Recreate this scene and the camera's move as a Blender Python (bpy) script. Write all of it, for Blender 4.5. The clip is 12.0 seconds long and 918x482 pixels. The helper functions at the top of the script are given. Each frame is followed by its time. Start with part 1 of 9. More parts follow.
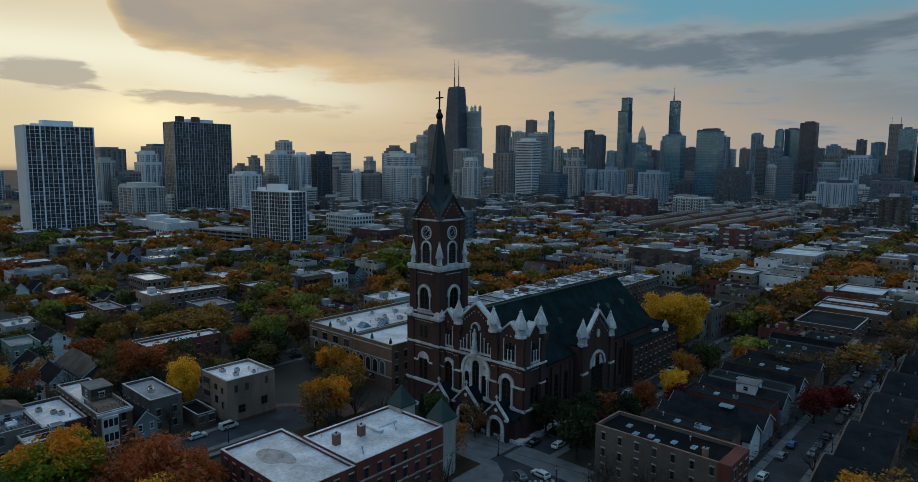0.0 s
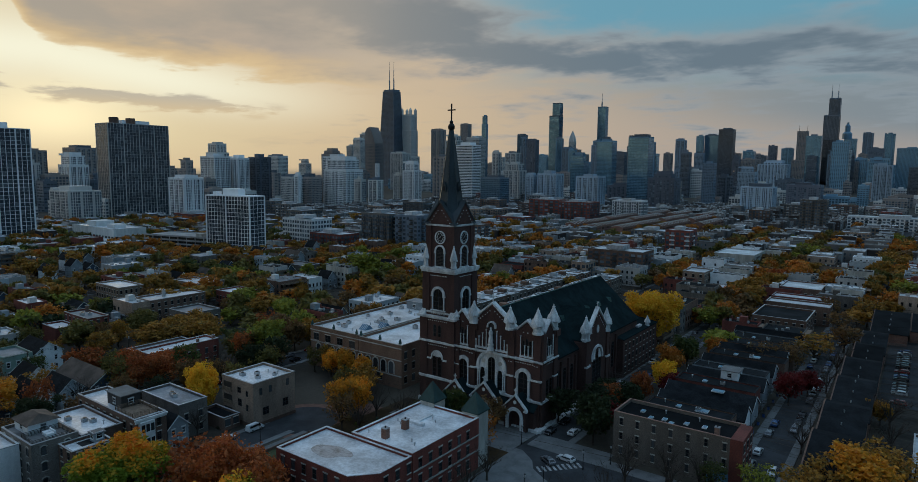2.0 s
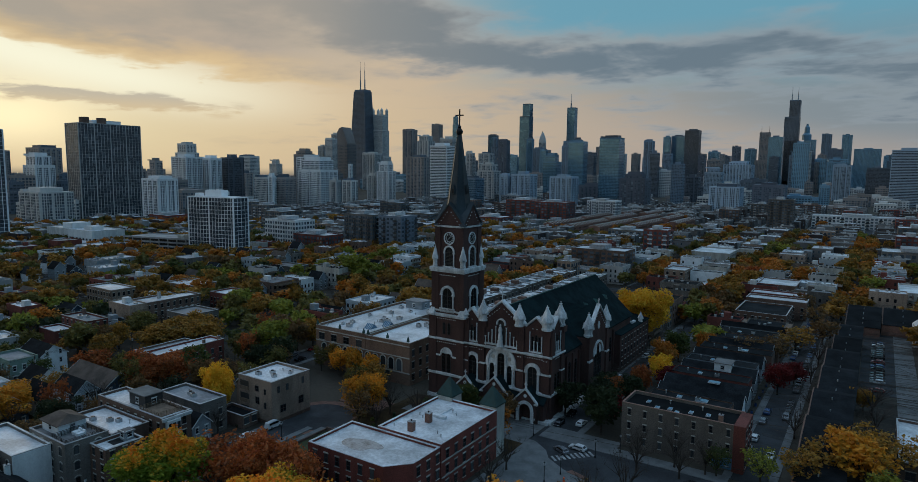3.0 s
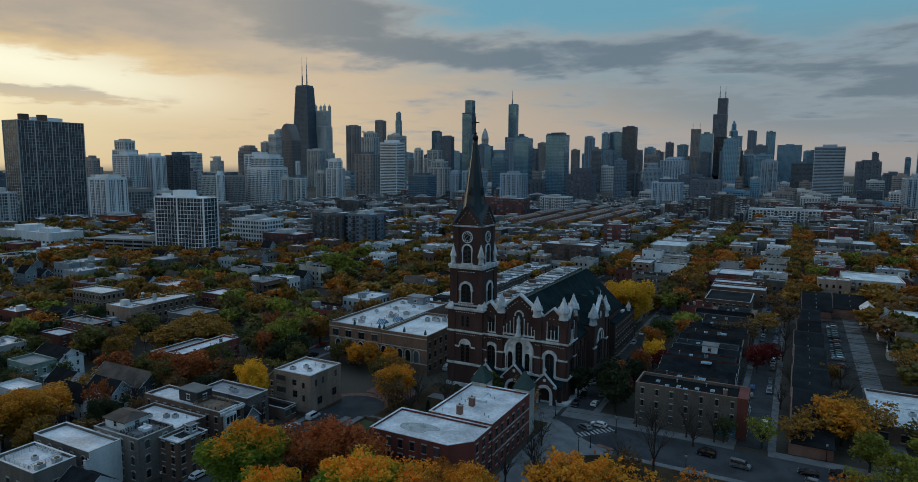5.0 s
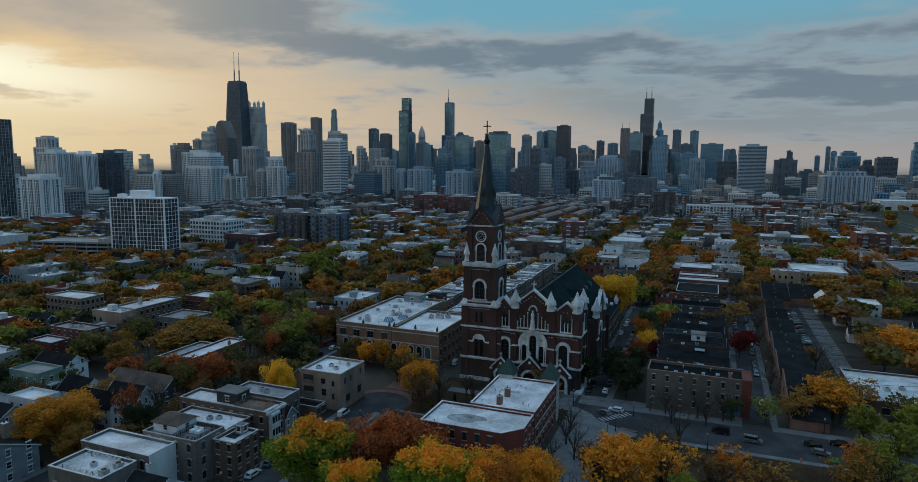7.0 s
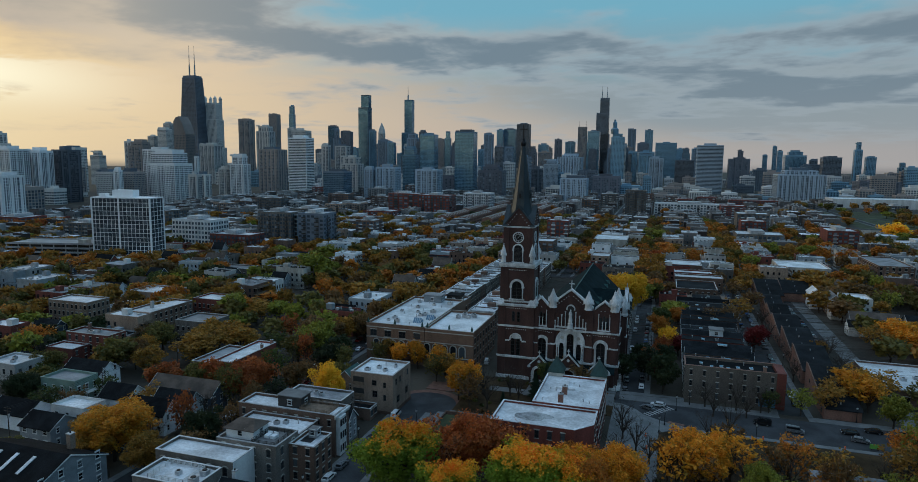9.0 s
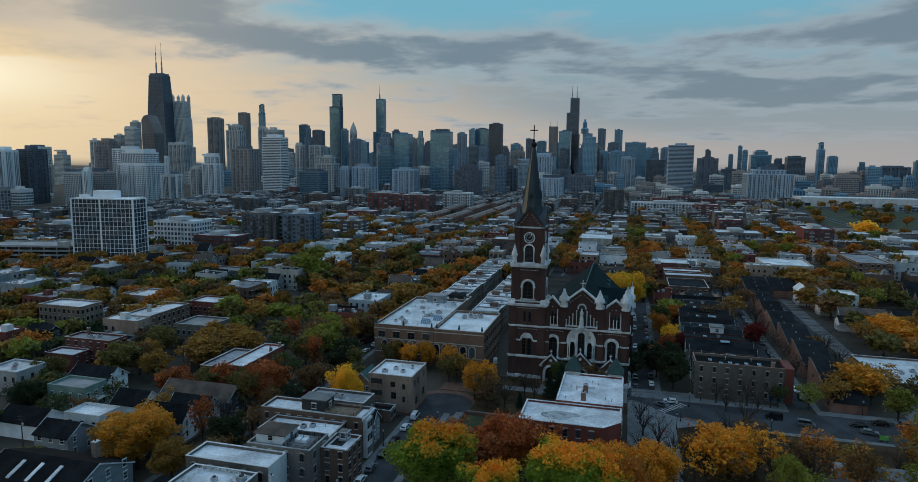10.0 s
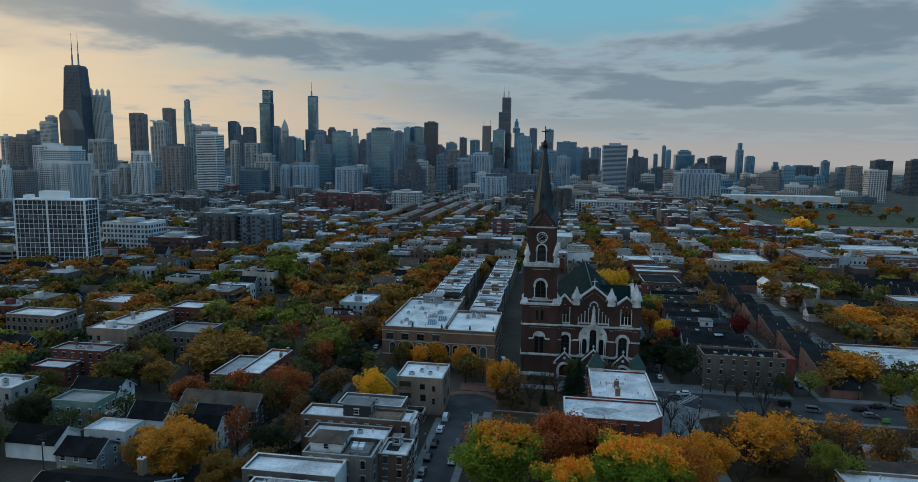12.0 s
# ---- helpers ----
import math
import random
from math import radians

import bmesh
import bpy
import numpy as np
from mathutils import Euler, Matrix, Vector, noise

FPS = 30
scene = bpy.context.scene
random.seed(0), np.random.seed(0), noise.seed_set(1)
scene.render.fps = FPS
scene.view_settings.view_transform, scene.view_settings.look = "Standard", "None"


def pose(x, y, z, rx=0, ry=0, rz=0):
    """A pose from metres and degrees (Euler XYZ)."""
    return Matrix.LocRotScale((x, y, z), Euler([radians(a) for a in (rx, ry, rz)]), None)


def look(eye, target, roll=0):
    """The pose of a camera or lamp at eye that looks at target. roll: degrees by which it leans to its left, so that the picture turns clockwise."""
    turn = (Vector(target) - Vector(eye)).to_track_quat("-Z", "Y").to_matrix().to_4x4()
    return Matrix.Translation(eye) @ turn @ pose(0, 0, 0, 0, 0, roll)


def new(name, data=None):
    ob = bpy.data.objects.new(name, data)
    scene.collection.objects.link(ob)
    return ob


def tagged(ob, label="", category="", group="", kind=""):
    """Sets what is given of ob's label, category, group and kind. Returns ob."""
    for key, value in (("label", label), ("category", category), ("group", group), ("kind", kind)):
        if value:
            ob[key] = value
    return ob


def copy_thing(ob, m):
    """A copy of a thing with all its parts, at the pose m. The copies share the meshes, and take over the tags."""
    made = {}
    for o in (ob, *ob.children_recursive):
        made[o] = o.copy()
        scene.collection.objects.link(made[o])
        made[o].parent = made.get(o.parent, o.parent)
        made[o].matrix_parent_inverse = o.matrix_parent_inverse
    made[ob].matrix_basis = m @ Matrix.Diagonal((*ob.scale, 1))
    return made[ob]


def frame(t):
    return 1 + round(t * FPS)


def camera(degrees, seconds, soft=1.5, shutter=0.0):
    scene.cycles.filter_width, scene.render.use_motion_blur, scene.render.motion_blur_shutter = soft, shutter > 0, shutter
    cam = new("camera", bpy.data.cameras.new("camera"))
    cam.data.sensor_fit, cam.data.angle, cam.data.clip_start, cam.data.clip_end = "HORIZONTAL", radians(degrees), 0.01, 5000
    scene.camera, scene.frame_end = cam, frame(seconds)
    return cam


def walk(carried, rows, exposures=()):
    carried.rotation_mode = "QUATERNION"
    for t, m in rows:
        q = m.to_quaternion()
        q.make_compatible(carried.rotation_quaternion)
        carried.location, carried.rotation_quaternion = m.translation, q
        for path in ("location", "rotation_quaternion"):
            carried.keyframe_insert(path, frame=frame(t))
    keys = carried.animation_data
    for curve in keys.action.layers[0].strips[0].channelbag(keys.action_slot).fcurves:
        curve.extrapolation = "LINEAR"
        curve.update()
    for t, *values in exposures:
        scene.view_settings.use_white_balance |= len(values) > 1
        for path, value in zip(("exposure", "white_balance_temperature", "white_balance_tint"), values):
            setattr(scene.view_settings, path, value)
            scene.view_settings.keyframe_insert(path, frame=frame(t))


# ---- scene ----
cam = camera(71.2, 12.0, 0.55)
PATH = [
    (0, (1.07, 0.52, 68.49), (-65.76, 73.95, 56.64), 0.4),
    (0.5, (-1.81, -4.90, 68.76), (-65.78, 71.07, 57.12), 0.4),
    (1, (-4.66, -10.42, 69.13), (-66.81, 67.07, 57.58), 0.5),
    (1.5, (-7.64, -16.41, 69.52), (-67.89, 62.58, 58.07), 0.5),
    (2, (-10.42, -22.30, 69.97), (-68.87, 58.05, 58.62), 0.6),
    (2.5, (-13.26, -28.38, 70.43), (-69.71, 53.38, 59.08), 0.6),
    (3, (-16.29, -34.59, 70.83), (-70.74, 48.51, 59.53), 0.6),
    (5, (-30.41, -59.39, 73.23), (-76.65, 28.48, 61.33), 0.4),
    (5.5, (-34.99, -64.85, 73.60), (-78.60, 24.33, 61.54), 0.4),
    (6, (-40.12, -69.85, 73.97), (-80.91, 20.64, 61.82), 0.4),
    (6.5, (-45.72, -74.28, 74.29), (-83.76, 17.40, 62.09), 0.4),
    (7, (-51.77, -78.03, 74.54), (-88.38, 14.23, 62.34), 0.4),
    (9, (-77.73, -90.22, 75.97), (-107.63, 4.37, 63.42), 0.6),
    (9.5, (-84.53, -92.70, 76.16), (-112.09, 2.60, 63.56), 0.6),
    (10, (-91.51, -94.73, 76.32), (-116.86, 1.18, 63.72), 0.6),
    (10.5, (-98.61, -96.44, 76.48), (-121.36, 0.11, 63.83), 0.6),
    (11, (-105.79, -97.99, 76.58), (-125.95, -0.87, 63.87), 0.7),
    (11.5, (-113.05, -99.44, 76.64), (-130.46, -1.78, 63.94), 0.7),
    (12, (-120.35, -100.85, 76.68), (-134.90, -2.74, 63.98), 0.8),
]
EXPOSURE = [(0.0, -0.34, 6150, 3.0), (3.0, -0.26, 6130, 2.5), (7.0, -0.10, 6120, 1.5), (12.0, 0.12, 6100, 0.5)]
walk(cam, [(t, look(eye, target, roll)) for t, eye, target, roll in PATH], EXPOSURE)

# ---- sky and sun: low sun behind a bank of cloud, to the east ----
SUN_AZ, SUN_EL = radians(-69), radians(8)  # clockwise from +y
SUN = Vector((math.sin(SUN_AZ) * math.cos(SUN_EL), math.cos(SUN_AZ) * math.cos(SUN_EL), math.sin(SUN_EL)))


class Nodes:
    """Short hand for node trees."""

    def __init__(self, tree):
        self.tree = tree
        tree.nodes.clear()

    def put(self, socket, value):
        if isinstance(value, bpy.types.NodeSocket):
            self.tree.links.new(value, socket)
        elif value is not None:
            socket.default_value = value

    def node(self, kind, *values, **props):
        n = self.tree.nodes.new(kind)
        for key, value in props.items():
            setattr(n, key, value)
        for i, value in enumerate(values):
            self.put(n.inputs[i], value)
        return n

    def math(self, op, a, b=None, c=None, clamp=False):
        return self.node("ShaderNodeMath", a, b, c, operation=op, use_clamp=clamp).outputs[0]

    def mix(self, fac, a, b, blend="MIX"):
        return self.node("ShaderNodeMixRGB", fac, a, b, blend_type=blend).outputs[0]

    def noise(self, vector, scale, detail=3.0, rough=0.55, distort=0.0):
        n = self.node("ShaderNodeTexNoise")
        self.put(n.inputs["Vector"], vector)
        n.inputs["Scale"].default_value, n.inputs["Detail"].default_value = scale, detail
        n.inputs["Roughness"].default_value, n.inputs["Distortion"].default_value = rough, distort
        return n.outputs[0]

    def span(self, value, a, b, c=0.0, d=1.0, smooth=True):
        n = self.node("ShaderNodeMapRange", value, a, b, c, d)
        n.interpolation_type = "SMOOTHSTEP" if smooth else "LINEAR"
        return n.outputs[0]


def make_sky():
    world = bpy.data.worlds.new("sky")
    scene.world = world
    world.use_nodes = True
    n = Nodes(world.node_tree)
    way = n.node("ShaderNodeTexCoord").outputs["Generated"]
    x, y, z = n.node("ShaderNodeSeparateXYZ", way).outputs
    up = n.math("MAXIMUM", z, 0.0)
    flat_len = n.math("SQRT", n.math("ADD", n.math("MULTIPLY", x, x), n.math("ADD", n.math("MULTIPLY", y, y), 1e-6)))
    along = n.math("ADD", n.math("MULTIPLY", x, math.sin(SUN_AZ)), n.math("MULTIPLY", y, math.cos(SUN_AZ)))
    off = n.math("ARCCOSINE", n.math("MULTIPLY", n.math("DIVIDE", along, flat_len), 0.9999))  # bearing from the sun, radians
    off = n.math("MULTIPLY", off, 57.2958)
    high = n.math("MULTIPLY", n.math("ARCSINE", z), 57.2958)  # height above the horizon, degrees
    # clear air
    sky = n.node("ShaderNodeTexSky", sky_type="NISHITA", sun_disc=False, sun_elevation=SUN_EL, sun_rotation=SUN_AZ,
                 air_density=1.0, dust_density=1.0, ozone_density=3.0).outputs[0]
    clear = n.mix(1.0, sky, (0.05, 0.05, 0.05, 1), "MULTIPLY")
    clear = n.mix(0.8, clear, (0.225, 0.47, 0.60, 1))
    bearing = n.math("MULTIPLY", n.math("ARCTAN2", x, y), 57.2958)  # degrees clockwise from +y

    def hump(value, centre, width):
        q = n.math("DIVIDE", n.math("SUBTRACT", value, centre), width)
        return n.math("POWER", 2.718, n.math("MULTIPLY", n.math("MULTIPLY", q, q), -1.0))

    # clouds lie on a level sheet, so that they flatten towards the horizon
    sheet = n.math("DIVIDE", 1.0, n.math("ADD", up, 0.11))
    flat = n.node("ShaderNodeCombineXYZ", n.math("MULTIPLY", x, sheet), n.math("MULTIPLY", y, sheet), 4.3).outputs[0]
    turned = n.node("ShaderNodeMapping", flat, (0, 0, 0), (0, 0, radians(14)), (0.95, 1.0, 1.0)).outputs[0]
    broad = n.noise(turned, 0.95, 5.0, 0.55, 0.25)
    tufts = n.noise(turned, 3.0, 4.0, 0.55, 0.2)
    form = n.math("ADD", n.math("MULTIPLY", broad, 0.64), n.math("MULTIPLY", tufts, 0.36))
    # open air under the clouds: white and yellow round the hidden sun, peach farther off, pinkish grey opposite
    strip = n.mix(n.span(bearing, -66, -44), (0.98, 0.78, 0.46, 1), (0.84, 0.60, 0.36, 1))
    strip = n.mix(n.span(bearing, -48, -16), strip, (0.62, 0.47, 0.36, 1))
    strip = n.mix(n.span(bearing, -22, 24), strip, (0.36, 0.335, 0.345, 1))
    strip = n.mix(n.span(off, 90, 120), strip, (0.34, 0.36, 0.40, 1))
    rosy = n.mix(n.span(off, 18, 68), (0.82, 0.58, 0.38, 1), (0.265, 0.305, 0.34, 1))
    base = n.mix(n.span(high, n.span(bearing, -30, 8, 1.6, 0.7), n.span(bearing, -30, 8, 8.5, 3.0)), strip, rosy)
    base = n.mix(n.math("MULTIPLY", n.span(high, 9.6, 12.6), n.span(bearing, -50, -24)), base, clear)
    thin = n.math("MULTIPLY", n.span(broad, 0.52, 0.40), n.math("MULTIPLY", n.span(high, 5.5, 9.0), n.span(bearing, -46, -20)))
    base = n.mix(n.math("MULTIPLY", thin, 0.55), base, clear)
    wide_glow = n.math("MULTIPLY", hump(bearing, -69.0, 19.0), n.span(high, 2.5, 6.5, 0.35, 1.0))
    base = n.mix(n.math("MULTIPLY", wide_glow, 0.62), base, (1.10, 0.95, 0.66, 1))
    past = n.math("ADD", bearing, 68.5)
    edge = n.math("ADD", 4.9, n.math("MULTIPLY", n.math("POWER", 2.718, n.math("MULTIPLY", n.math("MAXIMUM", past, 0.0), -0.050)), 4.6))
    wedge = n.math("MULTIPLY", hump(n.math("SUBTRACT", edge, high), 1.2, 2.0), n.span(bearing, -40, -62))
    base = n.mix(n.math("MULTIPLY", wedge, 0.85), base, (1.25, 1.14, 0.88, 1))
    disc = n.math("MULTIPLY", hump(bearing, -68.0, 5.0), hump(high, 3.2, 2.4))
    base = n.mix(n.math("MULTIPLY", disc, 0.85), base, (1.6, 1.30, 0.80, 1))
    # the high deck: a crisp lit edge near the sun, torn streaks of grey farther off
    edge = n.math("ADD", edge, n.span(past, 0.0, -4.0, 0.0, 7.0))
    rise = n.math("ADD", n.math("SUBTRACT", high, edge), n.span(form, 0.36, 0.64, -1.1, 1.1, False))
    soft_edge = n.span(bearing, -60, -35, 0.8, 2.4)
    deck = n.math("MULTIPLY", n.span(n.math("DIVIDE", rise, soft_edge), -0.5, 1.0), n.span(bearing, -36, -52, 0.0, 0.93))
    middle = n.math("ADD", n.math("ADD", 8.7, n.math("MULTIPLY", hump(bearing, -46.0, 16.0), 3.6)), n.math("MULTIPLY", n.span(bearing, 0, 26), 0.8))
    bank = hump(high, middle, 2.5)
    low_bank = n.math("MULTIPLY", hump(high, 5.4, 1.7), n.span(bearing, -14, 10, 0.0, 0.85))
    bias = n.math("MULTIPLY", n.math("MAXIMUM", bank, low_bank), n.span(bearing, -56, -38))
    amount = n.math("ADD", form, n.math("SUBTRACT", n.math("MULTIPLY", bias, 0.20), 0.065))
    streaks = n.span(amount, 0.44, 0.62)
    core = n.span(amount, 0.50, 0.66)
    pale = n.mix(n.span(off, 2, 60), (0.60, 0.45, 0.34, 1), (0.37, 0.41, 0.455, 1))
    deep = n.mix(n.span(off, 4, 52), (0.44, 0.375, 0.32, 1), (0.180, 0.228, 0.278, 1))
    cloud = n.mix(core, pale, deep)
    overhead = n.span(high, 18, 60)
    tone = n.mix(n.math("MULTIPLY", streaks, n.span(bearing, -58, -40)), base, cloud)
    sheet_tone = n.mix(n.span(form, 0.40, 0.60), pale, n.mix(0.8, pale, deep))
    tone = n.mix(deck, tone, sheet_tone)
    lip = n.math("MULTIPLY", n.math("MULTIPLY", n.span(rise, -0.5, 0.15), n.span(rise, 2.6, 0.15)), n.span(bearing, -38, -54))
    tone = n.mix(n.math("MULTIPLY", lip, 0.7), tone, (0.92, 0.62, 0.31, 1))
    # small dark clouds low before the sun
    row = n.math("ADD", 5.0, n.math("MULTIPLY", n.math("ADD", bearing, 61.0), -0.055))
    low = n.math("ADD", n.math("MULTIPLY", hump(high, row, 0.75), hump(bearing, -62.0, 9.5)), n.math("MULTIPLY", hump(high, 6.6, 0.8), n.span(bearing, -69.5, -72.5)))
    scud = n.math("MULTIPLY", n.span(low, 0.08, 0.4), n.span(n.math("ADD", n.math("MULTIPLY", low, 0.34), n.math("SUBTRACT", tufts, 0.5)), 0.10, 0.28))
    tone = n.mix(n.math("MULTIPLY", scud, 0.85), tone, n.mix(n.span(high, 4.2, 5.6), (0.80, 0.58, 0.35, 1), (0.58, 0.49, 0.40, 1)))
    tone = n.mix(overhead, tone, n.mix(n.span(form, 0.43, 0.60), (0.48, 0.65, 0.90, 1), (0.27, 0.40, 0.60, 1)))
    haze = n.mix(n.span(off, 5, 60), (0.88, 0.62, 0.36, 1), (0.40, 0.35, 0.34, 1))
    tone = n.mix(n.math("MULTIPLY", n.math("POWER", 2.718, n.math("MULTIPLY", n.math("MAXIMUM", high, 0.0), -0.40)), 0.8), tone, haze)
    tone = n.mix(n.span(z, -0.02, 0.0, 1.0, 0.0), tone, (0.12, 0.12, 0.13, 1))
    # the half of the sky away from the sun is dimmer and bluer
    away = n.math("MULTIPLY", n.span(off, 100, 150), n.span(high, 75, 35))
    tone = n.mix(away, tone, n.mix(1.0, tone, (0.52, 0.60, 0.70, 1), "MULTIPLY"))
    back = n.node("ShaderNodeBackground", tone, 1.0).outputs[0]
    n.node("ShaderNodeOutputWorld", back)


make_sky()
lamp = bpy.data.lights.new("sun", "SUN")
lamp.energy, lamp.angle, lamp.color = 0.40, radians(14), (1.0, 0.78, 0.52)
sun = new("sun", lamp)
sun.matrix_world = look(SUN * 300, (0, 0, 0))

# ---- materials ----
def paint(name, base, rough=0.8, var=0.25, scale=0.25, fine=4.0, rand=0.0, bump=0.0, metal=0.0, spec=0.4, streak=False, tint=None, island=0.0, blocks=None):
    """A surface with stains at two scales; rand and island vary it from thing to thing and piece to piece."""
    m = bpy.data.materials.new(name)
    m.use_nodes = True
    n = Nodes(m.node_tree)
    place = n.node("ShaderNodeNewGeometry").outputs["Position"]
    wide_place = n.node("ShaderNodeMapping", place, (0, 0, 0), (0, 0, 0), (1, 1, 0.25)).outputs[0] if streak else place
    wide = n.noise(wide_place, scale, 4.0, 0.6, 0.3)
    close = n.noise(place, fine, 3.0, 0.65)
    value = n.math("ADD", n.span(wide, 0.3, 0.7, 1 - var, 1 + var), n.span(close, 0.3, 0.7, -var * 0.55, var * 0.55))
    if rand:
        value = n.math("MULTIPLY", value, n.span(n.node("ShaderNodeObjectInfo").outputs["Random"], 0, 1, 1 - rand, 1 + rand, False))
    if island:
        value = n.math("MULTIPLY", value, n.span(n.node("ShaderNodeNewGeometry").outputs["Random Per Island"], 0, 1, 1 - island, 1 + island, False))
    if blocks:  # single bricks or stones, each of its own shade
        cells = n.node("ShaderNodeTexVoronoi", n.node("ShaderNodeMapping", place, (0, 0, 0), (0, 0, 0), blocks).outputs[0])
        shade = n.node("ShaderNodeSeparateXYZ", cells.outputs["Color"]).outputs[0]
        value = n.math("MULTIPLY", value, n.span(shade, 0, 1, 0.62, 1.42, False))
    colour = (*base, 1)
    if tint:
        if island:
            pick = n.node("ShaderNodeNewGeometry").outputs["Random Per Island"]
        else:
            pick = n.math("FRACT", n.math("MULTIPLY", n.node("ShaderNodeObjectInfo").outputs["Random"], 7.31))
        colour = n.mix(pick, colour, (*tint, 1))
    colour = n.mix(1.0, colour, n.node("ShaderNodeCombineXYZ", value, value, value).outputs[0], "MULTIPLY")
    s = n.node("ShaderNodeBsdfPrincipled")
    n.put(s.inputs["Base Color"], colour)
    n.put(s.inputs["Roughness"], n.span(close, 0.2, 0.8, max(rough - 0.12, 0.02), min(rough + 0.12, 1)))
    s.inputs["Metallic"].default_value, s.inputs["Specular IOR Level"].default_value = metal, spec
    if bump:
        b = n.node("ShaderNodeBump")
        b.inputs["Strength"].default_value, b.inputs["Distance"].default_value = 0.6, bump
        n.put(b.inputs["Height"], close)
        n.put(s.inputs["Normal"], b.outputs[0])
    n.node("ShaderNodeOutputMaterial", s.outputs[0])
    return m


def glazing(name, dark, light, rough=0.08, metal=0.0, lit=0.0):
    """Window glass before dim rooms; panes differ, and a few rooms have a lamp on."""
    m = bpy.data.materials.new(name)
    m.use_nodes = True
    n = Nodes(m.node_tree)
    pick = n.math("FRACT", n.math("ADD", n.node("ShaderNodeNewGeometry").outputs["Random Per Island"],
                                  n.node("ShaderNodeObjectInfo").outputs["Random"]))
    s = n.node("ShaderNodeBsdfPrincipled")
    n.put(s.inputs["Base Color"], n.mix(n.math("POWER", pick, 3.0), (*dark, 1), (*light, 1)))
    s.inputs["Roughness"].default_value, s.inputs["Metallic"].default_value = rough, metal
    s.inputs["IOR"].default_value = 1.5
    if lit:
        n.put(s.inputs["Emission Color"], (1.0, 0.62, 0.28, 1))
        n.put(s.inputs["Emission Strength"], n.math("MULTIPLY", n.math("GREATER_THAN", pick, 1 - lit), 0.5))
    n.node("ShaderNodeOutputMaterial", s.outputs[0])
    return m


def foliage(name, *tones, crown=False):
    """Leaves: each its own tone, thin enough to let light through; trees differ a little."""
    m = bpy.data.materials.new(name)
    m.use_nodes = True
    n = Nodes(m.node_tree)
    pick = n.node("ShaderNodeNewGeometry").outputs["Random Per Island"]
    place = n.node("ShaderNodeNewGeometry").outputs["Position"]
    clump = n.span(n.noise(place, 0.45, 2.0), 0.3, 0.7)
    where = n.math("ADD", n.math("MULTIPLY", pick, 0.5), n.math("MULTIPLY", clump, 0.5))
    if crown:  # the top has turned, the inside is still green
        height = n.node("ShaderNodeSeparateXYZ", n.node("ShaderNodeTexCoord").outputs["Object"]).outputs[2]
        where = n.math("ADD", n.math("MULTIPLY", where, 0.6), n.span(height, 11.6, 6.6, 0.0, 0.85))
    ramp = n.node("ShaderNodeValToRGB", where)
    stops = ramp.color_ramp.elements
    for i, tone in enumerate(tones):
        e = stops[i] if i < 2 else stops.new(1.0)
        e.position, e.color = 0.22 + 0.56 * i / (len(tones) - 1), (*tone, 1)
    own = n.span(n.node("ShaderNodeObjectInfo").outputs["Random"], 0, 1, 0.82, 1.22, False)
    colour = n.mix(1.0, ramp.outputs[0], n.node("ShaderNodeCombineXYZ", own, own, own).outputs[0], "MULTIPLY")
    s = n.node("ShaderNodeBsdfPrincipled")
    n.put(s.inputs["Base Color"], colour)
    s.inputs["Roughness"].default_value, s.inputs["Specular IOR Level"].default_value = 0.65, 0.25
    t = n.node("ShaderNodeBsdfTranslucent", colour)
    n.node("ShaderNodeOutputMaterial", n.node("ShaderNodeMixShader", 0.34, s.outputs[0], t.outputs[0]).outputs[0])
    return m


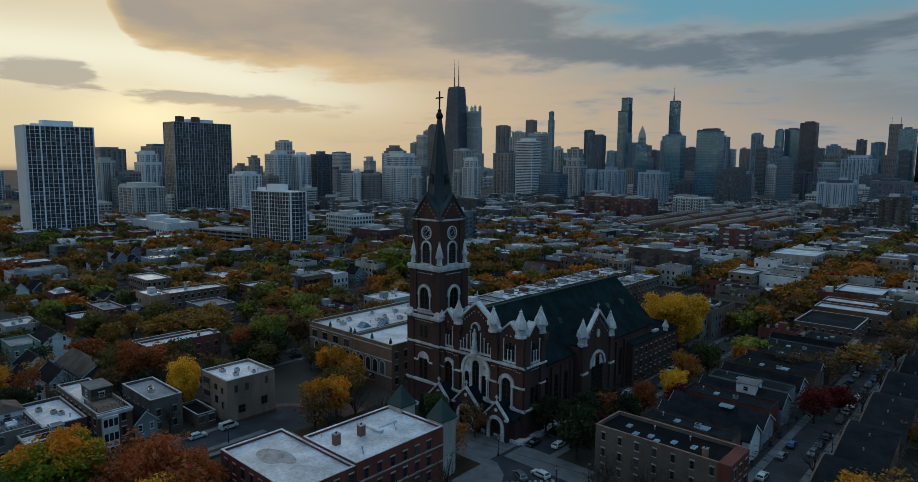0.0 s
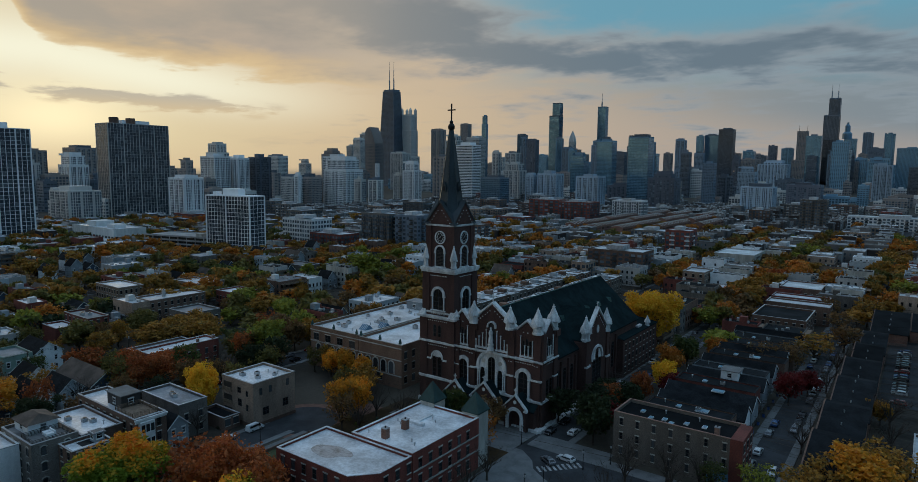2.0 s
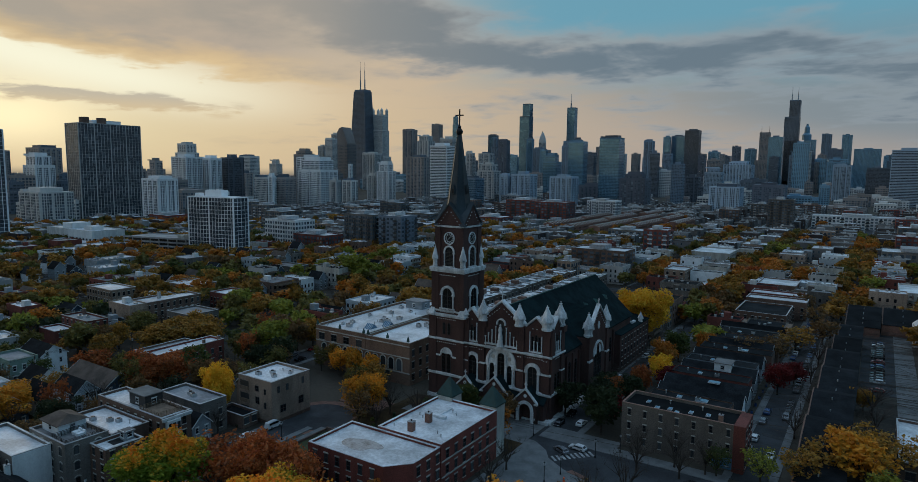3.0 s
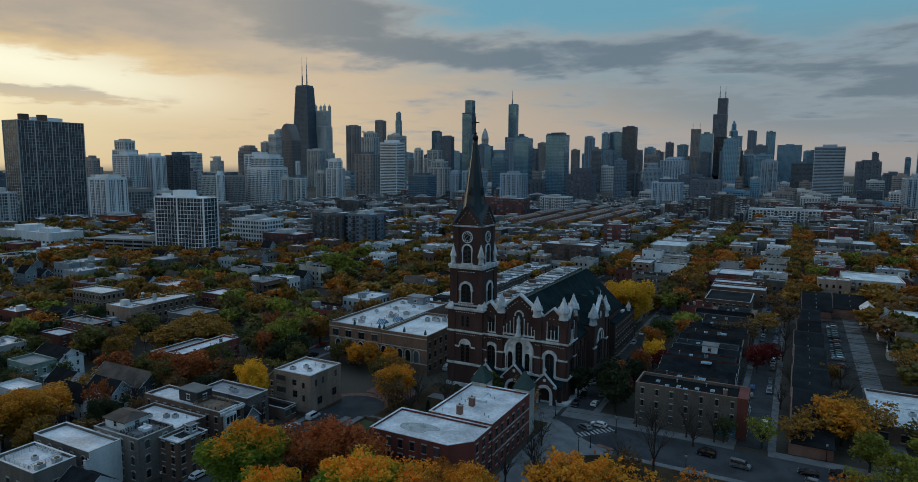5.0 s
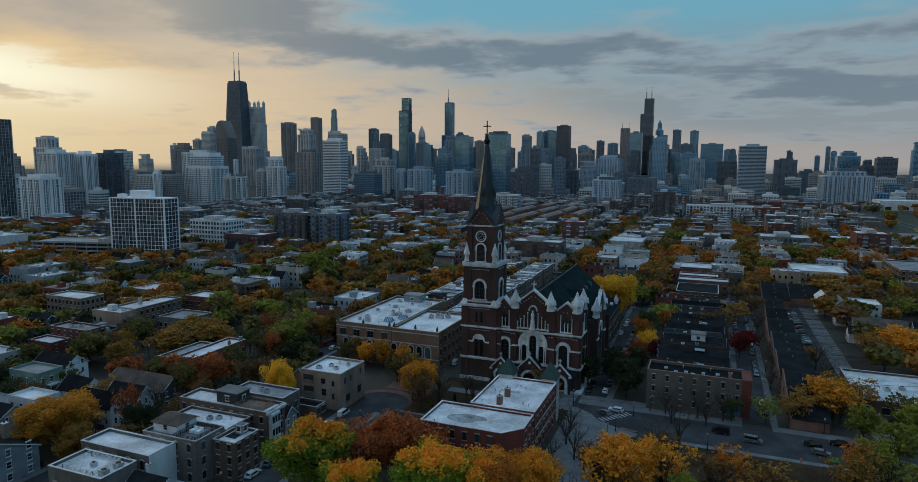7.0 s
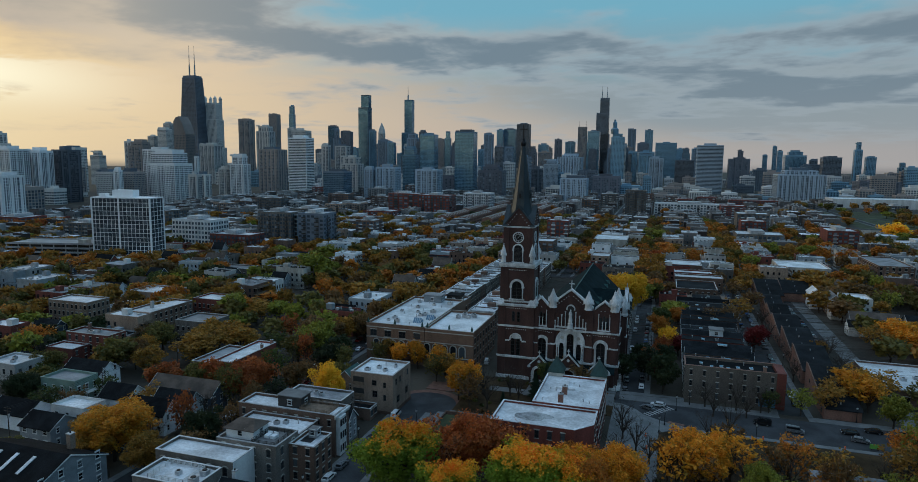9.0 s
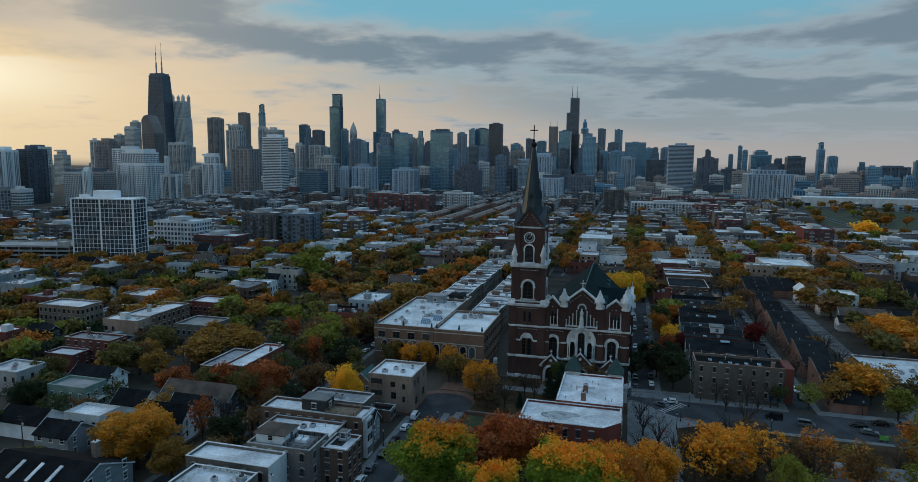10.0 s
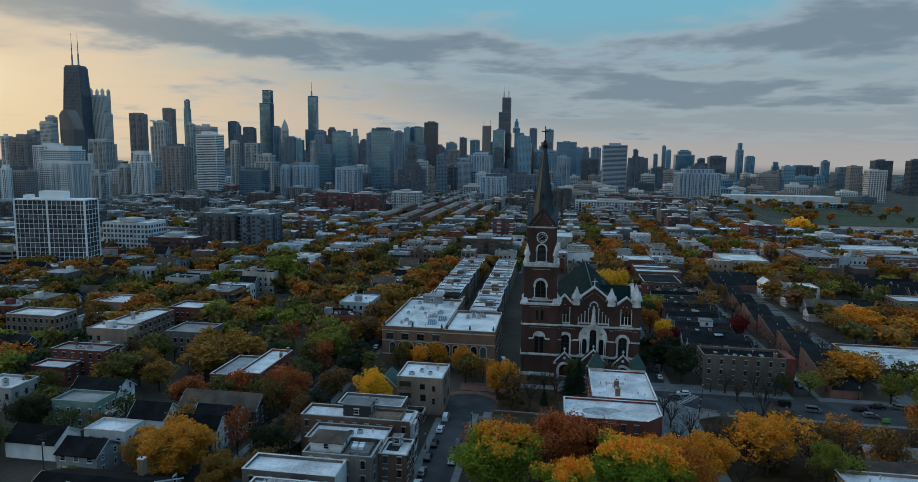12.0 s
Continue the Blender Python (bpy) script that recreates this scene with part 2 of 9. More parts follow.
MAT = {
    "earth": paint("earth", (0.050, 0.043, 0.032), 0.95, 0.45, 0.03, 1.2, bump=0.05),
    "lawn": paint("lawn", (0.045, 0.055, 0.022), 0.95, 0.4, 0.08, 3.0, bump=0.05),
    "litter": paint("litter", (0.050, 0.034, 0.018), 0.95, 0.5, 0.12, 2.5, bump=0.06, spec=0.1),
    "field": paint("field", (0.21, 0.18, 0.145), 0.95, 0.4, 0.02, 0.5),
    "asphalt": paint("asphalt", (0.050, 0.053, 0.057), 0.9, 0.3, 0.12, 3.0, bump=0.01, spec=0.15),
    "walk": paint("walk", (0.15, 0.155, 0.155), 0.85, 0.22, 0.3, 3.0, bump=0.01),
    "marking": paint("marking", (0.33, 0.33, 0.33), 0.8, 0.45, 1.2, 6.0),
    "paving": paint("paving", (0.16, 0.085, 0.062), 0.85, 0.3, 0.5, 5.0),
    "church_brick": paint("church_brick", (0.068, 0.034, 0.028), 0.85, 0.28, 0.22, 5.0, bump=0.02, streak=True, blocks=(2.6, 2.6, 6.0)),
    "church_stone": paint("church_stone", (0.58, 0.59, 0.59), 0.8, 0.3, 0.5, 3.0, bump=0.02, streak=True),
    "slate": paint("slate", (0.010, 0.020, 0.022), 0.9, 0.35, 0.25, 3.5, bump=0.02, spec=0.05),
    "spire_metal": paint("spire_metal", (0.030, 0.043, 0.050), 0.5, 0.35, 0.3, 3.0, streak=True, spec=0.4),
    "copper": paint("copper", (0.030, 0.085, 0.078), 0.6, 0.3, 0.5, 4.0, streak=True),
    "turret_copper": paint("turret_copper", (0.018, 0.048, 0.044), 0.6, 0.3, 0.5, 4.0, streak=True),
    "iron": paint("iron", (0.02, 0.02, 0.022), 0.5, 0.3, 1.0, 6.0, metal=0.6),
    "brick_red": paint("brick_red", (0.165, 0.048, 0.036), 0.85, 0.25, 0.25, 5.0, 0.18, bump=0.02, streak=True, blocks=(2.6, 2.6, 6.0)),
    "brick_brown": paint("brick_brown", (0.155, 0.092, 0.066), 0.85, 0.25, 0.25, 5.0, 0.25, bump=0.02, streak=True, tint=(0.125, 0.082, 0.064), blocks=(2.6, 2.6, 6.0)),
    "brick_tan": paint("brick_tan", (0.29, 0.205, 0.15), 0.85, 0.25, 0.25, 5.0, 0.2, bump=0.02, streak=True, tint=(0.28, 0.21, 0.165), blocks=(2.2, 2.2, 5.0)),
    "brick_school": paint("brick_school", (0.185, 0.112, 0.078), 0.85, 0.2, 0.25, 5.0, 0.06, bump=0.02, streak=True, blocks=(2.6, 2.6, 6.0)),
    "brick_warm": paint("brick_warm", (0.20, 0.105, 0.078), 0.85, 0.2, 0.25, 5.0, 0.12, bump=0.02, streak=True, blocks=(2.6, 2.6, 6.0)),
    "brick_grey": paint("brick_grey", (0.135, 0.120, 0.106), 0.85, 0.28, 0.25, 5.0, 0.2, bump=0.02, streak=True, blocks=(2.0, 2.0, 4.0)),
    "brick_dun": paint("brick_dun", (0.125, 0.105, 0.088), 0.85, 0.25, 0.25, 5.0, 0.1, bump=0.02, streak=True, blocks=(2.6, 2.6, 6.0)),
    "limestone": paint("limestone", (0.42, 0.40, 0.36), 0.82, 0.25, 0.3, 4.0, 0.1, streak=True),
    "concrete": paint("concrete", (0.36, 0.35, 0.34), 0.85, 0.2, 0.1, 2.0, 0.18, streak=True),
    "white_wall": paint("white_wall", (0.66, 0.66, 0.65), 0.75, 0.15, 0.2, 3.0, 0.08, streak=True),
    "siding_white": paint("siding_white", (0.74, 0.76, 0.78), 0.6, 0.12, 0.3, 4.0),
    "siding_pale": paint("siding_pale", (0.40, 0.44, 0.47), 0.65, 0.12, 0.3, 4.0),
    "conifer": foliage("conifer_needles", (0.016, 0.032, 0.018), (0.030, 0.055, 0.028)),
    "siding_green": paint("siding_green", (0.19, 0.27, 0.235), 0.65, 0.15, 0.3, 4.0),
    "siding_navy": paint("siding_navy", (0.045, 0.070, 0.105), 0.65, 0.2, 0.3, 4.0),
    "siding_grey": paint("siding_grey", (0.25, 0.275, 0.295), 0.7, 0.2, 0.3, 4.0, 0.2),
    "trim": paint("trim", (0.60, 0.61, 0.61), 0.6, 0.15, 0.5, 4.0),
    "dark_frame": paint("dark_frame", (0.035, 0.034, 0.034), 0.5, 0.2, 1.0, 5.0),
    "shingle": paint("shingle", (0.014, 0.016, 0.018), 0.92, 0.35, 0.3, 5.0, 0.35, bump=0.03, spec=0.06, blocks=(3.0, 3.0, 5.0)),
    "shingle_brown": paint("shingle_brown", (0.085, 0.065, 0.052), 0.85, 0.35, 0.3, 5.0, 0.2, bump=0.03),
    "roof_white": paint("roof_white", (0.60, 0.62, 0.64), 0.45, 0.3, 0.13, 1.5, 0.1, bump=0.02),
    "roof_grey": paint("roof_grey", (0.24, 0.25, 0.265), 0.75, 0.3, 0.15, 1.5, 0.3, bump=0.02, tint=(0.17, 0.165, 0.16)),
    "roof_dark": paint("roof_dark", (0.015, 0.017, 0.019), 0.9, 0.35, 0.15, 2.0, 0.4, bump=0.02, spec=0.06),
    "tar": paint("tar", (0.022, 0.023, 0.025), 0.85, 0.5, 0.6, 3.0, spec=0.15),
    "wet_roof": paint("wet_roof", (0.30, 0.31, 0.32), 0.15, 0.35, 0.5, 2.0),
    "coping": paint("coping", (0.40, 0.40, 0.40), 0.7, 0.25, 0.5, 3.0, 0.25),
    "fence_wood": paint("fence_wood", (0.085, 0.070, 0.056), 0.9, 0.35, 1.0, 6.0),
    "timber": paint("timber", (0.19, 0.135, 0.095), 0.8, 0.3, 0.8, 6.0),
    "duct": paint("duct", (0.45, 0.46, 0.47), 0.45, 0.25, 0.8, 5.0, 0.15, metal=0.5),
    "chimney": paint("chimney", (0.22, 0.13, 0.10), 0.85, 0.3, 0.8, 5.0, 0.3),
    "bark": paint("bark", (0.050, 0.038, 0.030), 0.9, 0.35, 1.0, 8.0),
    "glass": glazing("glass", (0.012, 0.014, 0.017), (0.10, 0.11, 0.12), 0.06),
    "church_glass": glazing("church_glass", (0.008, 0.009, 0.010), (0.02, 0.022, 0.025), 0.22),
    "skylight": glazing("skylight", (0.10, 0.20, 0.30), (0.20, 0.32, 0.42), 0.08),
    # far_glass and haze_glass are lightened and blued: haze put into the colour
    "far_glass": glazing("far_glass", (0.050, 0.068, 0.088), (0.22, 0.26, 0.30), 0.22, lit=0.0006),
    "blue_glass": glazing("blue_glass", (0.08, 0.17, 0.25), (0.24, 0.40, 0.52), 0.16, 0.7),
    "haze_glass": glazing("haze_glass", (0.055, 0.065, 0.08), (0.10, 0.11, 0.13), 0.4),
    "dark_glass": glazing("dark_glass", (0.034, 0.046, 0.060), (0.12, 0.14, 0.16), 0.2, 0.0),
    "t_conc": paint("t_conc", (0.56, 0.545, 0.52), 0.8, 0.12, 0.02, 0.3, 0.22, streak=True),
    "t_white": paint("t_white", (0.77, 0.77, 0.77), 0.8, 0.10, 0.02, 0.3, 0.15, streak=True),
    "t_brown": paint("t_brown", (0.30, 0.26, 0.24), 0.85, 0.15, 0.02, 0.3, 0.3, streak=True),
    # t_dark is lightened and blued to paint in the haze of distance
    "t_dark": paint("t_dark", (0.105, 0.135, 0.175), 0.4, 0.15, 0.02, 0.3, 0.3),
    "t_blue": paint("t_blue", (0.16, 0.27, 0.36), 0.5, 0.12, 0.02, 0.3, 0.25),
    # bluish copies of t_conc, t_white and t_brown, with distance haze painted in
    "t_conc_hazed": paint("t_conc_hazed", (0.19, 0.26, 0.34), 0.75, 0.12, 0.02, 0.3, 0.3, streak=True),
    "t_white_hazed": paint("t_white_hazed", (0.37, 0.45, 0.53), 0.75, 0.12, 0.02, 0.3, 0.2, streak=True),
    "t_brown_hazed": paint("t_brown_hazed", (0.125, 0.135, 0.165), 0.8, 0.15, 0.02, 0.3, 0.3, streak=True),
    "lot_wall": paint("lot_wall", (0.085, 0.060, 0.052), 0.85, 0.2, 0.1, 2.0, 0.2, island=0.5, tint=(0.24, 0.235, 0.23)),
    "lot_roof": paint("lot_roof", (0.05, 0.052, 0.056), 0.75, 0.25, 0.1, 1.0, 0.1, island=0.35, tint=(0.58, 0.60, 0.62)),
    "tyre": paint("tyre", (0.02, 0.02, 0.02), 0.8, 0.1),
    "rim": paint("rim", (0.4, 0.4, 0.42), 0.35, 0.1, metal=0.8),
    "car_white": paint("car_white", (0.70, 0.71, 0.72), 0.25, 0.04, spec=0.6),
    "car_black": paint("car_black", (0.015, 0.016, 0.018), 0.2, 0.1, spec=0.6),
    "car_grey": paint("car_grey", (0.22, 0.23, 0.245), 0.28, 0.05, metal=0.4),
    "car_blue": paint("car_blue", (0.04, 0.09, 0.22), 0.25, 0.05, spec=0.6),
    "car_red": paint("car_red", (0.25, 0.02, 0.02), 0.25, 0.05, spec=0.6),
    "orange_plastic": paint("orange_plastic", (0.75, 0.12, 0.02), 0.6, 0.1),
    "lime_plastic": paint("lime_plastic", (0.18, 0.45, 0.08), 0.6, 0.1),
    "bin_blue": paint("bin_blue", (0.03, 0.08, 0.25), 0.55, 0.1),
}
LEAF = {
    "orange": foliage("orange_leaves", (0.36, 0.115, 0.018), (0.60, 0.22, 0.030), (0.28, 0.155, 0.037)),
    "turning": foliage("turning_leaves", (0.80, 0.22, 0.02), (0.86, 0.42, 0.03), (0.22, 0.30, 0.03), crown=True),
    "gold": foliage("golden_leaves", (0.27, 0.135, 0.028), (0.44, 0.225, 0.036), (0.17, 0.125, 0.035)),
    "amber": foliage("amber_leaves", (0.60, 0.23, 0.02), (0.80, 0.36, 0.03), (0.36, 0.21, 0.03)),
    "yellow": foliage("yellow_leaves", (0.87, 0.43, 0.03), (0.94, 0.58, 0.04), (0.74, 0.47, 0.035)),
    "green": foliage("green_leaves", (0.050, 0.072, 0.022), (0.080, 0.105, 0.028), (0.130, 0.125, 0.028)),
    "lime": foliage("lime_leaves", (0.170, 0.185, 0.030), (0.30, 0.28, 0.038), (0.14, 0.16, 0.030)),
    "russet": foliage("russet_leaves", (0.30, 0.075, 0.026), (0.46, 0.135, 0.032), (0.21, 0.085, 0.035)),
    "maroon": foliage("maroon_leaves", (0.120, 0.014, 0.015), (0.20, 0.022, 0.019)),
    "olive": foliage("olive_leaves", (0.115, 0.10, 0.03), (0.19, 0.15, 0.035), (0.085, 0.088, 0.028)),
    "brown": foliage("brown_leaves", (0.15, 0.085, 0.038), (0.24, 0.13, 0.045), (0.12, 0.085, 0.04)),
    "dark": foliage("dark_leaves", (0.022, 0.033, 0.015), (0.040, 0.050, 0.018)),
}

# ---- building blocks ----
TURNS = {"S": ((1, 0), (0, -1), 0), "E": ((0, 1), (1, 0), 90), "N": ((-1, 0), (0, 1), 180), "W": ((0, -1), (-1, 0), 270)}


class Mesh:
    """Gathers points and faces of one part. side() turns what follows onto a wall: u along it, d out of it, z up."""

    def __init__(self):
        self.v, self.f, self.map = [], [], None

    def side(self, face, x, y):
        (a, b), (c, e), _ = TURNS[face]
        self.map = lambda u, d, z: (x + a * u + c * d, y + b * u + e * d, z)
        return self

    def plain(self):
        self.map = None
        return self

    def add(self, points, faces):
        k = len(self.v)
        self.v += [self.map(*p) for p in points] if self.map else points
        self.f += [tuple(k + i for i in f) for f in faces]

    def box(self, a0, a1, b0, b1, c0, c1):
        self.add([(a0, b0, c0), (a1, b0, c0), (a1, b1, c0), (a0, b1, c0), (a0, b0, c1), (a1, b0, c1), (a1, b1, c1), (a0, b1, c1)],
                 [(0, 3, 2, 1), (4, 5, 6, 7), (0, 1, 5, 4), (1, 2, 6, 5), (2, 3, 7, 6), (3, 0, 4, 7)])
        return self

    def quad(self, *p):
        self.add(list(p), [(0, 1, 2, 3)])
        return self

    def slab(self, outline, d0, d1):
        """A flat shape (u, z), d0 to d1 thick."""
        n = len(outline)
        self.add([(u, d0, z) for u, z in outline] + [(u, d1, z) for u, z in outline],
                 [tuple(range(n))[::-1], tuple(range(n, 2 * n))] + [(i, (i + 1) % n, n + (i + 1) % n, n + i) for i in range(n)])
        return self

    def strip(self, inner, outer, d0, d1):
        """A band between two open outlines (u, z)."""
        n = len(inner)
        points = [(u, d, z) for line in (inner, outer) for d in (d0, d1) for u, z in line]
        faces = []
        for i in range(n - 1):
            a, b, c, e = i, n + i, 2 * n + i, 3 * n + i
            faces += [(b, b + 1, e + 1, e), (a, a + 1, b + 1, b), (c, c + 1, e + 1, e)]
        faces += [(0, n, 3 * n, 2 * n), (n - 1, 2 * n - 1, 4 * n - 1, 3 * n - 1)]
        self.add(points, faces)
        return self

    def turned(self, x, y, rings, seg=8, spin=0.0):
        """Rings of (radius, z) round an upright axis."""
        points, faces = [], []
        for r, z in rings:
            points += [(x + r * math.cos(spin + 2 * math.pi * i / seg), y + r * math.sin(spin + 2 * math.pi * i / seg), z) for i in range(seg)]
        for j in range(len(rings) - 1):
            faces += [(j * seg + i, j * seg + (i + 1) % seg, (j + 1) * seg + (i + 1) % seg, (j + 1) * seg + i) for i in range(seg)]
        faces += [tuple(range(seg))[::-1], tuple(range((len(rings) - 1) * seg, len(rings) * seg))]
        self.add(points, faces)
        return self

    def limb(self, a, b, r0, r1, seg=5):
        a, b = Vector(a), Vector(b)
        way = (b - a).normalized()
        p = way.orthogonal().normalized()
        q = way.cross(p)
        points = []
        for c, r in ((a, r0), (b, r1)):
            points += [tuple(c + r * (math.cos(2 * math.pi * i / seg) * p + math.sin(2 * math.pi * i / seg) * q)) for i in range(seg)]
        self.add(points, [(i, (i + 1) % seg, seg + (i + 1) % seg, seg + i) for i in range(seg)])
        return self

    def gable(self, x0, x1, y0, y1, z0, z1, along="y", over=0.0, thick=0.25, hip=0.0):
        """A pitched roof of two leaves with thickness."""
        if along == "y":
            c, w = (x0 + x1) / 2, (x1 - x0) / 2
            line = [(x0 - over, z0 - over * (z1 - z0) / w), (c, z1), (x1 + over, z0 - over * (z1 - z0) / w)]
            ends = (y0 - over, y1 + over)
            put = lambda u, v, z: (u, v, z)
        else:
            c, w = (y0 + y1) / 2, (y1 - y0) / 2
            line = [(y0 - over, z0 - over * (z1 - z0) / w), (c, z1), (y1 + over, z0 - over * (z1 - z0) / w)]
            ends = (x0 - over, x1 + over)
            put = lambda u, v, z: (v, u, z)
        p = []
        for v, inset in ((ends[0], hip), (ends[1], -hip)):
            for dz in (0.0, -thick):
                p += [put(line[0][0], v, line[0][1] + dz), put(line[1][0], v + inset, line[1][1] + dz), put(line[2][0], v, line[2][1] + dz)]
        f = [(0, 1, 7, 6), (1, 2, 8, 7), (3, 9, 10, 4), (4, 10, 11, 5), (0, 6, 9, 3), (2, 5, 11, 8), (0, 3, 4, 1), (1, 4, 5, 2), (6, 7, 10, 9), (7, 8, 11, 10)]
        if hip:
            f += [(0, 2, 1), (6, 7, 8)]
        self.add(p, f)
        return self

    def data(self, name, material):
        m = bpy.data.meshes.new(name)
        m.from_pydata(self.v, [], self.f)
        m.materials.append(material)
        m.update()
        return m


def mend(ob_data, smooth=False):
    b = bmesh.new()
    b.from_mesh(ob_data)
    bmesh.ops.recalc_face_normals(b, faces=b.faces)
    b.to_mesh(ob_data)
    b.free()
    if smooth:
        ob_data.polygons.foreach_set("use_smooth", [True] * len(ob_data.polygons))
    return ob_data


def thing(name, x, y, z, label, category, group="", kind=""):
    ob = new(name)
    ob.empty_display_size = 0.5
    ob.location = (x, y, z)
    return tagged(ob, label, category, group, kind)


def part(name, mesh, material, parent, label="", local=False, kind="", smooth=False):
    """Links a mesh (in world places, or local ones) as one object under its thing."""
    data = mesh if isinstance(mesh, bpy.types.Mesh) else mend(mesh.data(name, material), smooth)
    ob = new(name, data)
    ob.parent = parent
    if not local:
        at, up = Vector(), parent
        while up:
            at, up = at + up.location, up.parent
        ob.location = -at
    return tagged(ob, label, "", "", kind)


def solo(name, mesh, material, label, category="", kind="", group=""):
    return tagged(new(name, mend(mesh.data(name, material))), label, category, group, kind)


def arch(uc, z0, spring, r, n=10, tall=1.0):
    """Outline of a round-headed opening, from its left foot over the head to its right foot."""
    return [(uc - r, z0)] + [(uc - r * math.cos(math.pi * i / n), spring + tall * r * math.sin(math.pi * i / n)) for i in range(n + 1)] + [(uc + r, z0)]


WINDOWS = {}


def window_data(w, h, style):
    """Frame, sill, lintel and pane of a window w x h, in its own wall's plane."""
    key = (round(w, 2), round(h, 2), style)
    if key not in WINDOWS:
        frame_mat, stone = {"stone": ("dark_frame", "limestone"), "white": ("trim", "trim"), "plain": ("dark_frame", None), "arch": ("dark_frame", "limestone")}[style]
        m, s, p = Mesh().side("S", 0, 0), Mesh().side("S", 0, 0), Mesh().side("S", 0, 0)
        t = 0.09
        m.box(-w / 2, -w / 2 + t, 0.0, 0.07, 0, h).box(w / 2 - t, w / 2, 0.0, 0.07, 0, h)
        m.box(-w / 2 + t, w / 2 - t, 0.0, 0.07, 0, t).box(-w / 2 + t, w / 2 - t, 0.0, 0.07, h - t, h)
        m.box(-w / 2 + t, w / 2 - t, 0.0, 0.06, h * 0.5 - 0.04, h * 0.5 + 0.04)
        if w > 1.5:
            m.box(-0.05, 0.05, 0.0, 0.065, t, h - t)
        p.box(-w / 2 + t, w / 2 - t, 0.0, 0.025, t, h - t)
        if style == "arch":
            m.slab(arch(0, h, h + 0.001, w / 2, 8, 0.5)[1:-1], 0, 0.07)
            s.strip(arch(0, h, h, w / 2, 8, 0.5)[1:-1], arch(0, h, h, w / 2 + 0.28, 8, 0.62)[1:-1], 0, 0.12)
        elif stone:
            s.box(-w / 2 - 0.15, w / 2 + 0.15, 0.0, 0.10, h, h + 0.28)
        s.box(-w / 2 - 0.12, w / 2 + 0.12, 0.0, 0.16, -0.16, 0) if stone else None
        k = len(m.f)
        m.plain().add(s.v, s.f)
        frame_data = m.data("window", MAT[frame_mat])
        if stone:
            frame_data.materials.append(MAT[stone])
            frame_data.polygons.foreach_set("material_index", [0] * k + [1] * len(s.f))
        whole = Mesh()
        whole.add(m.v, m.f)
        whole.add(p.v, p.f)
        far_data = whole.data("window", MAT[frame_mat])
        for extra in (MAT[stone or frame_mat], MAT["glass"]):
            far_data.materials.append(extra)
        far_data.polygons.foreach_set("material_index", [0] * k + [1] * len(s.f) + [2] * len(p.f))
        WINDOWS[key] = (mend(frame_data), mend(p.data("pane", MAT["glass"])), mend(far_data))
    return WINDOWS[key]


def put_window(parent, x, y, z, face, w, h, style="stone"):
    f, p, whole = window_data(w, h, style)
    close_by = math.hypot(x + 100, y - 20) < 112
    ob = new("window", f if close_by else whole)
    ob.parent = parent
    ob.location = Vector((x, y, z)) - parent.location
    ob.rotation_euler = (0, 0, radians(TURNS[face][2]))
    if close_by:
        part("pane", p, None, ob, local=True)
    return ob


def far_windows(parent, places, face, w, h, style):
    """Windows of a building too far off to tell apart singly: the same shapes, joined."""
    shape = window_data(w, h, style)[2]
    flat = np.zeros(len(shape.vertices) * 3)
    shape.vertices.foreach_get("co", flat)
    points = flat.reshape(-1, 3)
    a = radians(TURNS[face][2])
    points = points @ np.array([[math.cos(a), math.sin(a), 0], [-math.sin(a), math.cos(a), 0], [0, 0, 1]])
    faces, kinds = [tuple(p.vertices) for p in shape.polygons], [p.material_index for p in shape.polygons]
    all_points, all_faces = [], []
    for place in places:
        k = len(all_points)
        all_points += (points + np.array(place)).tolist()
        all_faces += [tuple(k + i for i in f) for f in faces]
    m = bpy.data.meshes.new("glazing")
    m.from_pydata(all_points, [], all_faces)
    for extra in shape.materials:
        m.materials.append(extra)
    m.polygons.foreach_set("material_index", kinds * len(places))
    return part("glazing", m, None, parent, kind="stuff")


def window_rows(parent, face, x0, x1, y0, y1, floors, count, w=1.1, h=1.8, style="stone", first=1.2, storey=3.5, skip=()):
    """Rows of windows on one side of a box-shaped building."""
    (a, b), _, _ = TURNS[face]
    length = (x1 - x0) if a else (y1 - y0)
    sx, sy = {"S": (x0, y0), "E": (x1, y0), "N": (x1, y1), "W": (x0, y1)}[face]
    places = [(sx + a * length * (i + 0.5) / count, sy + b * length * (i + 0.5) / count, first + storey * k) for k in range(floors) for i in range(count) if (k, i) not in skip]
    if math.hypot(x0 + 70, y0 - 20) > 190:
        far_windows(parent, places, face, w, h, style)
        return
    for x, y, z in places:
        put_window(parent, x, y, z, face, w, h, style)


TAKEN = []  # footprints that other things keep clear of


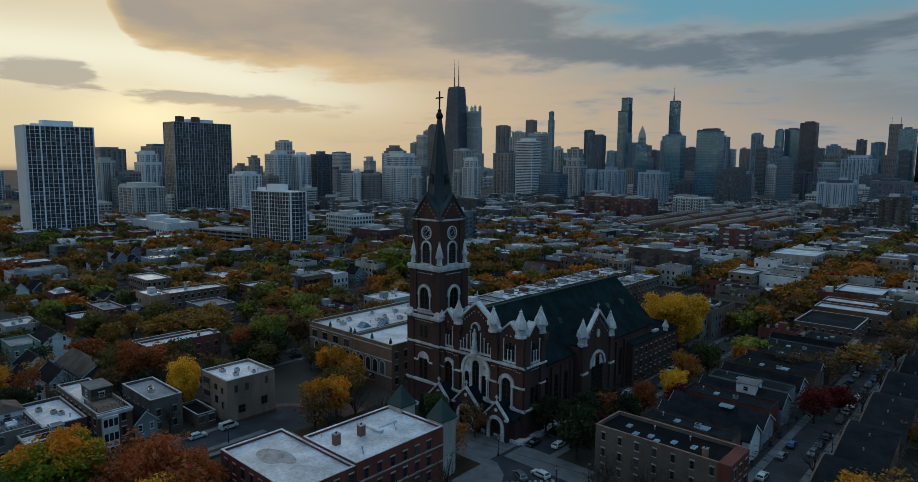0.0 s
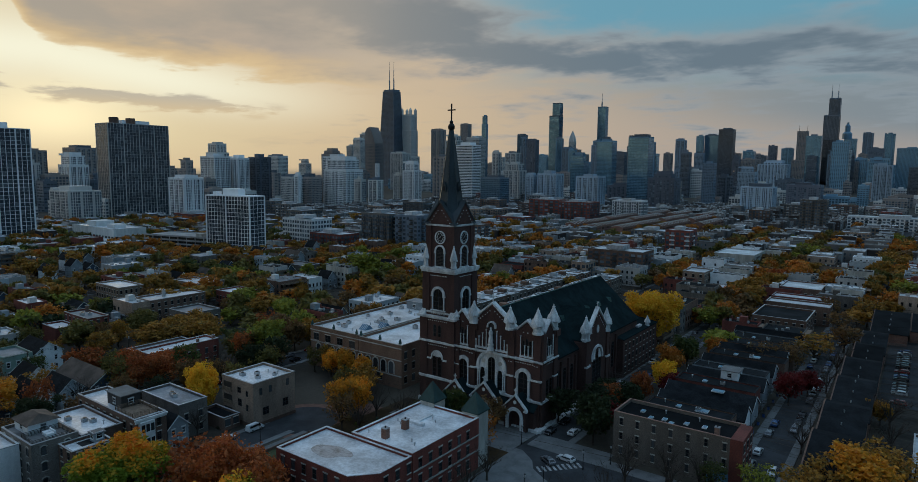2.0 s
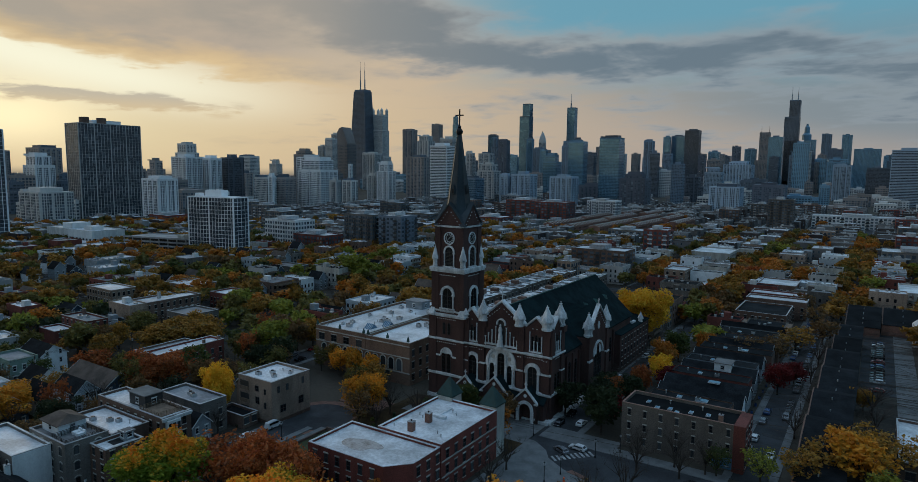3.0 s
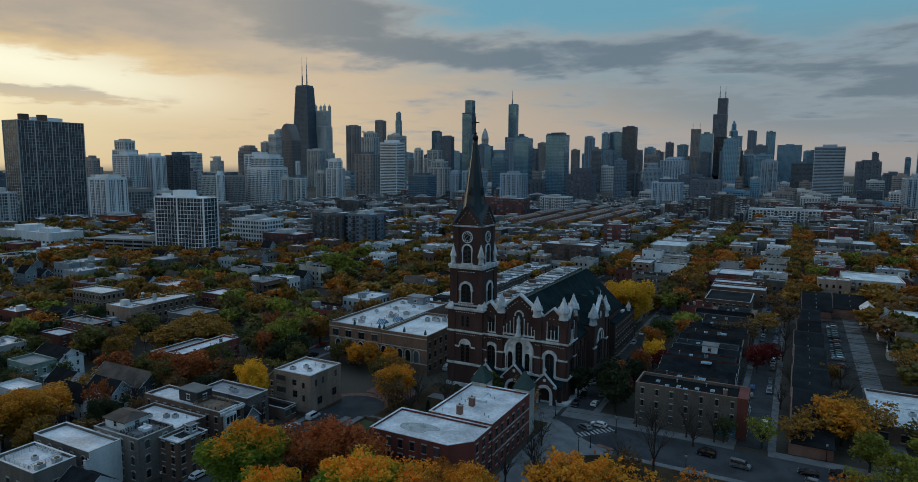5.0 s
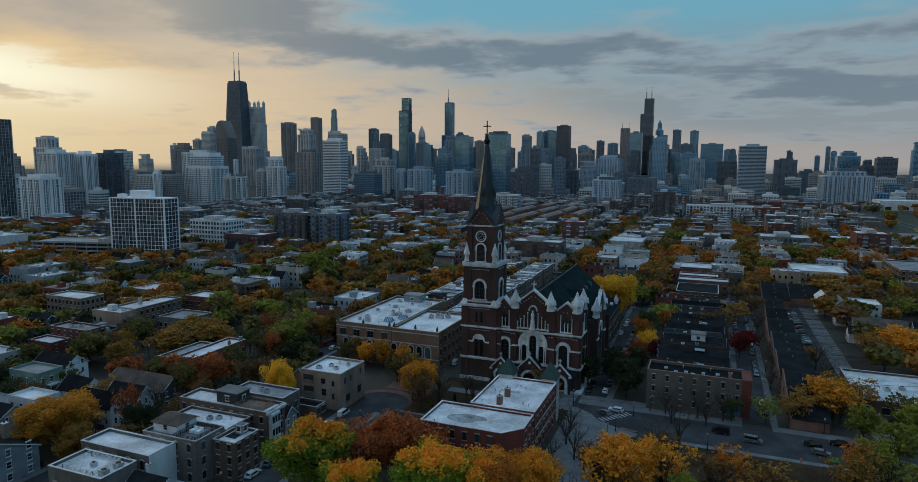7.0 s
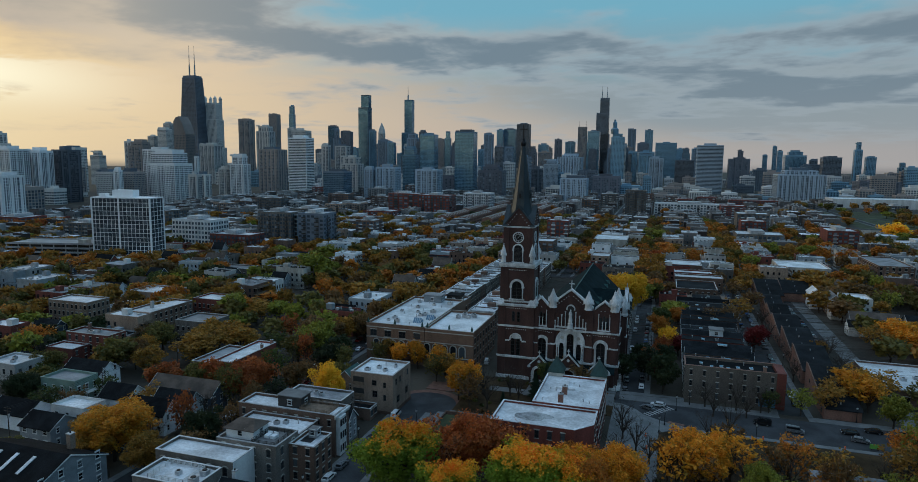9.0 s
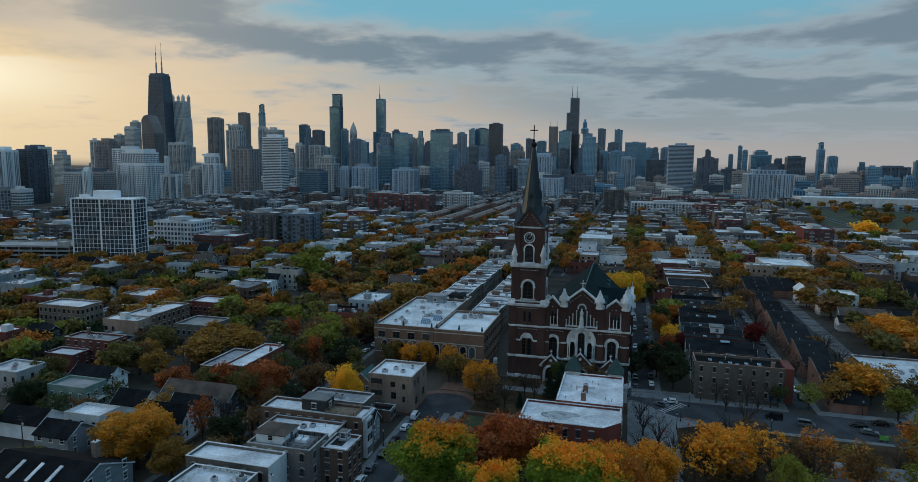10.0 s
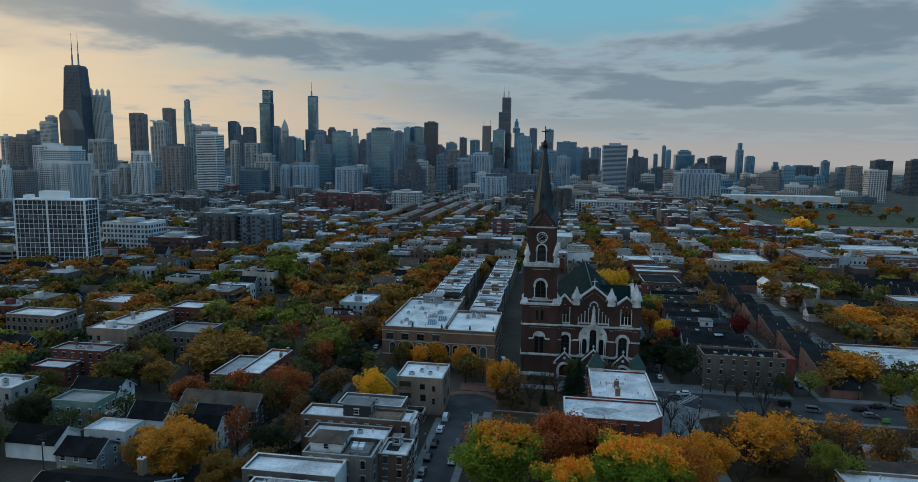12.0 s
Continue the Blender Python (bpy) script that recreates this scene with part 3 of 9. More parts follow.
def flat_building(name, label, x0, x1, y0, y1, h, wall="brick_brown", roof="roof_grey", rows=(), parapet=0.7, coping="coping",
                  cornice=None, category="building", group="", style="stone", storey=3.5, first=1.2, base=None):
    """A flat-roofed house: walls, parapet with coping, roof, rows of windows on the sides that rows names: (face, floors, count, w, h)."""
    ob = thing(name, (x0 + x1) / 2, (y0 + y1) / 2, 0, label, category, group)
    TAKEN.append((x0, x1, y0, y1))
    m = Mesh().box(x0, x1, y0, y1, 0, h - parapet)
    t = 0.3
    m.box(x0, x1, y0, y0 + t, h - parapet, h).box(x0, x1, y1 - t, y1, h - parapet, h)
    m.box(x0, x0 + t, y0 + t, y1 - t, h - parapet, h).box(x1 - t, x1, y0 + t, y1 - t, h - parapet, h)
    part("wall", m, MAT[wall], ob)
    r = Mesh().box(x0 + t + 0.01, x1 - t - 0.01, y0 + t + 0.01, y1 - t - 0.01, h - parapet - 0.1, h - parapet + 0.05)
    part("roof", r, MAT[roof], ob)
    c = Mesh()
    o = 0.06
    c.box(x0 - o, x1 + o, y0 - o, y0 + t + o, h, h + 0.12).box(x0 - o, x1 + o, y1 - t - o, y1 + o, h, h + 0.12)
    c.box(x0 - o, x0 + t + o, y0 + t + o, y1 - t - o, h, h + 0.12).box(x1 - t - o, x1 + o, y0 + t + o, y1 - t - o, h, h + 0.12)
    if coping:
        part("coping", c, MAT[coping], ob)
    if cornice:
        face, mat = cornice
        length = (x1 - x0) if face in "SN" else (y1 - y0)
        sx, sy = {"S": (x0, y0), "E": (x1, y0), "N": (x1, y1), "W": (x0, y1)}[face]
        k = Mesh().side(face, sx, sy).box(-0.1, length + 0.1, 0.0, 0.55, h - 0.5, h - 0.1).box(0, length, 0.0, 0.3, h - 1.0, h - 0.5)
        for i in range(int(length / 0.9)):
            k.box(0.3 + 0.9 * i, 0.5 + 0.9 * i, 0.3, 0.5, h - 0.95, h - 0.5)
        part("cornice", k, MAT[mat], ob)
    if base:
        b = Mesh().box(x0 - 0.08, x1 + 0.08, y0 - 0.08, y1 + 0.08, 0, 1.0)
        part("plinth", b, MAT[base], ob)
    for face, floors, count, w, wh in rows:
        window_rows(ob, face, x0, x1, y0, y1, floors, count, w, wh, style, first, storey)
    return ob


def gable_house(name, label, x0, x1, y0, y1, eave, ridge, along, wall, roof="shingle", rows=(), category="house", style="white", trim="trim", first=1.1, storey=3.0):
    ob = thing(name, (x0 + x1) / 2, (y0 + y1) / 2, 0, label, category)
    TAKEN.append((x0, x1, y0, y1))
    m = Mesh()
    if along == "y":
        m.side("S", 0, 0).slab([(x0, 0), (x1, 0), (x1, eave), ((x0 + x1) / 2, ridge - 0.3), (x0, eave)], -y1, -y0)
    else:
        m.side("E", 0, 0).slab([(y0, 0), (y1, 0), (y1, eave), ((y0 + y1) / 2, ridge - 0.3), (y0, eave)], x0, x1)
    part("wall", m, MAT[wall], ob)
    part("roof", Mesh().gable(x0, x1, y0, y1, eave + 0.05, ridge, along, 0.4, 0.22), MAT[roof], ob)
    e = Mesh()
    if along == "y":
        c = (x0 + x1) / 2
        for y in (y0 - 0.42, y1 + 0.38):
            e.side("S", 0, 0).strip([(x0 - 0.4, eave - 0.5), (c, ridge - 0.32), (x1 + 0.4, eave - 0.5)], [(x0 - 0.4, eave - 0.2), (c, ridge + 0.03), (x1 + 0.4, eave - 0.2)], -y - 0.06, -y)
    else:
        c = (y0 + y1) / 2
        for x in (x0 - 0.38, x1 + 0.42):
            e.side("E", 0, 0).strip([(y0 - 0.4, eave - 0.5), (c, ridge - 0.32), (y1 + 0.4, eave - 0.5)], [(y0 - 0.4, eave - 0.2), (c, ridge + 0.03), (y1 + 0.4, eave - 0.2)], x - 0.06, x)
    part("bargeboard", e, MAT[trim], ob, "pale gable boards")
    for face, floors, count, w, wh in rows:
        window_rows(ob, face, x0, x1, y0, y1, floors, count, w, wh, style, first, storey)
    return ob


def chimney(x, y, z, w=0.7, h=1.6, mat="chimney"):
    ob = thing("chimney", x, y, z, "square masonry chimney with a stone cap on a flat roof", "chimney", "rooftop chimneys")
    part("stack", Mesh().box(x - w / 2, x + w / 2, y - w / 2, y + w / 2, z, z + h), MAT[mat], ob)
    part("cap", Mesh().box(x - w / 2 - 0.08, x + w / 2 + 0.08, y - w / 2 - 0.08, y + w / 2 + 0.08, z + h, z + h + 0.15), MAT["coping"], ob)
    part("flue", Mesh().turned(x, y, [(0.18, z + h + 0.15), (0.16, z + h + 0.5)], 8), MAT["tar"], ob)
    return ob

# ---- ground, roads and walks ----
solo("ground", Mesh().quad((-6000, -3000, 0), (6000, -3000, 0), (6000, 9000, 0), (-6000, 9000, 0)), MAT["earth"], "dark earth and worn grass between the houses", kind="structure")
CROSS = [(-1000, -215, 128), (-1000, 560, 330), (-1000, 560, 470), (-1000, 560, 620), (-1000, 560, 770), (-1000, 560, 930), (-1000, 560, 1090)]  # streets along x
ALONG = [(-147, -60, 84, 4.2), (-193, -60, 1250, 4.6), (-37, 118.2, 318, 3.8), (-84, 122.2, 1250, 3.6), (-302, 30, 1250, 4.4), (-375, 60, 1250, 4.2), (-450, 80, 1250, 4.2), (-530, 100, 1250, 4.2),
         (-610, 120, 1250, 4.2), (-690, 140, 1250, 4.2), (-775, 150, 1250, 4.2), (-25, 330, 1250, 3.8), (40, 330, 1250, 3.8), (105, 330, 1250, 3.8), (175, 330, 1250, 3.8), (-137, 330, 1250, 3.6), (-248, 330, 1250, 3.6)]


def road(name, x0, x1, y0, y1, z=0.06):
    solo(name, Mesh().box(x0, x1, y0, y1, -0.2, z), MAT["asphalt"], "worn grey asphalt street with parked cars", kind="structure")


def walks(x0, x1, y0, y1, along="y", w=1.9, gap=0.0):
    """Pavements with a kerb on both sides of a street."""
    m = Mesh()
    if along == "y":
        m.box(x0 - gap - w, x0 - gap, y0, y1, -0.2, 0.2).box(x1 + gap, x1 + gap + w, y0, y1, -0.2, 0.2)
    else:
        m.box(x0, x1, y0 - gap - w, y0 - gap, -0.2, 0.2).box(x0, x1, y1 + gap, y1 + gap + w, -0.2, 0.2)
    solo("pavement", m, MAT["walk"], "pale concrete pavement with a raised kerb", kind="structure")


for x, y0, y1, half in ALONG:
    road("road", x - half, x + half, y0, y1)
    walks(x - half, x + half, y0, y1)
    TAKEN.append((x - half - 2.5, x + half + 2.5, y0, y1))
for x0, x1, y in CROSS:
    road("road", x0, x1, y - 4.5, y + 4.5, 0.075)
    TAKEN.append((x0, x1, y - 6.5, y + 6.5))
# the street that passes the church square, and the square itself
road("road", -78, 260, 97.5, 114.5, 0.09)
road("road", -89, -74.4, 98.5, 122, 0.10)
TAKEN.append((-78, 260, 95, 117))
solo("pavement", Mesh().box(-88, -68, 114.5, 122.5, -0.2, 0.22), MAT["walk"], "concrete corner pavement by the church street", kind="structure")
solo("pavement", Mesh().box(-69, -41, 114.5, 118.6, -0.2, 0.21).box(-33, 200, 114.5, 118, -0.2, 0.21), MAT["walk"], "concrete pavement before the brick flats", kind="structure")
solo("pavement", Mesh().box(-66, 200, 95.6, 97.5, -0.2, 0.21), MAT["walk"], "concrete pavement along the park", kind="structure")
solo("park_floor", Mesh().box(-78, 200, 20, 95.6, -0.2, 0.08), MAT["litter"], "brown fallen leaves on worn grass", kind="structure")
def paved(outline, z):
    """A paved area of any outline, with a kerb's height."""
    n, m = len(outline), Mesh()
    m.add([(x, y, k) for k in (-0.2, z) for x, y in outline], [tuple(range(n))[::-1], tuple(range(n, 2 * n))] + [(i, (i + 1) % n, n + (i + 1) % n, n + i) for i in range(n)])
    return m


solo("church_corner", paved([(-89.2, 40), (-76.0, 40), (-75.6, 92), (-68.2, 96.2), (-68.2, 98.0), (-74.6, 100.4), (-80.0, 103.8), (-82.4, 107.5), (-87.2, 111.0), (-89.2, 111.0)], 0.23), MAT["walk"], "pale concrete corner paving with a rounded kerb", kind="structure")
solo("church_square", Mesh().box(-118, -89.3, 108, 122, -0.2, 0.16), MAT["walk"], "pale concrete paving before the church steps", kind="structure")
solo("church_garden", Mesh().box(-136, -89, 99.6, 108, -0.2, 0.13).box(-134, -118, 108, 122, -0.2, 0.13).box(-136, -117, 62, 99.5, -0.2, 0.14), MAT["litter"], "dull autumn lawn beside the church walk", kind="structure")
TAKEN.append((-136, -68, 30, 126))
# turning circle at the end of the side street
m = Mesh().turned(-145.5, 91, [(9.6, -0.2), (9.6, 0.085)], 28)
solo("turning_circle", m, MAT["asphalt"], "round asphalt end of the side street", kind="structure")
m = Mesh().turned(-145.5, 91, [(12.2, -0.2), (12.2, 0.055)], 28)
solo("circle_kerb", m, MAT["paving"], "brick-paved verge round the turning circle", kind="structure")
solo("garden_walk", Mesh().box(-139.6, -137.2, 52, 86, -0.2, 0.17), MAT["walk"], "straight concrete garden walk", kind="structure")
TAKEN.append((-158, -133, 20, 106))
# zebra stripes
m = Mesh()
for i in range(9):
    x, y = -79.0 + 0.84 * i, 104.6 + 0.95 * i
    m.add([(x + u * 0.75 - v * 1.2, y - u * 0.66 - v * 1.0, z) for z in (0.10, 0.112) for u, v in ((-1.35, -0.2), (1.35, -0.2), (1.35, 0.2), (-1.35, 0.2))], [(3, 2, 1, 0), (4, 5, 6, 7), (0, 1, 5, 4), (1, 2, 6, 5), (2, 3, 7, 6), (3, 0, 4, 7)])
solo("zebra_crossing", m, MAT["marking"], "worn white zebra stripes on the asphalt", kind="structure")
solo("planted_island", paved([(-73.4, 99.6), (-69.0, 98.4), (-68.2, 99.6), (-72.6, 101.0)], 0.3), MAT["paving"], "small planted kerb island at the corner", kind="structure")
# lane behind the garages, and the open ground far off
solo("alley", Mesh().box(-7.5, -1.2, 118, 330, -0.2, 0.07), MAT["walk"], "pale concrete service lane", kind="structure")
solo("car_park", Mesh().box(-18, -7.6, 205, 315, -0.2, 0.055), MAT["asphalt"], "dark asphalt parking strip beside the lane", kind="structure")
TAKEN.append((-30, 0, 118, 332))
solo("open_lot", Mesh().box(110, 420, 640, 760, -0.2, 0.045), MAT["field"], "bare sandy open lot", kind="structure")
TAKEN.append((108, 500, 636, 765))
solo("playing_field", Mesh().box(150, 620, 770, 1068, -0.2, 0.05), MAT["lawn"], "wide dull green playing field", kind="structure")
TAKEN.append((150, 620, 770, 1068))
# church garden: paths, lawn and a low wall
solo("lawn", Mesh().box(-136.6, -126.8, 62, 84.6, -0.2, 0.19), MAT["lawn"], "short green lawn behind a low wall", kind="structure")
solo("garden_path", Mesh().box(-136.4, -119, 86.4, 88.2, -0.2, 0.2).box(-130, -117, 109, 113, -0.2, 0.2), MAT["walk"], "pale concrete garden path", kind="structure")
solo("brick_terrace", Mesh().box(-150, -134.2, 103.4, 111, -0.2, 0.19), MAT["paving"], "red brick paving before the school", kind="structure")
solo("garden_wall", Mesh().box(-137, -124, 85.2, 85.6, 0, 1.0).box(-137, -136.6, 60, 85.2, 0, 0.8), MAT["brick_brown"], "low dark brick garden wall", kind="structure")

# ---- the church ----
TAKEN.append((-132, -87, 118, 214))
FRONT, CX, CY = 124.6, -124.3, 129.9
church = thing("church", -106, 160, 0, "dark red brick church with pale stone trim and tall spire", "church")


def cp(name, mesh, mat, label="", parent=None, kind=""):
    return part(name, mesh, MAT[mat], parent or church, label, kind=kind)


def lancet(face, x, y, uc, z0, spring, r, ring=0.0, proud=0.22, parent=None, jamb=True, n=10):
    """A round-headed window: dark glass set back between mullions, and a stone arch round it when ring is given."""
    g = Mesh().side(face, x, y).slab(arch(uc, z0, spring, r, n), -0.1, 0.05)
    w = cp("window", g, "church_glass", "", parent)
    b = Mesh().side(face, x, y)
    b.strip(arch(uc, z0, spring, r - 0.12, n), arch(uc, z0, spring, r, n), 0.02, 0.11)
    if r > 1.0:
        b.box(uc - 0.06, uc + 0.06, 0.03, 0.10, z0, spring + r * 0.9)
    k = z0 + 1.1
    while k < spring:
        b.box(uc - r + 0.1, uc + r - 0.1, 0.03, 0.08, k, k + 0.07)
        k += 1.3
    part("tracery", b, MAT["dark_frame"], w)
    if ring:
        s = Mesh().side(face, x, y)
        s.strip([p for p in arch(uc, spring - 0.3, spring, r, n)], [p for p in arch(uc, spring - 0.3, spring, r + ring, n)], 0.0, proud)
        s.box(uc - r - ring - 0.15, uc - r + 0.05, 0.0, proud + 0.08, spring - 0.6, spring - 0.25).box(uc + r - 0.05, uc + r + ring + 0.15, 0.0, proud + 0.08, spring - 0.6, spring - 0.25)
        if jamb:
            for q in (-1, 1):
                s.box(uc + q * (r + ring * 0.45) - 0.16, uc + q * (r + ring * 0.45) + 0.16, 0.0, proud * 0.9, z0, spring - 0.6)
        s.box(uc - r - ring - 0.2, uc + r + ring + 0.2, 0.0, proud + 0.12, z0 - 0.35, z0)
        cp("arch", s, "church_stone", "pale stone arch", w)
    return w


def pinnacle(x, y, z, h, r=1.0, mat="church_stone"):
    """A pale octagonal turret with gablets, a steep cap and a finial."""
    m = Mesh().turned(x, y, [(r * 1.05, z), (r * 1.05, z + h * 0.07), (r * 0.92, z + h * 0.09), (r * 0.92, z + h * 0.30), (r * 1.32, z + h * 0.34), (r * 1.28, z + h * 0.39),
                             (r * 0.80, z + h * 0.62), (r * 0.24, z + h * 0.88), (r * 0.34, z + h * 0.91), (r * 0.10, z + h * 0.94), (r * 0.07, z + h)], 8, math.pi / 8)
    for i in range(4):
        a = i * math.pi / 2
        c, s = math.cos(a), math.sin(a)
        p = [(x + c * r * 1.3 - s * q * r * 0.55, y + s * r * 1.3 + c * q * r * 0.55, z + h * 0.30) for q in (-1, 1)] + [(x + c * r * 1.2, y + s * r * 1.2, z + h * 0.56), (x + c * r * 0.3, y + s * r * 0.3, z + h * 0.54)]
        m.add(p, [(0, 1, 2), (1, 3, 2), (0, 2, 3)])
    cp("pinnacle", m, mat, "pale carved stone pinnacle")


def stone_cross(face, x, y, uc, z, h, mat="church_stone"):
    m = Mesh().side(face, x, y).box(uc - 0.13, uc + 0.13, -0.35, -0.1, z, z + h).box(uc - h * 0.3, uc + h * 0.3, -0.34, -0.11, z + h * 0.58, z + h * 0.58 + 0.26)
    cp("cross", m, mat)


def dots(face, x, y, u0, u1, z, gap=0.75, size=0.22):
    m = Mesh().side(face, x, y)
    k = u0
    while k < u1:
        m.box(k, k + size * 1.5, 0, 0.12, z, z + size)
        k += gap
    cp("dentil_band", m, "church_stone", "small pale stone blocks", kind="stuff")


# tower: three stages
for half, z0, z1 in ((6.1, 0, 26.2), (5.6, 26.2, 40.5), (4.9, 40.5, 54.0)):
    m = Mesh().box(CX - half, CX + half, CY - half, CY + half, z0, z1)
    for sx in (-1, 1):
        for sy in (-1, 1):
            k = 1.05 if z1 < 50 else 0.75
            cp("corner_buttress", Mesh().box(CX + sx * (half - k) - k - 0.28, CX + sx * (half - k) + k + 0.28, CY + sy * (half - k) - k - 0.28, CY + sy * (half - k) + k + 0.28, z0, z1 - 0.6), "church_brick")
    cp("tower_stage", m, "church_brick", "dark red brick tower stage")
for half, z, t, o in ((6.1, 7.7, 0.5, 0.55), (6.1, 18.6, 0.4, 0.5), (6.1, 26.0, 0.55, 0.6), (5.6, 27.4, 0.35, 0.42), (5.6, 39.9, 0.9, 0.75), (4.9, 53.2, 0.35, 0.4)):
    m = Mesh().box(CX - half - o, CX + half + o, CY - half - o, CY + half + o, z, z + t)
    m.box(CX - half - o * 0.7, CX + half + o * 0.7, CY - half - o * 0.7, CY + half + o * 0.7, z - t * 0.6, z)
    cp("string_course", m, "church_stone", "pale stone string course")
for face in "SEWN":
    ox, oy = CX, CY
    h1, h2, h3 = 6.1, 5.6, 4.9
    (a, b), (c, e), _ = TURNS[face]
    at = lambda h: (CX + c * h, CY + e * h)
    x1, y1 = at(h1)
    x2, y2 = at(h2)
    x3, y3 = at(h3)
    for q in (-1, 1):
        lancet(face, x1, y1, 0.95 * q, 8.3, 13.6, 0.72, parent=None)
        lancet(face, x1, y1, 0.9 * q, 20.3, 23.4, 0.55)
    s = Mesh().side(face, x1, y1).strip(arch(0, 13.6, 14.0, 1.75), arch(0, 13.6, 14.0, 2.2), 0, 0.25).box(-4.2, -2.2, 0, 0.22, 13.2, 13.7).box(2.2, 4.2, 0, 0.22, 13.2, 13.7)
    s.slab(arch(0, 14.2, 14.3, 1.5), 0, 0.1)
    cp("arch", s, "church_stone", "pale stone hood over paired windows")
    lancet(face, x2, y2, 0, 28.3, 32.8, 1.75, 0.75, 0.4)
    lancet(face, x3, y3, 0, 41.2, 45.6, 1.45, 0.5, 0.34)
    lv = Mesh().side(face, x3, y3)
    for k in range(11):
        lv.box(-1.3, 1.3, 0.05, 0.16, 41.5 + 0.42 * k, 41.62 + 0.42 * k)
    cp("louvre", lv, "dark_frame", "dark belfry louvres", kind="stuff")
    dots(face, x1, y1, -4.2, 4.0, 24.9), dots(face, x1, y1, -4.2, 4.0, 17.5), dots(face, x2, y2, -3.6, 3.4, 38.3, 0.6), dots(face, x2, y2, -2.6, 2.4, 26.9)
    # clock
    clock = thing("clock_face", x3, y3, 49.7, "white-rimmed dark tower clock with pale numerals", "clock", "tower clocks")
    ring = Mesh().side(face, x3, y3)
    out = [(1.95 * math.cos(2 * math.pi * i / 28), 49.7 + 1.95 * math.sin(2 * math.pi * i / 28)) for i in range(29)]
    inn = [(1.62 * math.cos(2 * math.pi * i / 28), 49.7 + 1.62 * math.sin(2 * math.pi * i / 28)) for i in range(29)]
    ring.strip(inn, out, 0, 0.24)
    part("rim", ring, MAT["church_stone"], clock)
    part("dial", Mesh().side(face, x3, y3).slab(inn[:-1], 0.0, 0.07), MAT["iron"], clock)
    for i in range(12):
        t = 2 * math.pi * i / 12
        w = Mesh().side(face, x3, y3)
        u, z, k = math.sin(t), math.cos(t), 0.09
        w.slab([(1.2 * u - k * z, 49.7 + 1.2 * z + k * u), (1.2 * u + k * z, 49.7 + 1.2 * z - k * u), (1.5 * u + k * z, 49.7 + 1.5 * z - k * u), (1.5 * u - k * z, 49.7 + 1.5 * z + k * u)], 0.07, 0.11)
        part("numeral", w, MAT["church_stone"], clock)
    part("inner_ring", Mesh().side(face, x3, y3).strip([(u * 0.62, 49.7 + (z - 49.7) * 0.62) for u, z in inn], [(u * 0.68, 49.7 + (z - 49.7) * 0.68) for u, z in inn], 0.07, 0.1), MAT["church_stone"], clock)
    for t, l in ((0.7, 1.35), (4.1, 0.95)):
        u, z, k = math.sin(t), math.cos(t), 0.07
        part("pointer", Mesh().side(face, x3, y3).slab([(-k * z, 49.7 + k * u), (k * z, 49.7 - k * u), (l * u, 49.7 + l * z)], 0.11, 0.15), MAT["church_stone"], clock)
    # gable over the clock
    g = Mesh().side(face, x3, y3).slab([(-4.9, 53.9), (4.9, 53.9), (0, 60.0)], -0.7, 0.25)
    cp("tower_gable", g, "church_brick")
    k = Mesh().side(face, x3, y3).strip([(-5.3, 53.5), (0, 59.9), (5.3, 53.5)], [(-5.7, 53.5), (0, 60.6), (5.7, 53.5)], -0.9, 0.5)
    cp("gable_coping", k, "spire_metal", "dark metal gable edge")
    d = Mesh().side(face, x3, y3)
    for q in (-1, 1):
        for i in range(1, 7):
            d.box(q * 0.72 * i - 0.13, q * 0.72 * i + 0.13, 0.25, 0.36, 58.4 - 0.9 * i, 58.65 - 0.9 * i)
        d.box(q * 3.6 - 0.4, q * 3.6 + 0.4, 0, 0.3, 53.0, 53.25)
    cp("dentil_band", d, "church_stone", kind="stuff")
    r = Mesh()
    r.side(face, CX, CY).add([(-4.9, 5.0, 54.0), (0, 5.0, 60.2), (4.9, 5.0, 54.0), (-0.4, 0, 60.2), (0.4, 0, 60.2), (-4.9, 0.5, 54.0), (4.9, 0.5, 54.0)], [(0, 1, 3, 5), (1, 2, 6, 4), (1, 4, 3)])
    cp("gable_roof", r, "spire_metal", "blue-grey metal roof behind the gable")
for sx in (-1, 1):
    for sy in (-1, 1):
        pinnacle(CX + sx * 5.0, CY + sy * 5.0, 41.0, 7.0, 0.85)
        m = Mesh()
        x, y = CX + sx * 5.55, CY + sy * 5.55
        m.add([(x - 1.3, y - 1.3, 26.5), (x + 1.3, y - 1.3, 26.5), (x + 1.3, y + 1.3, 26.5), (x - 1.3, y + 1.3, 26.5), (x - sx * 0.5, y - sy * 0.5, 29.6)], [(0, 1, 4), (1, 2, 4), (2, 3, 4), (3, 0, 4), (0, 3, 2, 1)])
        m.box(x - 1.45, x + 1.45, y - 1.45, y + 1.45, 25.9, 26.5)
        cp("buttress_cap", m, "church_stone", "pale stone buttress cap")
m = Mesh().turned(CX, CY, [(5.0, 54.2), (4.2, 57.5), (3.45, 61), (2.55, 67), (1.75, 73), (1.0, 78.2), (0.62, 80.8)], 8, math.pi / 8)
cp("spire", m, "spire_metal", "dark slate-blue metal octagonal spire")
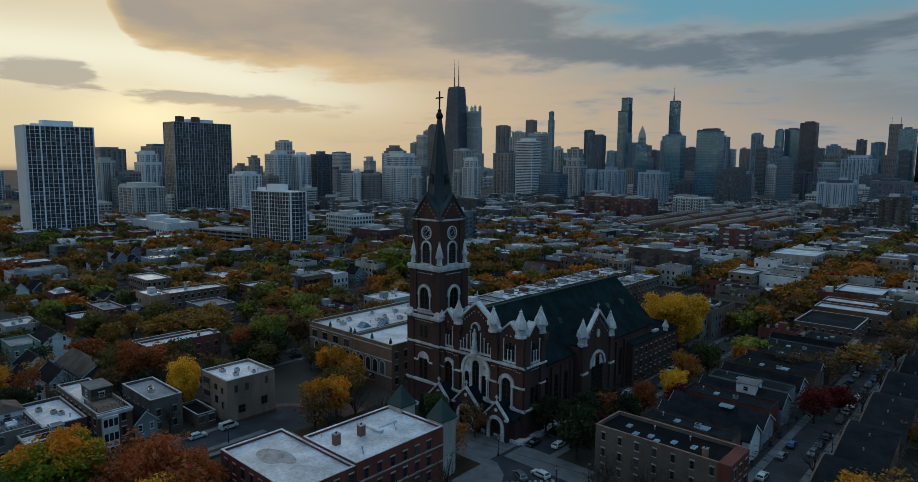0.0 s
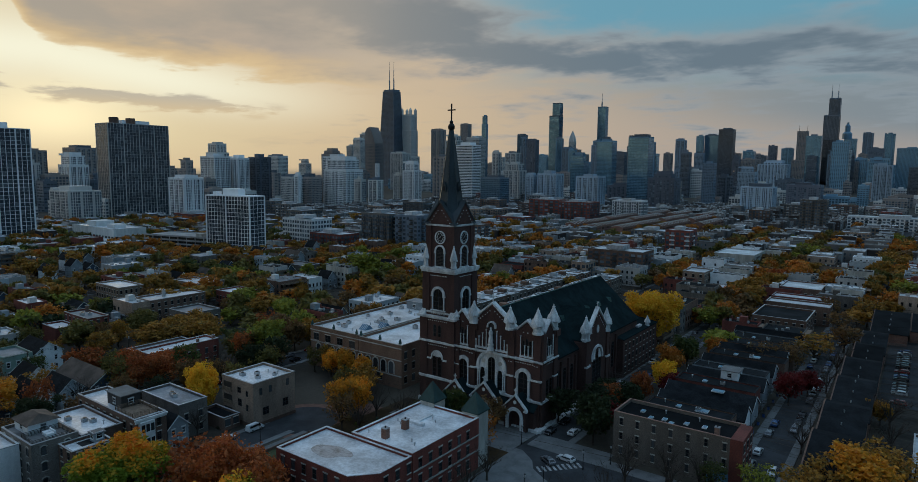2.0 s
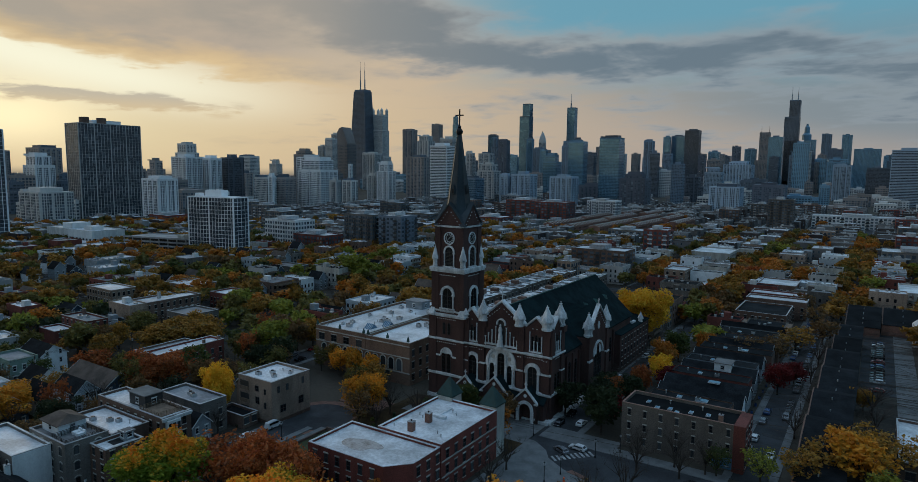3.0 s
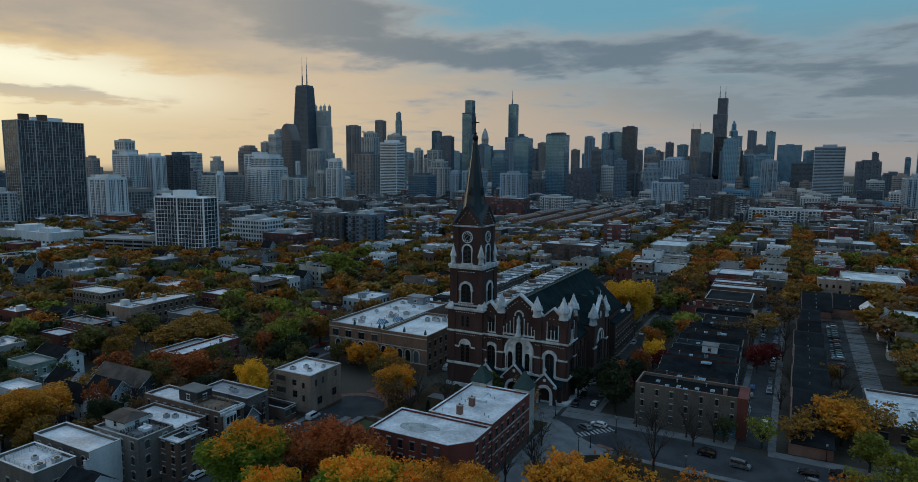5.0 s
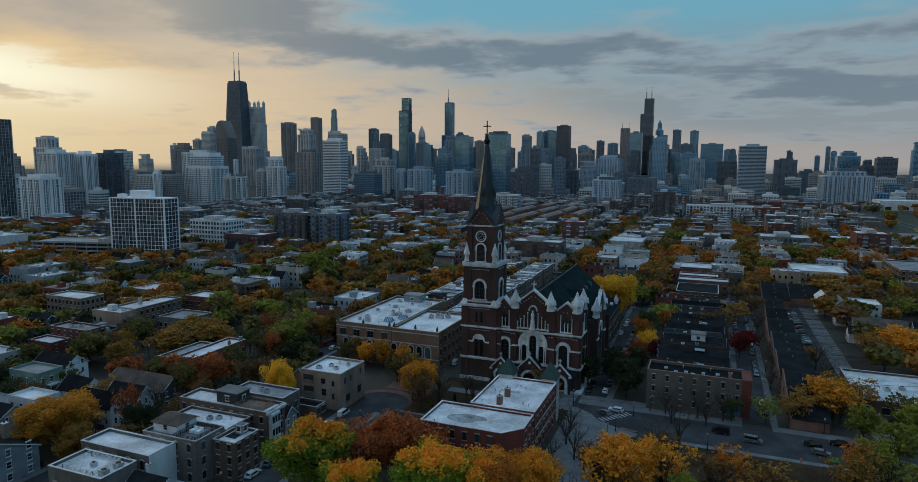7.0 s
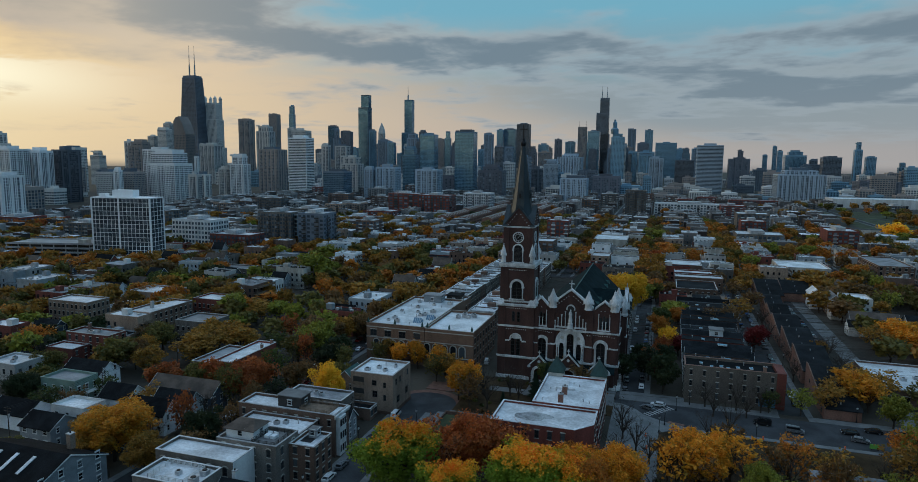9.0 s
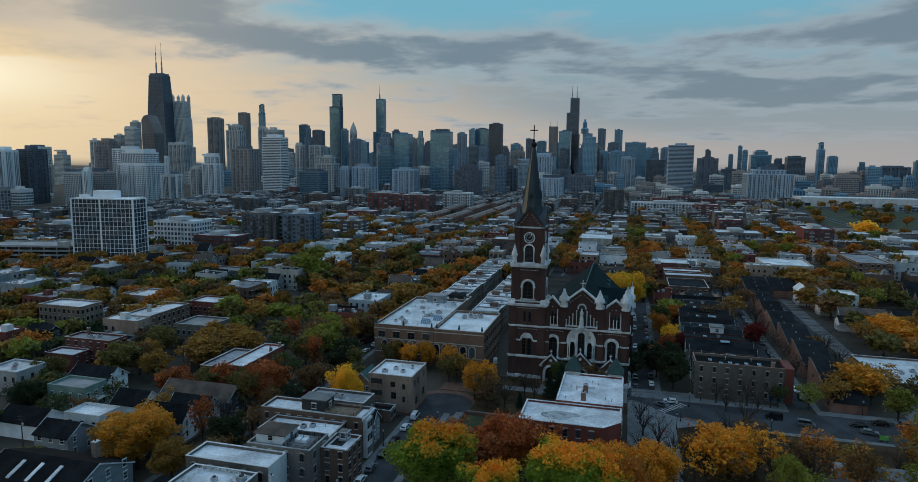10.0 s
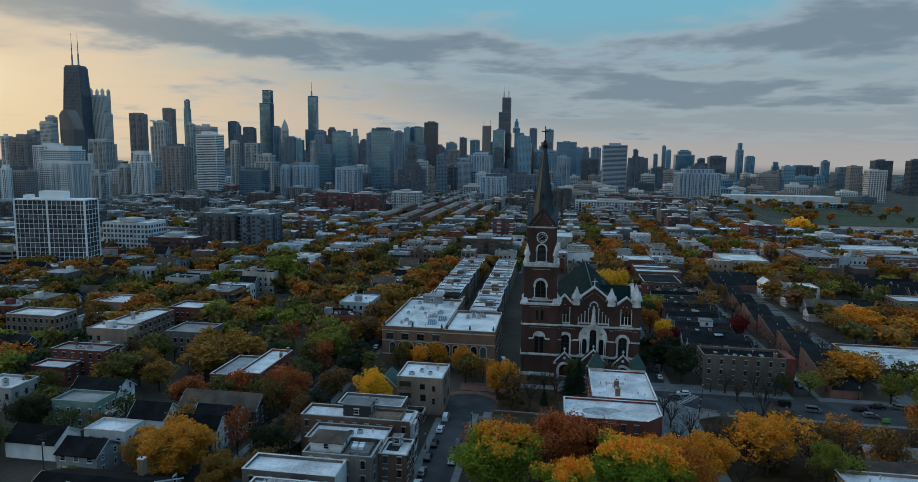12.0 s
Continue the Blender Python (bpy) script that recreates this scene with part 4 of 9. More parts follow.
for i in range(8):
    t = math.pi / 8 + i * math.pi / 4
    m = Mesh().limb((CX + 5.0 * math.cos(t), CY + 5.0 * math.sin(t), 54.2), (CX + 3.45 * math.cos(t), CY + 3.45 * math.sin(t), 61), 0.13, 0.13, 5)
    m.limb((CX + 3.45 * math.cos(t), CY + 3.45 * math.sin(t), 61), (CX + 0.62 * math.cos(t), CY + 0.62 * math.sin(t), 80.8), 0.13, 0.1, 5)
    cp("spire_ridge", m, "spire_metal")
for face in "SEWN":
    d = Mesh().side(face, CX, CY).slab([(-0.55, 63.0), (0.55, 63.0), (0.55, 64.6), (0, 65.9), (-0.55, 64.6)], 2.0, 3.35)
    w = cp("spire_dormer", d, "spire_metal", "small louvred spire dormer")
    # dark plate on the dormer face in place of a shaded opening
    part("opening", Mesh().side(face, CX, CY).slab(arch(0, 63.3, 64.3, 0.32), 3.3, 3.4), MAT["iron"], w)
cp("finial", Mesh().turned(CX, CY, [(0.62, 80.8), (0.95, 81.3), (1.05, 81.9), (0.75, 82.5), (0.4, 82.9), (0.6, 83.2), (0.3, 83.6)], 10), "iron", "dark metal finial ball")
cp("spire_cross", Mesh().box(CX - 0.16, CX + 0.16, CY - 0.16, CY + 0.16, 83.5, 88.5).box(CX - 1.35, CX + 1.35, CY - 0.15, CY + 0.15, 86.5, 86.85), "iron", "black metal cross on the spire")

# west front
m = Mesh().side("S", 0, FRONT).slab([(-118.4, 0), (-89.8, 0), (-89.8, 26.4), (-91.6, 26.4), (-94.3, 29.0), (-97.2, 26.4), (-98.4, 26.4), (-105.5, 32.3), (-112.6, 26.4), (-113.4, 26.4), (-115.7, 29.0), (-118.4, 26.4)], -1.3, 0)
cp("front_wall", m, "church_brick", "dark red brick gabled front")
for u in (-117.4, -112.0, -99.0, -90.9):
    cp("pilaster", Mesh().side("S", 0, FRONT).box(u - 1.05, u + 1.05, 0, 0.55, 0, 26.3), "church_brick")
    dots("S", 0, FRONT + 0.0 - 0.55, u - 0.8, u + 0.7, 24.8, 0.8), dots("S", 0, FRONT - 0.55, u - 0.8, u + 0.7, 17.4, 0.8)
for z, t, o in ((7.6, 0.5, 0.9), (18.6, 0.42, 0.85)):
    cp("string_course", Mesh().side("S", 0, FRONT).box(-118.4, -89.0, 0, o, z, z + t).box(-118.4, -89.2, 0, o - 0.3, z - 0.3, z), "church_stone", "pale stone string course")
for a, b in ((-118.3, -117.9), (-112.4, -110.6), (-100.4, -98.0), (-92.3, -89.4)):
    cp("impost", Mesh().side("S", 0, FRONT).box(a, b, 0, 0.78, 13.3, 13.8), "church_stone")
for line in ([(-98.0, 26.6), (-105.5, 32.6), (-113.0, 26.6)], [(-91.3, 26.6), (-94.3, 29.3), (-97.4, 26.6)], [(-113.2, 26.6), (-115.7, 29.3), (-118.4, 26.6)]):
    k = Mesh().side("S", 0, FRONT).strip(line, [(u, z + 0.55) for u, z in line], -1.45, 0.45)
    k.strip([(u, z - 0.12) for u, z in line], line, -0.3, 0.3)
    cp("gable_coping", k, "church_stone", "pale stone gable coping")
stone_cross("S", 0, FRONT, -105.5, 32.9, 3.0)
d = Mesh().side("S", 0, FRONT)
for q in (-1, 1):
    for i in range(1, 9):
        d.box(-105.5 + q * 0.8 * i - 0.14, -105.5 + q * 0.8 * i + 0.14, 0, 0.12, 31.0 - 0.64 * i, 31.26 - 0.64 * i)
cp("dentil_band", d, "church_stone", kind="stuff")
dots("S", 0, FRONT, -116.4, -113.2, 17.5), dots("S", 0, FRONT, -97.8, -92.2, 17.5), dots("S", 0, FRONT, -117.0, -114.4, 26.0, 1.3), dots("S", 0, FRONT, -95.6, -93.0, 26.0, 1.3)
# great window
s = Mesh().side("S", 0, FRONT).slab(arch(-105.4, 13.6, 14.4, 4.3, 18), 0, 0.12)
s.strip(arch(-105.4, 13.4, 14.4, 4.2, 18), arch(-105.4, 13.4, 14.4, 5.0, 18), 0, 0.5)
s.strip(arch(-105.4, 8.4, 16.4, 1.2, 10), arch(-105.4, 8.4, 16.4, 1.75, 10), 0, 0.3)
cp("great_arch", s, "church_stone", "pale carved stone arch of the great window")
lancet("S", 0, FRONT - 0.12, -105.4, 8.4, 16.3, 1.15)
for q in (-1, 1):
    lancet("S", 0, FRONT - 0.1, -105.4 + 2.95 * q, 8.4, 13.2, 0.92, 0.3, 0.3, jamb=False)
    cp("medallion", Mesh().side("S", 0, FRONT).slab([(-105.4 + 2.75 * q + 0.62 * math.cos(t * math.pi / 6), 16.0 + 0.62 * math.sin(t * math.pi / 6)) for t in range(12)], 0.1, 0.2), "limestone")
for u in (-109.9, -109.3, -107.3, -103.5, -101.5, -100.9):
    cp("column", Mesh().turned(u, FRONT - 0.35, [(0.28, 8.2), (0.28, 8.6), (0.19, 8.8), (0.18, 12.9), (0.34, 13.3), (0.36, 13.7)], 8), "church_stone")
for u in (-115.1, -95.15):
    lancet("S", 0, FRONT, u, 8.2, 13.8, 1.5, 0.95, 0.5)
    for q in (-1, 1):
        cp("column", Mesh().turned(u + 1.6 * q, FRONT - 0.3, [(0.22, 8.2), (0.15, 8.6), (0.15, 13.0), (0.28, 13.4)], 8), "church_stone")
# niche with statue and stepped columns
# no recess: a thin dark slab paints the niche's shade on the wall
cp("niche", Mesh().side("S", 0, FRONT).slab(arch(-105.5, 20.4, 26.0, 1.1), 0.0, 0.06), "dark_frame")
cp("canopy", Mesh().side("S", 0, FRONT).strip(arch(-105.5, 25.8, 26.2, 1.1), arch(-105.5, 25.8, 26.2, 1.5), 0, 0.6), "church_stone")
cp("statue_base", Mesh().turned(-105.5, FRONT - 0.7, [(1.1, 19.6), (0.8, 20.6), (0.9, 21.3)], 8), "church_stone")
solo("statue", Mesh().turned(-105.5, FRONT - 0.7, [(0.6, 21.3), (0.72, 22.2), (0.5, 23.6), (0.66, 24.4), (0.5, 25.0), (0.24, 25.3), (0.3, 25.7), (0.2, 26.05)], 10), MAT["church_stone"], "pale stone robed statue in the gable niche", "statue")
for q in (-1, 1):
    for u, z0, z1 in ((1.75, 20.0, 25.2), (3.0, 20.0, 24.0), (4.2, 20.0, 22.9), (5.2, 19.2, 21.9)):
        cp("column", Mesh().turned(-105.5 + q * u, FRONT - 0.3, [(0.26, z0), (0.16, z0 + 0.3), (0.15, z1 - 0.4), (0.3, z1)], 8), "church_stone")
    cp("stepped_sill", Mesh().side("S", 0, FRONT).box(-105.5 + q * 3.4 - 2.2, -105.5 + q * 3.4 + 2.2, 0, 0.5, 19.5, 19.95), "church_stone")
for uc, face, x, y in ((-115.6, "S", 0, FRONT), (-94.3, "S", 0, FRONT), (128.6, "E", -89.8, 0)):
    for q in (-1.05, 0, 1.05):
        lancet(face, x, y, uc + q, 20.2, 23.6 + (0.5 if q == 0 else 0), 0.42)
    cp("bay_sill", Mesh().side(face, x, y).box(uc - 2.1, uc + 2.1, 0, 0.35, 19.3, 19.7), "church_stone")
    for q, z1 in ((-1.85, 25.2), (-0.55, 22.6), (0.55, 22.6), (1.85, 25.2)):
        (a, b), (c, e), _ = TURNS[face]
        cp("column", Mesh().turned(x + a * (uc + q) + c * 0.28, y + b * (uc + q) + e * 0.28, [(0.25, 19.7), (0.15, 20.0), (0.15, z1 - 0.35), (0.28, z1)], 8), "church_stone")
# corner block beside the front
cp("corner_block", Mesh().box(-97.5, -89.8, FRONT + 1.31, 133.0, 0, 26.4).side("E", -89.8, 0).slab([(126.2, 26.4), (131.0, 26.4), (128.6, 28.9)], -4, 0), "church_brick")
cp("gable_coping", Mesh().side("E", -89.8, 0).strip([(125.9, 26.5), (128.6, 29.2), (131.3, 26.5)], [(125.9, 27.0), (128.6, 29.8), (131.3, 27.0)], -2, 0.4), "church_stone")
for y in (125.5, 132.0):
    cp("pilaster", Mesh().side("E", -89.8, 0).box(y - 0.95, y + 0.95, 0, 0.5, 0, 26.3), "church_brick")
for z, t, o in ((7.6, 0.5, 0.85), (18.6, 0.42, 0.8), (13.3, 0.4, 0.6)):
    cp("string_course", Mesh().side("E", -89.8, 0).box(123.8 if z != 13.3 else 130.8, 133.2, 0, o, z, z + t), "church_stone")
lancet("E", -89.8, 0, 128.0, 8.6, 12.6, 0.75), lancet("E", -89.8, 0, 129.9, 8.6, 12.6, 0.75)
dots("E", -89.8, 0, 126.6, 131.0, 17.5), dots("E", -90.3, 0, 124.8, 126.2, 24.8, 0.8)
for x, y, h, r in ((-111.6, 124.4, 6.6, 1.35), (-99.6, 124.4, 6.6, 1.35), (-91.0, 124.4, 7.2, 1.45), (-90.4, 132.0, 7.0, 1.4), (-117.6, 124.2, 3.0, 0.8)):
    pinnacle(x, y, 26.3, h, r)
    cp("turret_base", Mesh().box(x - r, x + r, y - r * 0.4, y + r * 1.3, 24.5, 26.3), "church_brick")

# nave, its aisle windows and roofs
cp("nave_wall", Mesh().box(-120.4, -91.0, 133.0, 197.0, 0, 17.4).box(-118.0, -97.6, FRONT + 1.32, 132.9, 0, 20.0), "church_brick", "dark red brick nave wall")
cp("nave_gable", Mesh().side("S", 0, 0).slab([(-120.4, 17.4), (-91.0, 17.4), (-105.7, 30.2)], -197.0, -196.2), "church_brick")
r = Mesh().gable(-120.4, -91.0, 126.0, 197.4, 17.5, 30.8, "y", 0.5, 0.35)
cp("nave_roof", r, "slate", "steep dark slate nave roof")
cp("ridge_cap", Mesh().box(-105.85, -105.55, 126.0, 197.4, 30.72, 31.0), "copper", "weathered metal ridge cap")
for i, y in enumerate((136.0, 140.6, 145.2, 170.5, 175.6)):
    lancet("E", -91.0, 0, y, 4.6, 12.4, 0.95)
    cp("buttress", Mesh().side("E", -91.0, 0).box(y + 1.75, y + 2.75, 0, 0.55, 0, 15.6), "church_brick")
cp("eave_band", Mesh().side("E", -91.0, 0).box(133, 179, 0, 0.3, 16.3, 17.0), "church_brick")
dots("E", -91.3, 0, 133.4, 148.6, 16.5, 0.62, 0.2), dots("E", -91.3, 0, 166.6, 179.0, 16.5, 0.62, 0.2)
for i in range(6):
    y = 144 + 9 * i
    x, z = -98.9, 24.7
    dm = Mesh()
    dm.add([(x + 1.3, y - 0.8, z - 1.1), (x + 1.3, y + 0.8, z - 1.1), (x + 1.1, y, z + 0.5), (x - 0.7, y, z + 0.5)], [(0, 1, 2), (1, 3, 2), (0, 2, 3), (0, 3, 1)])
    cp("roof_vent", dm, "copper", "small triangular metal roof vent")
for q, y in ((-1, 140), (-1, 150), (-1, 160), (-1, 170), (-1, 180), (-1, 190)):
    lancet("W", -120.4, 0, -y, 4.6, 12.4, 0.95)
# side porch with its gable
cp("porch_wall", Mesh().side("E", -88.6, 0).slab([(149.2, 0), (166.0, 0), (166.0, 19.4), (157.6, 27.6), (149.2, 19.4)], -0.8, 0).slab([(149.2, 0), (166.0, 0), (166.0, 18.6), (157.6, 26.6), (149.2, 18.6)], -6.5, -0.81), "church_brick", "gabled brick side transept")
r = Mesh().gable(-103.0, -88.8, 149.4, 165.8, 19.4, 27.5, "x", 0.1, 0.3)
cp("porch_roof", r, "slate", "dark slate transept roof")
k = Mesh().side("E", -88.6, 0).strip([(148.8, 19.2), (157.6, 27.8), (166.4, 19.2)], [(148.8, 19.8), (157.6, 28.5), (166.4, 19.8)], -0.9, 0.4)
cp("gable_coping", k, "church_stone", "pale stone gable coping")
for y in (150.1, 165.1):
    cp("pilaster", Mesh().side("E", -88.6, 0).box(y - 1.0, y + 1.0, 0, 0.5, 0, 19.4), "church_brick")
    pinnacle(-89.0, y, 19.4, 7.6, 1.35)
    cp("impost", Mesh().side("E", -88.6, 0).box(y - 1.2, y + 1.9 if y < 155 else y + 1.2, 0, 0.75, 11.2, 11.8), "church_stone")
stone_cross("E", -88.6, 0, 157.6, 28.4, 1.8)
for q in (-1, 0, 1):
    lancet("E", -88.6, 0, 157.6 + 2.1 * q, 4.5, 11.6 + (2.2 if q == 0 else 0), 0.95)
cp("great_arch", Mesh().side("E", -88.6, 0).strip(arch(157.6, 12.2, 12.6, 3.4, 14), arch(157.6, 12.2, 12.6, 4.1, 14), 0, 0.4), "church_stone", "pale stone transept arch")
cp("tympanum", Mesh().side("E", -88.6, 0).slab([(154.6, 12.3), (156.4, 12.3), (156.4, 15.4), (155.2, 14.6)], 0.0, 0.1).slab([(158.8, 12.3), (160.6, 12.3), (160.0, 14.6), (158.8, 15.4)], 0, 0.1), "church_stone")
cp("rose", Mesh().side("E", -88.6, 0).slab([(157.6 + 0.8 * math.cos(t * math.pi / 8), 21.6 + 1.25 * math.sin(t * math.pi / 8)) for t in range(16)], 0, 0.2), "church_stone", "pale oval stone panel")
d = Mesh().side("E", -88.6, 0)
for q in (-1, 1):
    for i in range(1, 9):
        d.box(157.6 + q * 0.85 * i - 0.12, 157.6 + q * 0.85 * i + 0.12, 0, 0.12, 26.2 - 0.83 * i, 26.45 - 0.83 * i)
cp("dentil_band", d, "church_stone", kind="stuff")
# rear wing
cp("rear_wing", Mesh().box(-112.0, -88.6, 179.2, 211.5, 0, 13.6), "church_brick", "plain brick rear wing")
cp("rear_roof", Mesh().gable(-112.0, -88.6, 179.2, 211.5, 13.6, 16.4, "y", 0.3, 0.3, 4.0), "slate", "low dark rear roof")
for k, z in enumerate((1.6, 5.4, 9.4)):
    for i in range(9):
        put_window(church, -88.6, 181.4 + 3.4 * i, z, "E", 1.0, 2.1, "stone")
cp("roof_stack", Mesh().box(-95, -94.2, 186, 186.8, 14.5, 18.2).box(-99, -98.2, 205, 205.8, 15, 18.6), "church_brick")
for x, y in ((-92.0, 190.0), (-90.5, 198.0)):
    cp("skylight", Mesh().box(x - 0.5, x + 0.5, y - 1.8, y + 1.8, 14.0, 14.7), "roof_white", "pale flat skylight")
pinnacle(-89.2, 203.0, 13.6, 4.0, 0.8)


# porches at the foot of the front
def portal(uc, wide, apex, r):
    y = FRONT - 4.2
    eave = apex - wide * 0.52
    w = Mesh().side("S", 0, y)
    w.strip(arch(uc, 0, 3.9, r, 12), [(uc - wide / 2, 0)] + [(uc - wide / 2 + wide * i / 12, eave + (apex - eave) * (1 - abs(i / 6 - 1))) for i in range(13)] + [(uc + wide / 2, 0)], -4.15, 0)
    cp("porch_wall", w, "church_brick", "gabled brick entrance porch")
    s = Mesh().side("S", 0, y).strip(arch(uc, 0.2, 3.9, r, 12), arch(uc, 0.2, 3.9, r + 0.85, 12), 0, 0.35)
    for q in (-1, 1):
        for i in range(5):
            s.box(uc + q * (r + 0.55) - 0.42, uc + q * (r + 0.55) + 0.42, 0, 0.42, 0.3 + 0.75 * i, 0.65 + 0.75 * i)
        s.box(uc + q * wide / 2 - 0.5, uc + q * wide / 2 + 0.5, -0.2, 0.5, eave - 0.3, eave + 0.15)
    cp("porch_arch", s, "church_stone", "pale stone porch arch with blocked jambs")
    k = Mesh().side("S", 0, y).strip([(uc - wide / 2 - 0.3, eave - 0.1), (uc, apex + 0.1), (uc + wide / 2 + 0.3, eave - 0.1)], [(uc - wide / 2 - 0.3, eave + 0.35), (uc, apex + 0.65), (uc + wide / 2 + 0.3, eave + 0.35)], -0.5, 0.35)
    cp("gable_coping", k, "church_stone")
    cp("porch_roof", Mesh().gable(uc - wide / 2, uc + wide / 2, y + 0.5, FRONT - 0.02, eave + 0.1, apex + 0.15, "y", 0.0, 0.2), "slate", "slate porch roof")
    cp("medallion", Mesh().side("S", 0, y).slab([(uc + 0.5 * math.cos(t * math.pi / 5), apex - 1.7 + 0.5 * math.sin(t * math.pi / 5)) for t in range(10)], 0, 0.15), "church_stone")
    stone_cross("S", 0, y, uc, apex + 0.4, 1.7)
    door = cp("entrance_door", Mesh().side("S", 0, y).slab(arch(uc, 0.5, 3.9, r - 0.02, 12), -2.4, -2.2), "timber", "dark recessed wooden double door")
    part("door_fittings", Mesh().side("S", 0, y).box(uc - 0.06, uc + 0.06, -2.2, -2.12, 0.5, 3.6).box(uc - r, uc + r, -2.2, -2.1, 3.6, 3.85), MAT["iron"], door)
    cp("step", Mesh().box(uc - r - 1.6, uc + r + 1.6, y - 1.6, y, 0, 0.34).box(uc - r - 1.2, uc + r + 1.2, y - 0.8, y, 0.34, 0.5).box(uc - r, uc + r, y, y + 2.2, 0, 0.5), "walk")


portal(-105.3, 8.2, 11.0, 2.1), portal(-95.2, 6.8, 9.6, 1.75), portal(-115.2, 6.8, 9.6, 1.75)
cp("lower_wall", Mesh().box(-118.4, -90.4, FRONT - 2.4, FRONT - 0.01, 0, 5.6), "church_brick")
r = Mesh()
r.add([(-118.6, FRONT - 2.7, 5.6), (-90.2, FRONT - 2.7, 5.6), (-90.2, FRONT - 0.01, 7.5), (-118.6, FRONT - 0.01, 7.5), (-118.6, FRONT - 2.7, 5.3), (-90.2, FRONT - 2.7, 5.3)], [(0, 1, 2, 3), (0, 4, 5, 1)])
cp("lower_roof", r, "slate", "narrow slate roof over the entrances")
cp("plinth", Mesh().box(-118.6, -88.9, FRONT - 2.9, FRONT - 2.41, 0, 0.9).box(-90.9, -88.2, 122.2, 149, 0, 0.9).box(CX - 6.7, CX + 6.7, CY - 6.7, CY + 6.7, 0, 1.1), "church_stone", "pale stone plinth")

# ---- houses near the church ----
def unit(x, y, z, w=1.2, d=1.2, h=0.9):
    ob = thing("air_conditioner", x, y, z, "boxy grey metal cooling unit on the roof", "air conditioner", "rooftop cooling units")
    part("casing", Mesh().box(x - w / 2, x + w / 2, y - d / 2, y + d / 2, z, z + h), MAT["duct"], ob)
    part("fan_cover", Mesh().turned(x, y, [(min(w, d) * 0.38, z + h), (min(w, d) * 0.36, z + h + 0.12)], 10), MAT["iron"], ob)
    return ob


def pipe(x, y, z, h=0.8, r=0.14):
    ob = thing("vent_pipe", x, y, z, "short metal vent pipe with a cowl", "vent pipe", "rooftop vents")
    part("pipe", Mesh().turned(x, y, [(r, z), (r, z + h)], 8), MAT["duct"], ob)
    part("cowl", Mesh().turned(x, y, [(r * 1.8, z + h), (r * 1.9, z + h + 0.12), (r * 0.4, z + h + 0.3)], 8), MAT["duct"], ob)


def sky_box(x, y, z, w=1.2, d=1.8):
    ob = thing("skylight", x, y, z, "pale-framed flat skylight on the roof", "skylight", "rooftop skylights")
    part("curb", Mesh().box(x - w / 2, x + w / 2, y - d / 2, y + d / 2, z, z + 0.3), MAT["roof_white"], ob)
    part("pane", Mesh().box(x - w / 2 + 0.1, x + w / 2 - 0.1, y - d / 2 + 0.1, y + d / 2 - 0.1, z + 0.3, z + 0.36), MAT["skylight"], ob)


def railing(x0, x1, y0, y1, z, mat="timber", sides="SENW"):
    ob = thing("roof_railing", (x0 + x1) / 2, (y0 + y1) / 2, z, "slatted railing round a roof deck", "railing")
    for s in sides:
        a, b = {"S": ((x0, y0), (x1, y0)), "N": ((x0, y1), (x1, y1)), "W": ((x0, y0), (x0, y1)), "E": ((x1, y0), (x1, y1))}[s]
        n = max(int(math.dist(a, b) / 1.6), 1)
        for i in range(n + 1):
            x, y = a[0] + (b[0] - a[0]) * i / n, a[1] + (b[1] - a[1]) * i / n
            part("post", Mesh().box(x - 0.06, x + 0.06, y - 0.06, y + 0.06, z, z + 1.1), MAT[mat], ob)
        for k in (0.25, 0.5, 0.75, 1.05):
            part("rail", Mesh().box(min(a[0], b[0]) - 0.03, max(a[0], b[0]) + 0.03, min(a[1], b[1]) - 0.03, max(a[1], b[1]) + 0.03, z + k, z + k + 0.1), MAT[mat], ob)


def penthouse(x0, x1, y0, y1, z, h, wall, label, roof="roof_grey", hip=False):
    ob = thing("roof_cabin", (x0 + x1) / 2, (y0 + y1) / 2, z, label, "rooftop room")
    part("wall", Mesh().box(x0, x1, y0, y1, z, z + h), MAT[wall], ob)
    if hip:
        part("roof", Mesh().gable(x0, x1, y0, y1, z + h, z + h + 1.3, "x", 0.5, 0.2, 2.2), MAT["shingle_brown"], ob)
    else:
        part("roof", Mesh().box(x0 - 0.3, x1 + 0.3, y0 - 0.3, y1 + 0.3, z + h, z + h + 0.22), MAT[roof], ob)
    put_window(ob, x1, (y0 + y1) / 2, z + 0.7, "E", 1.3, 1.3, "white").location.z = 0.7
    put_window(ob, (x0 + x1) / 2, y0, z + 0.7, "S", 1.3, 1.3, "white").location.z = 0.7
    return ob


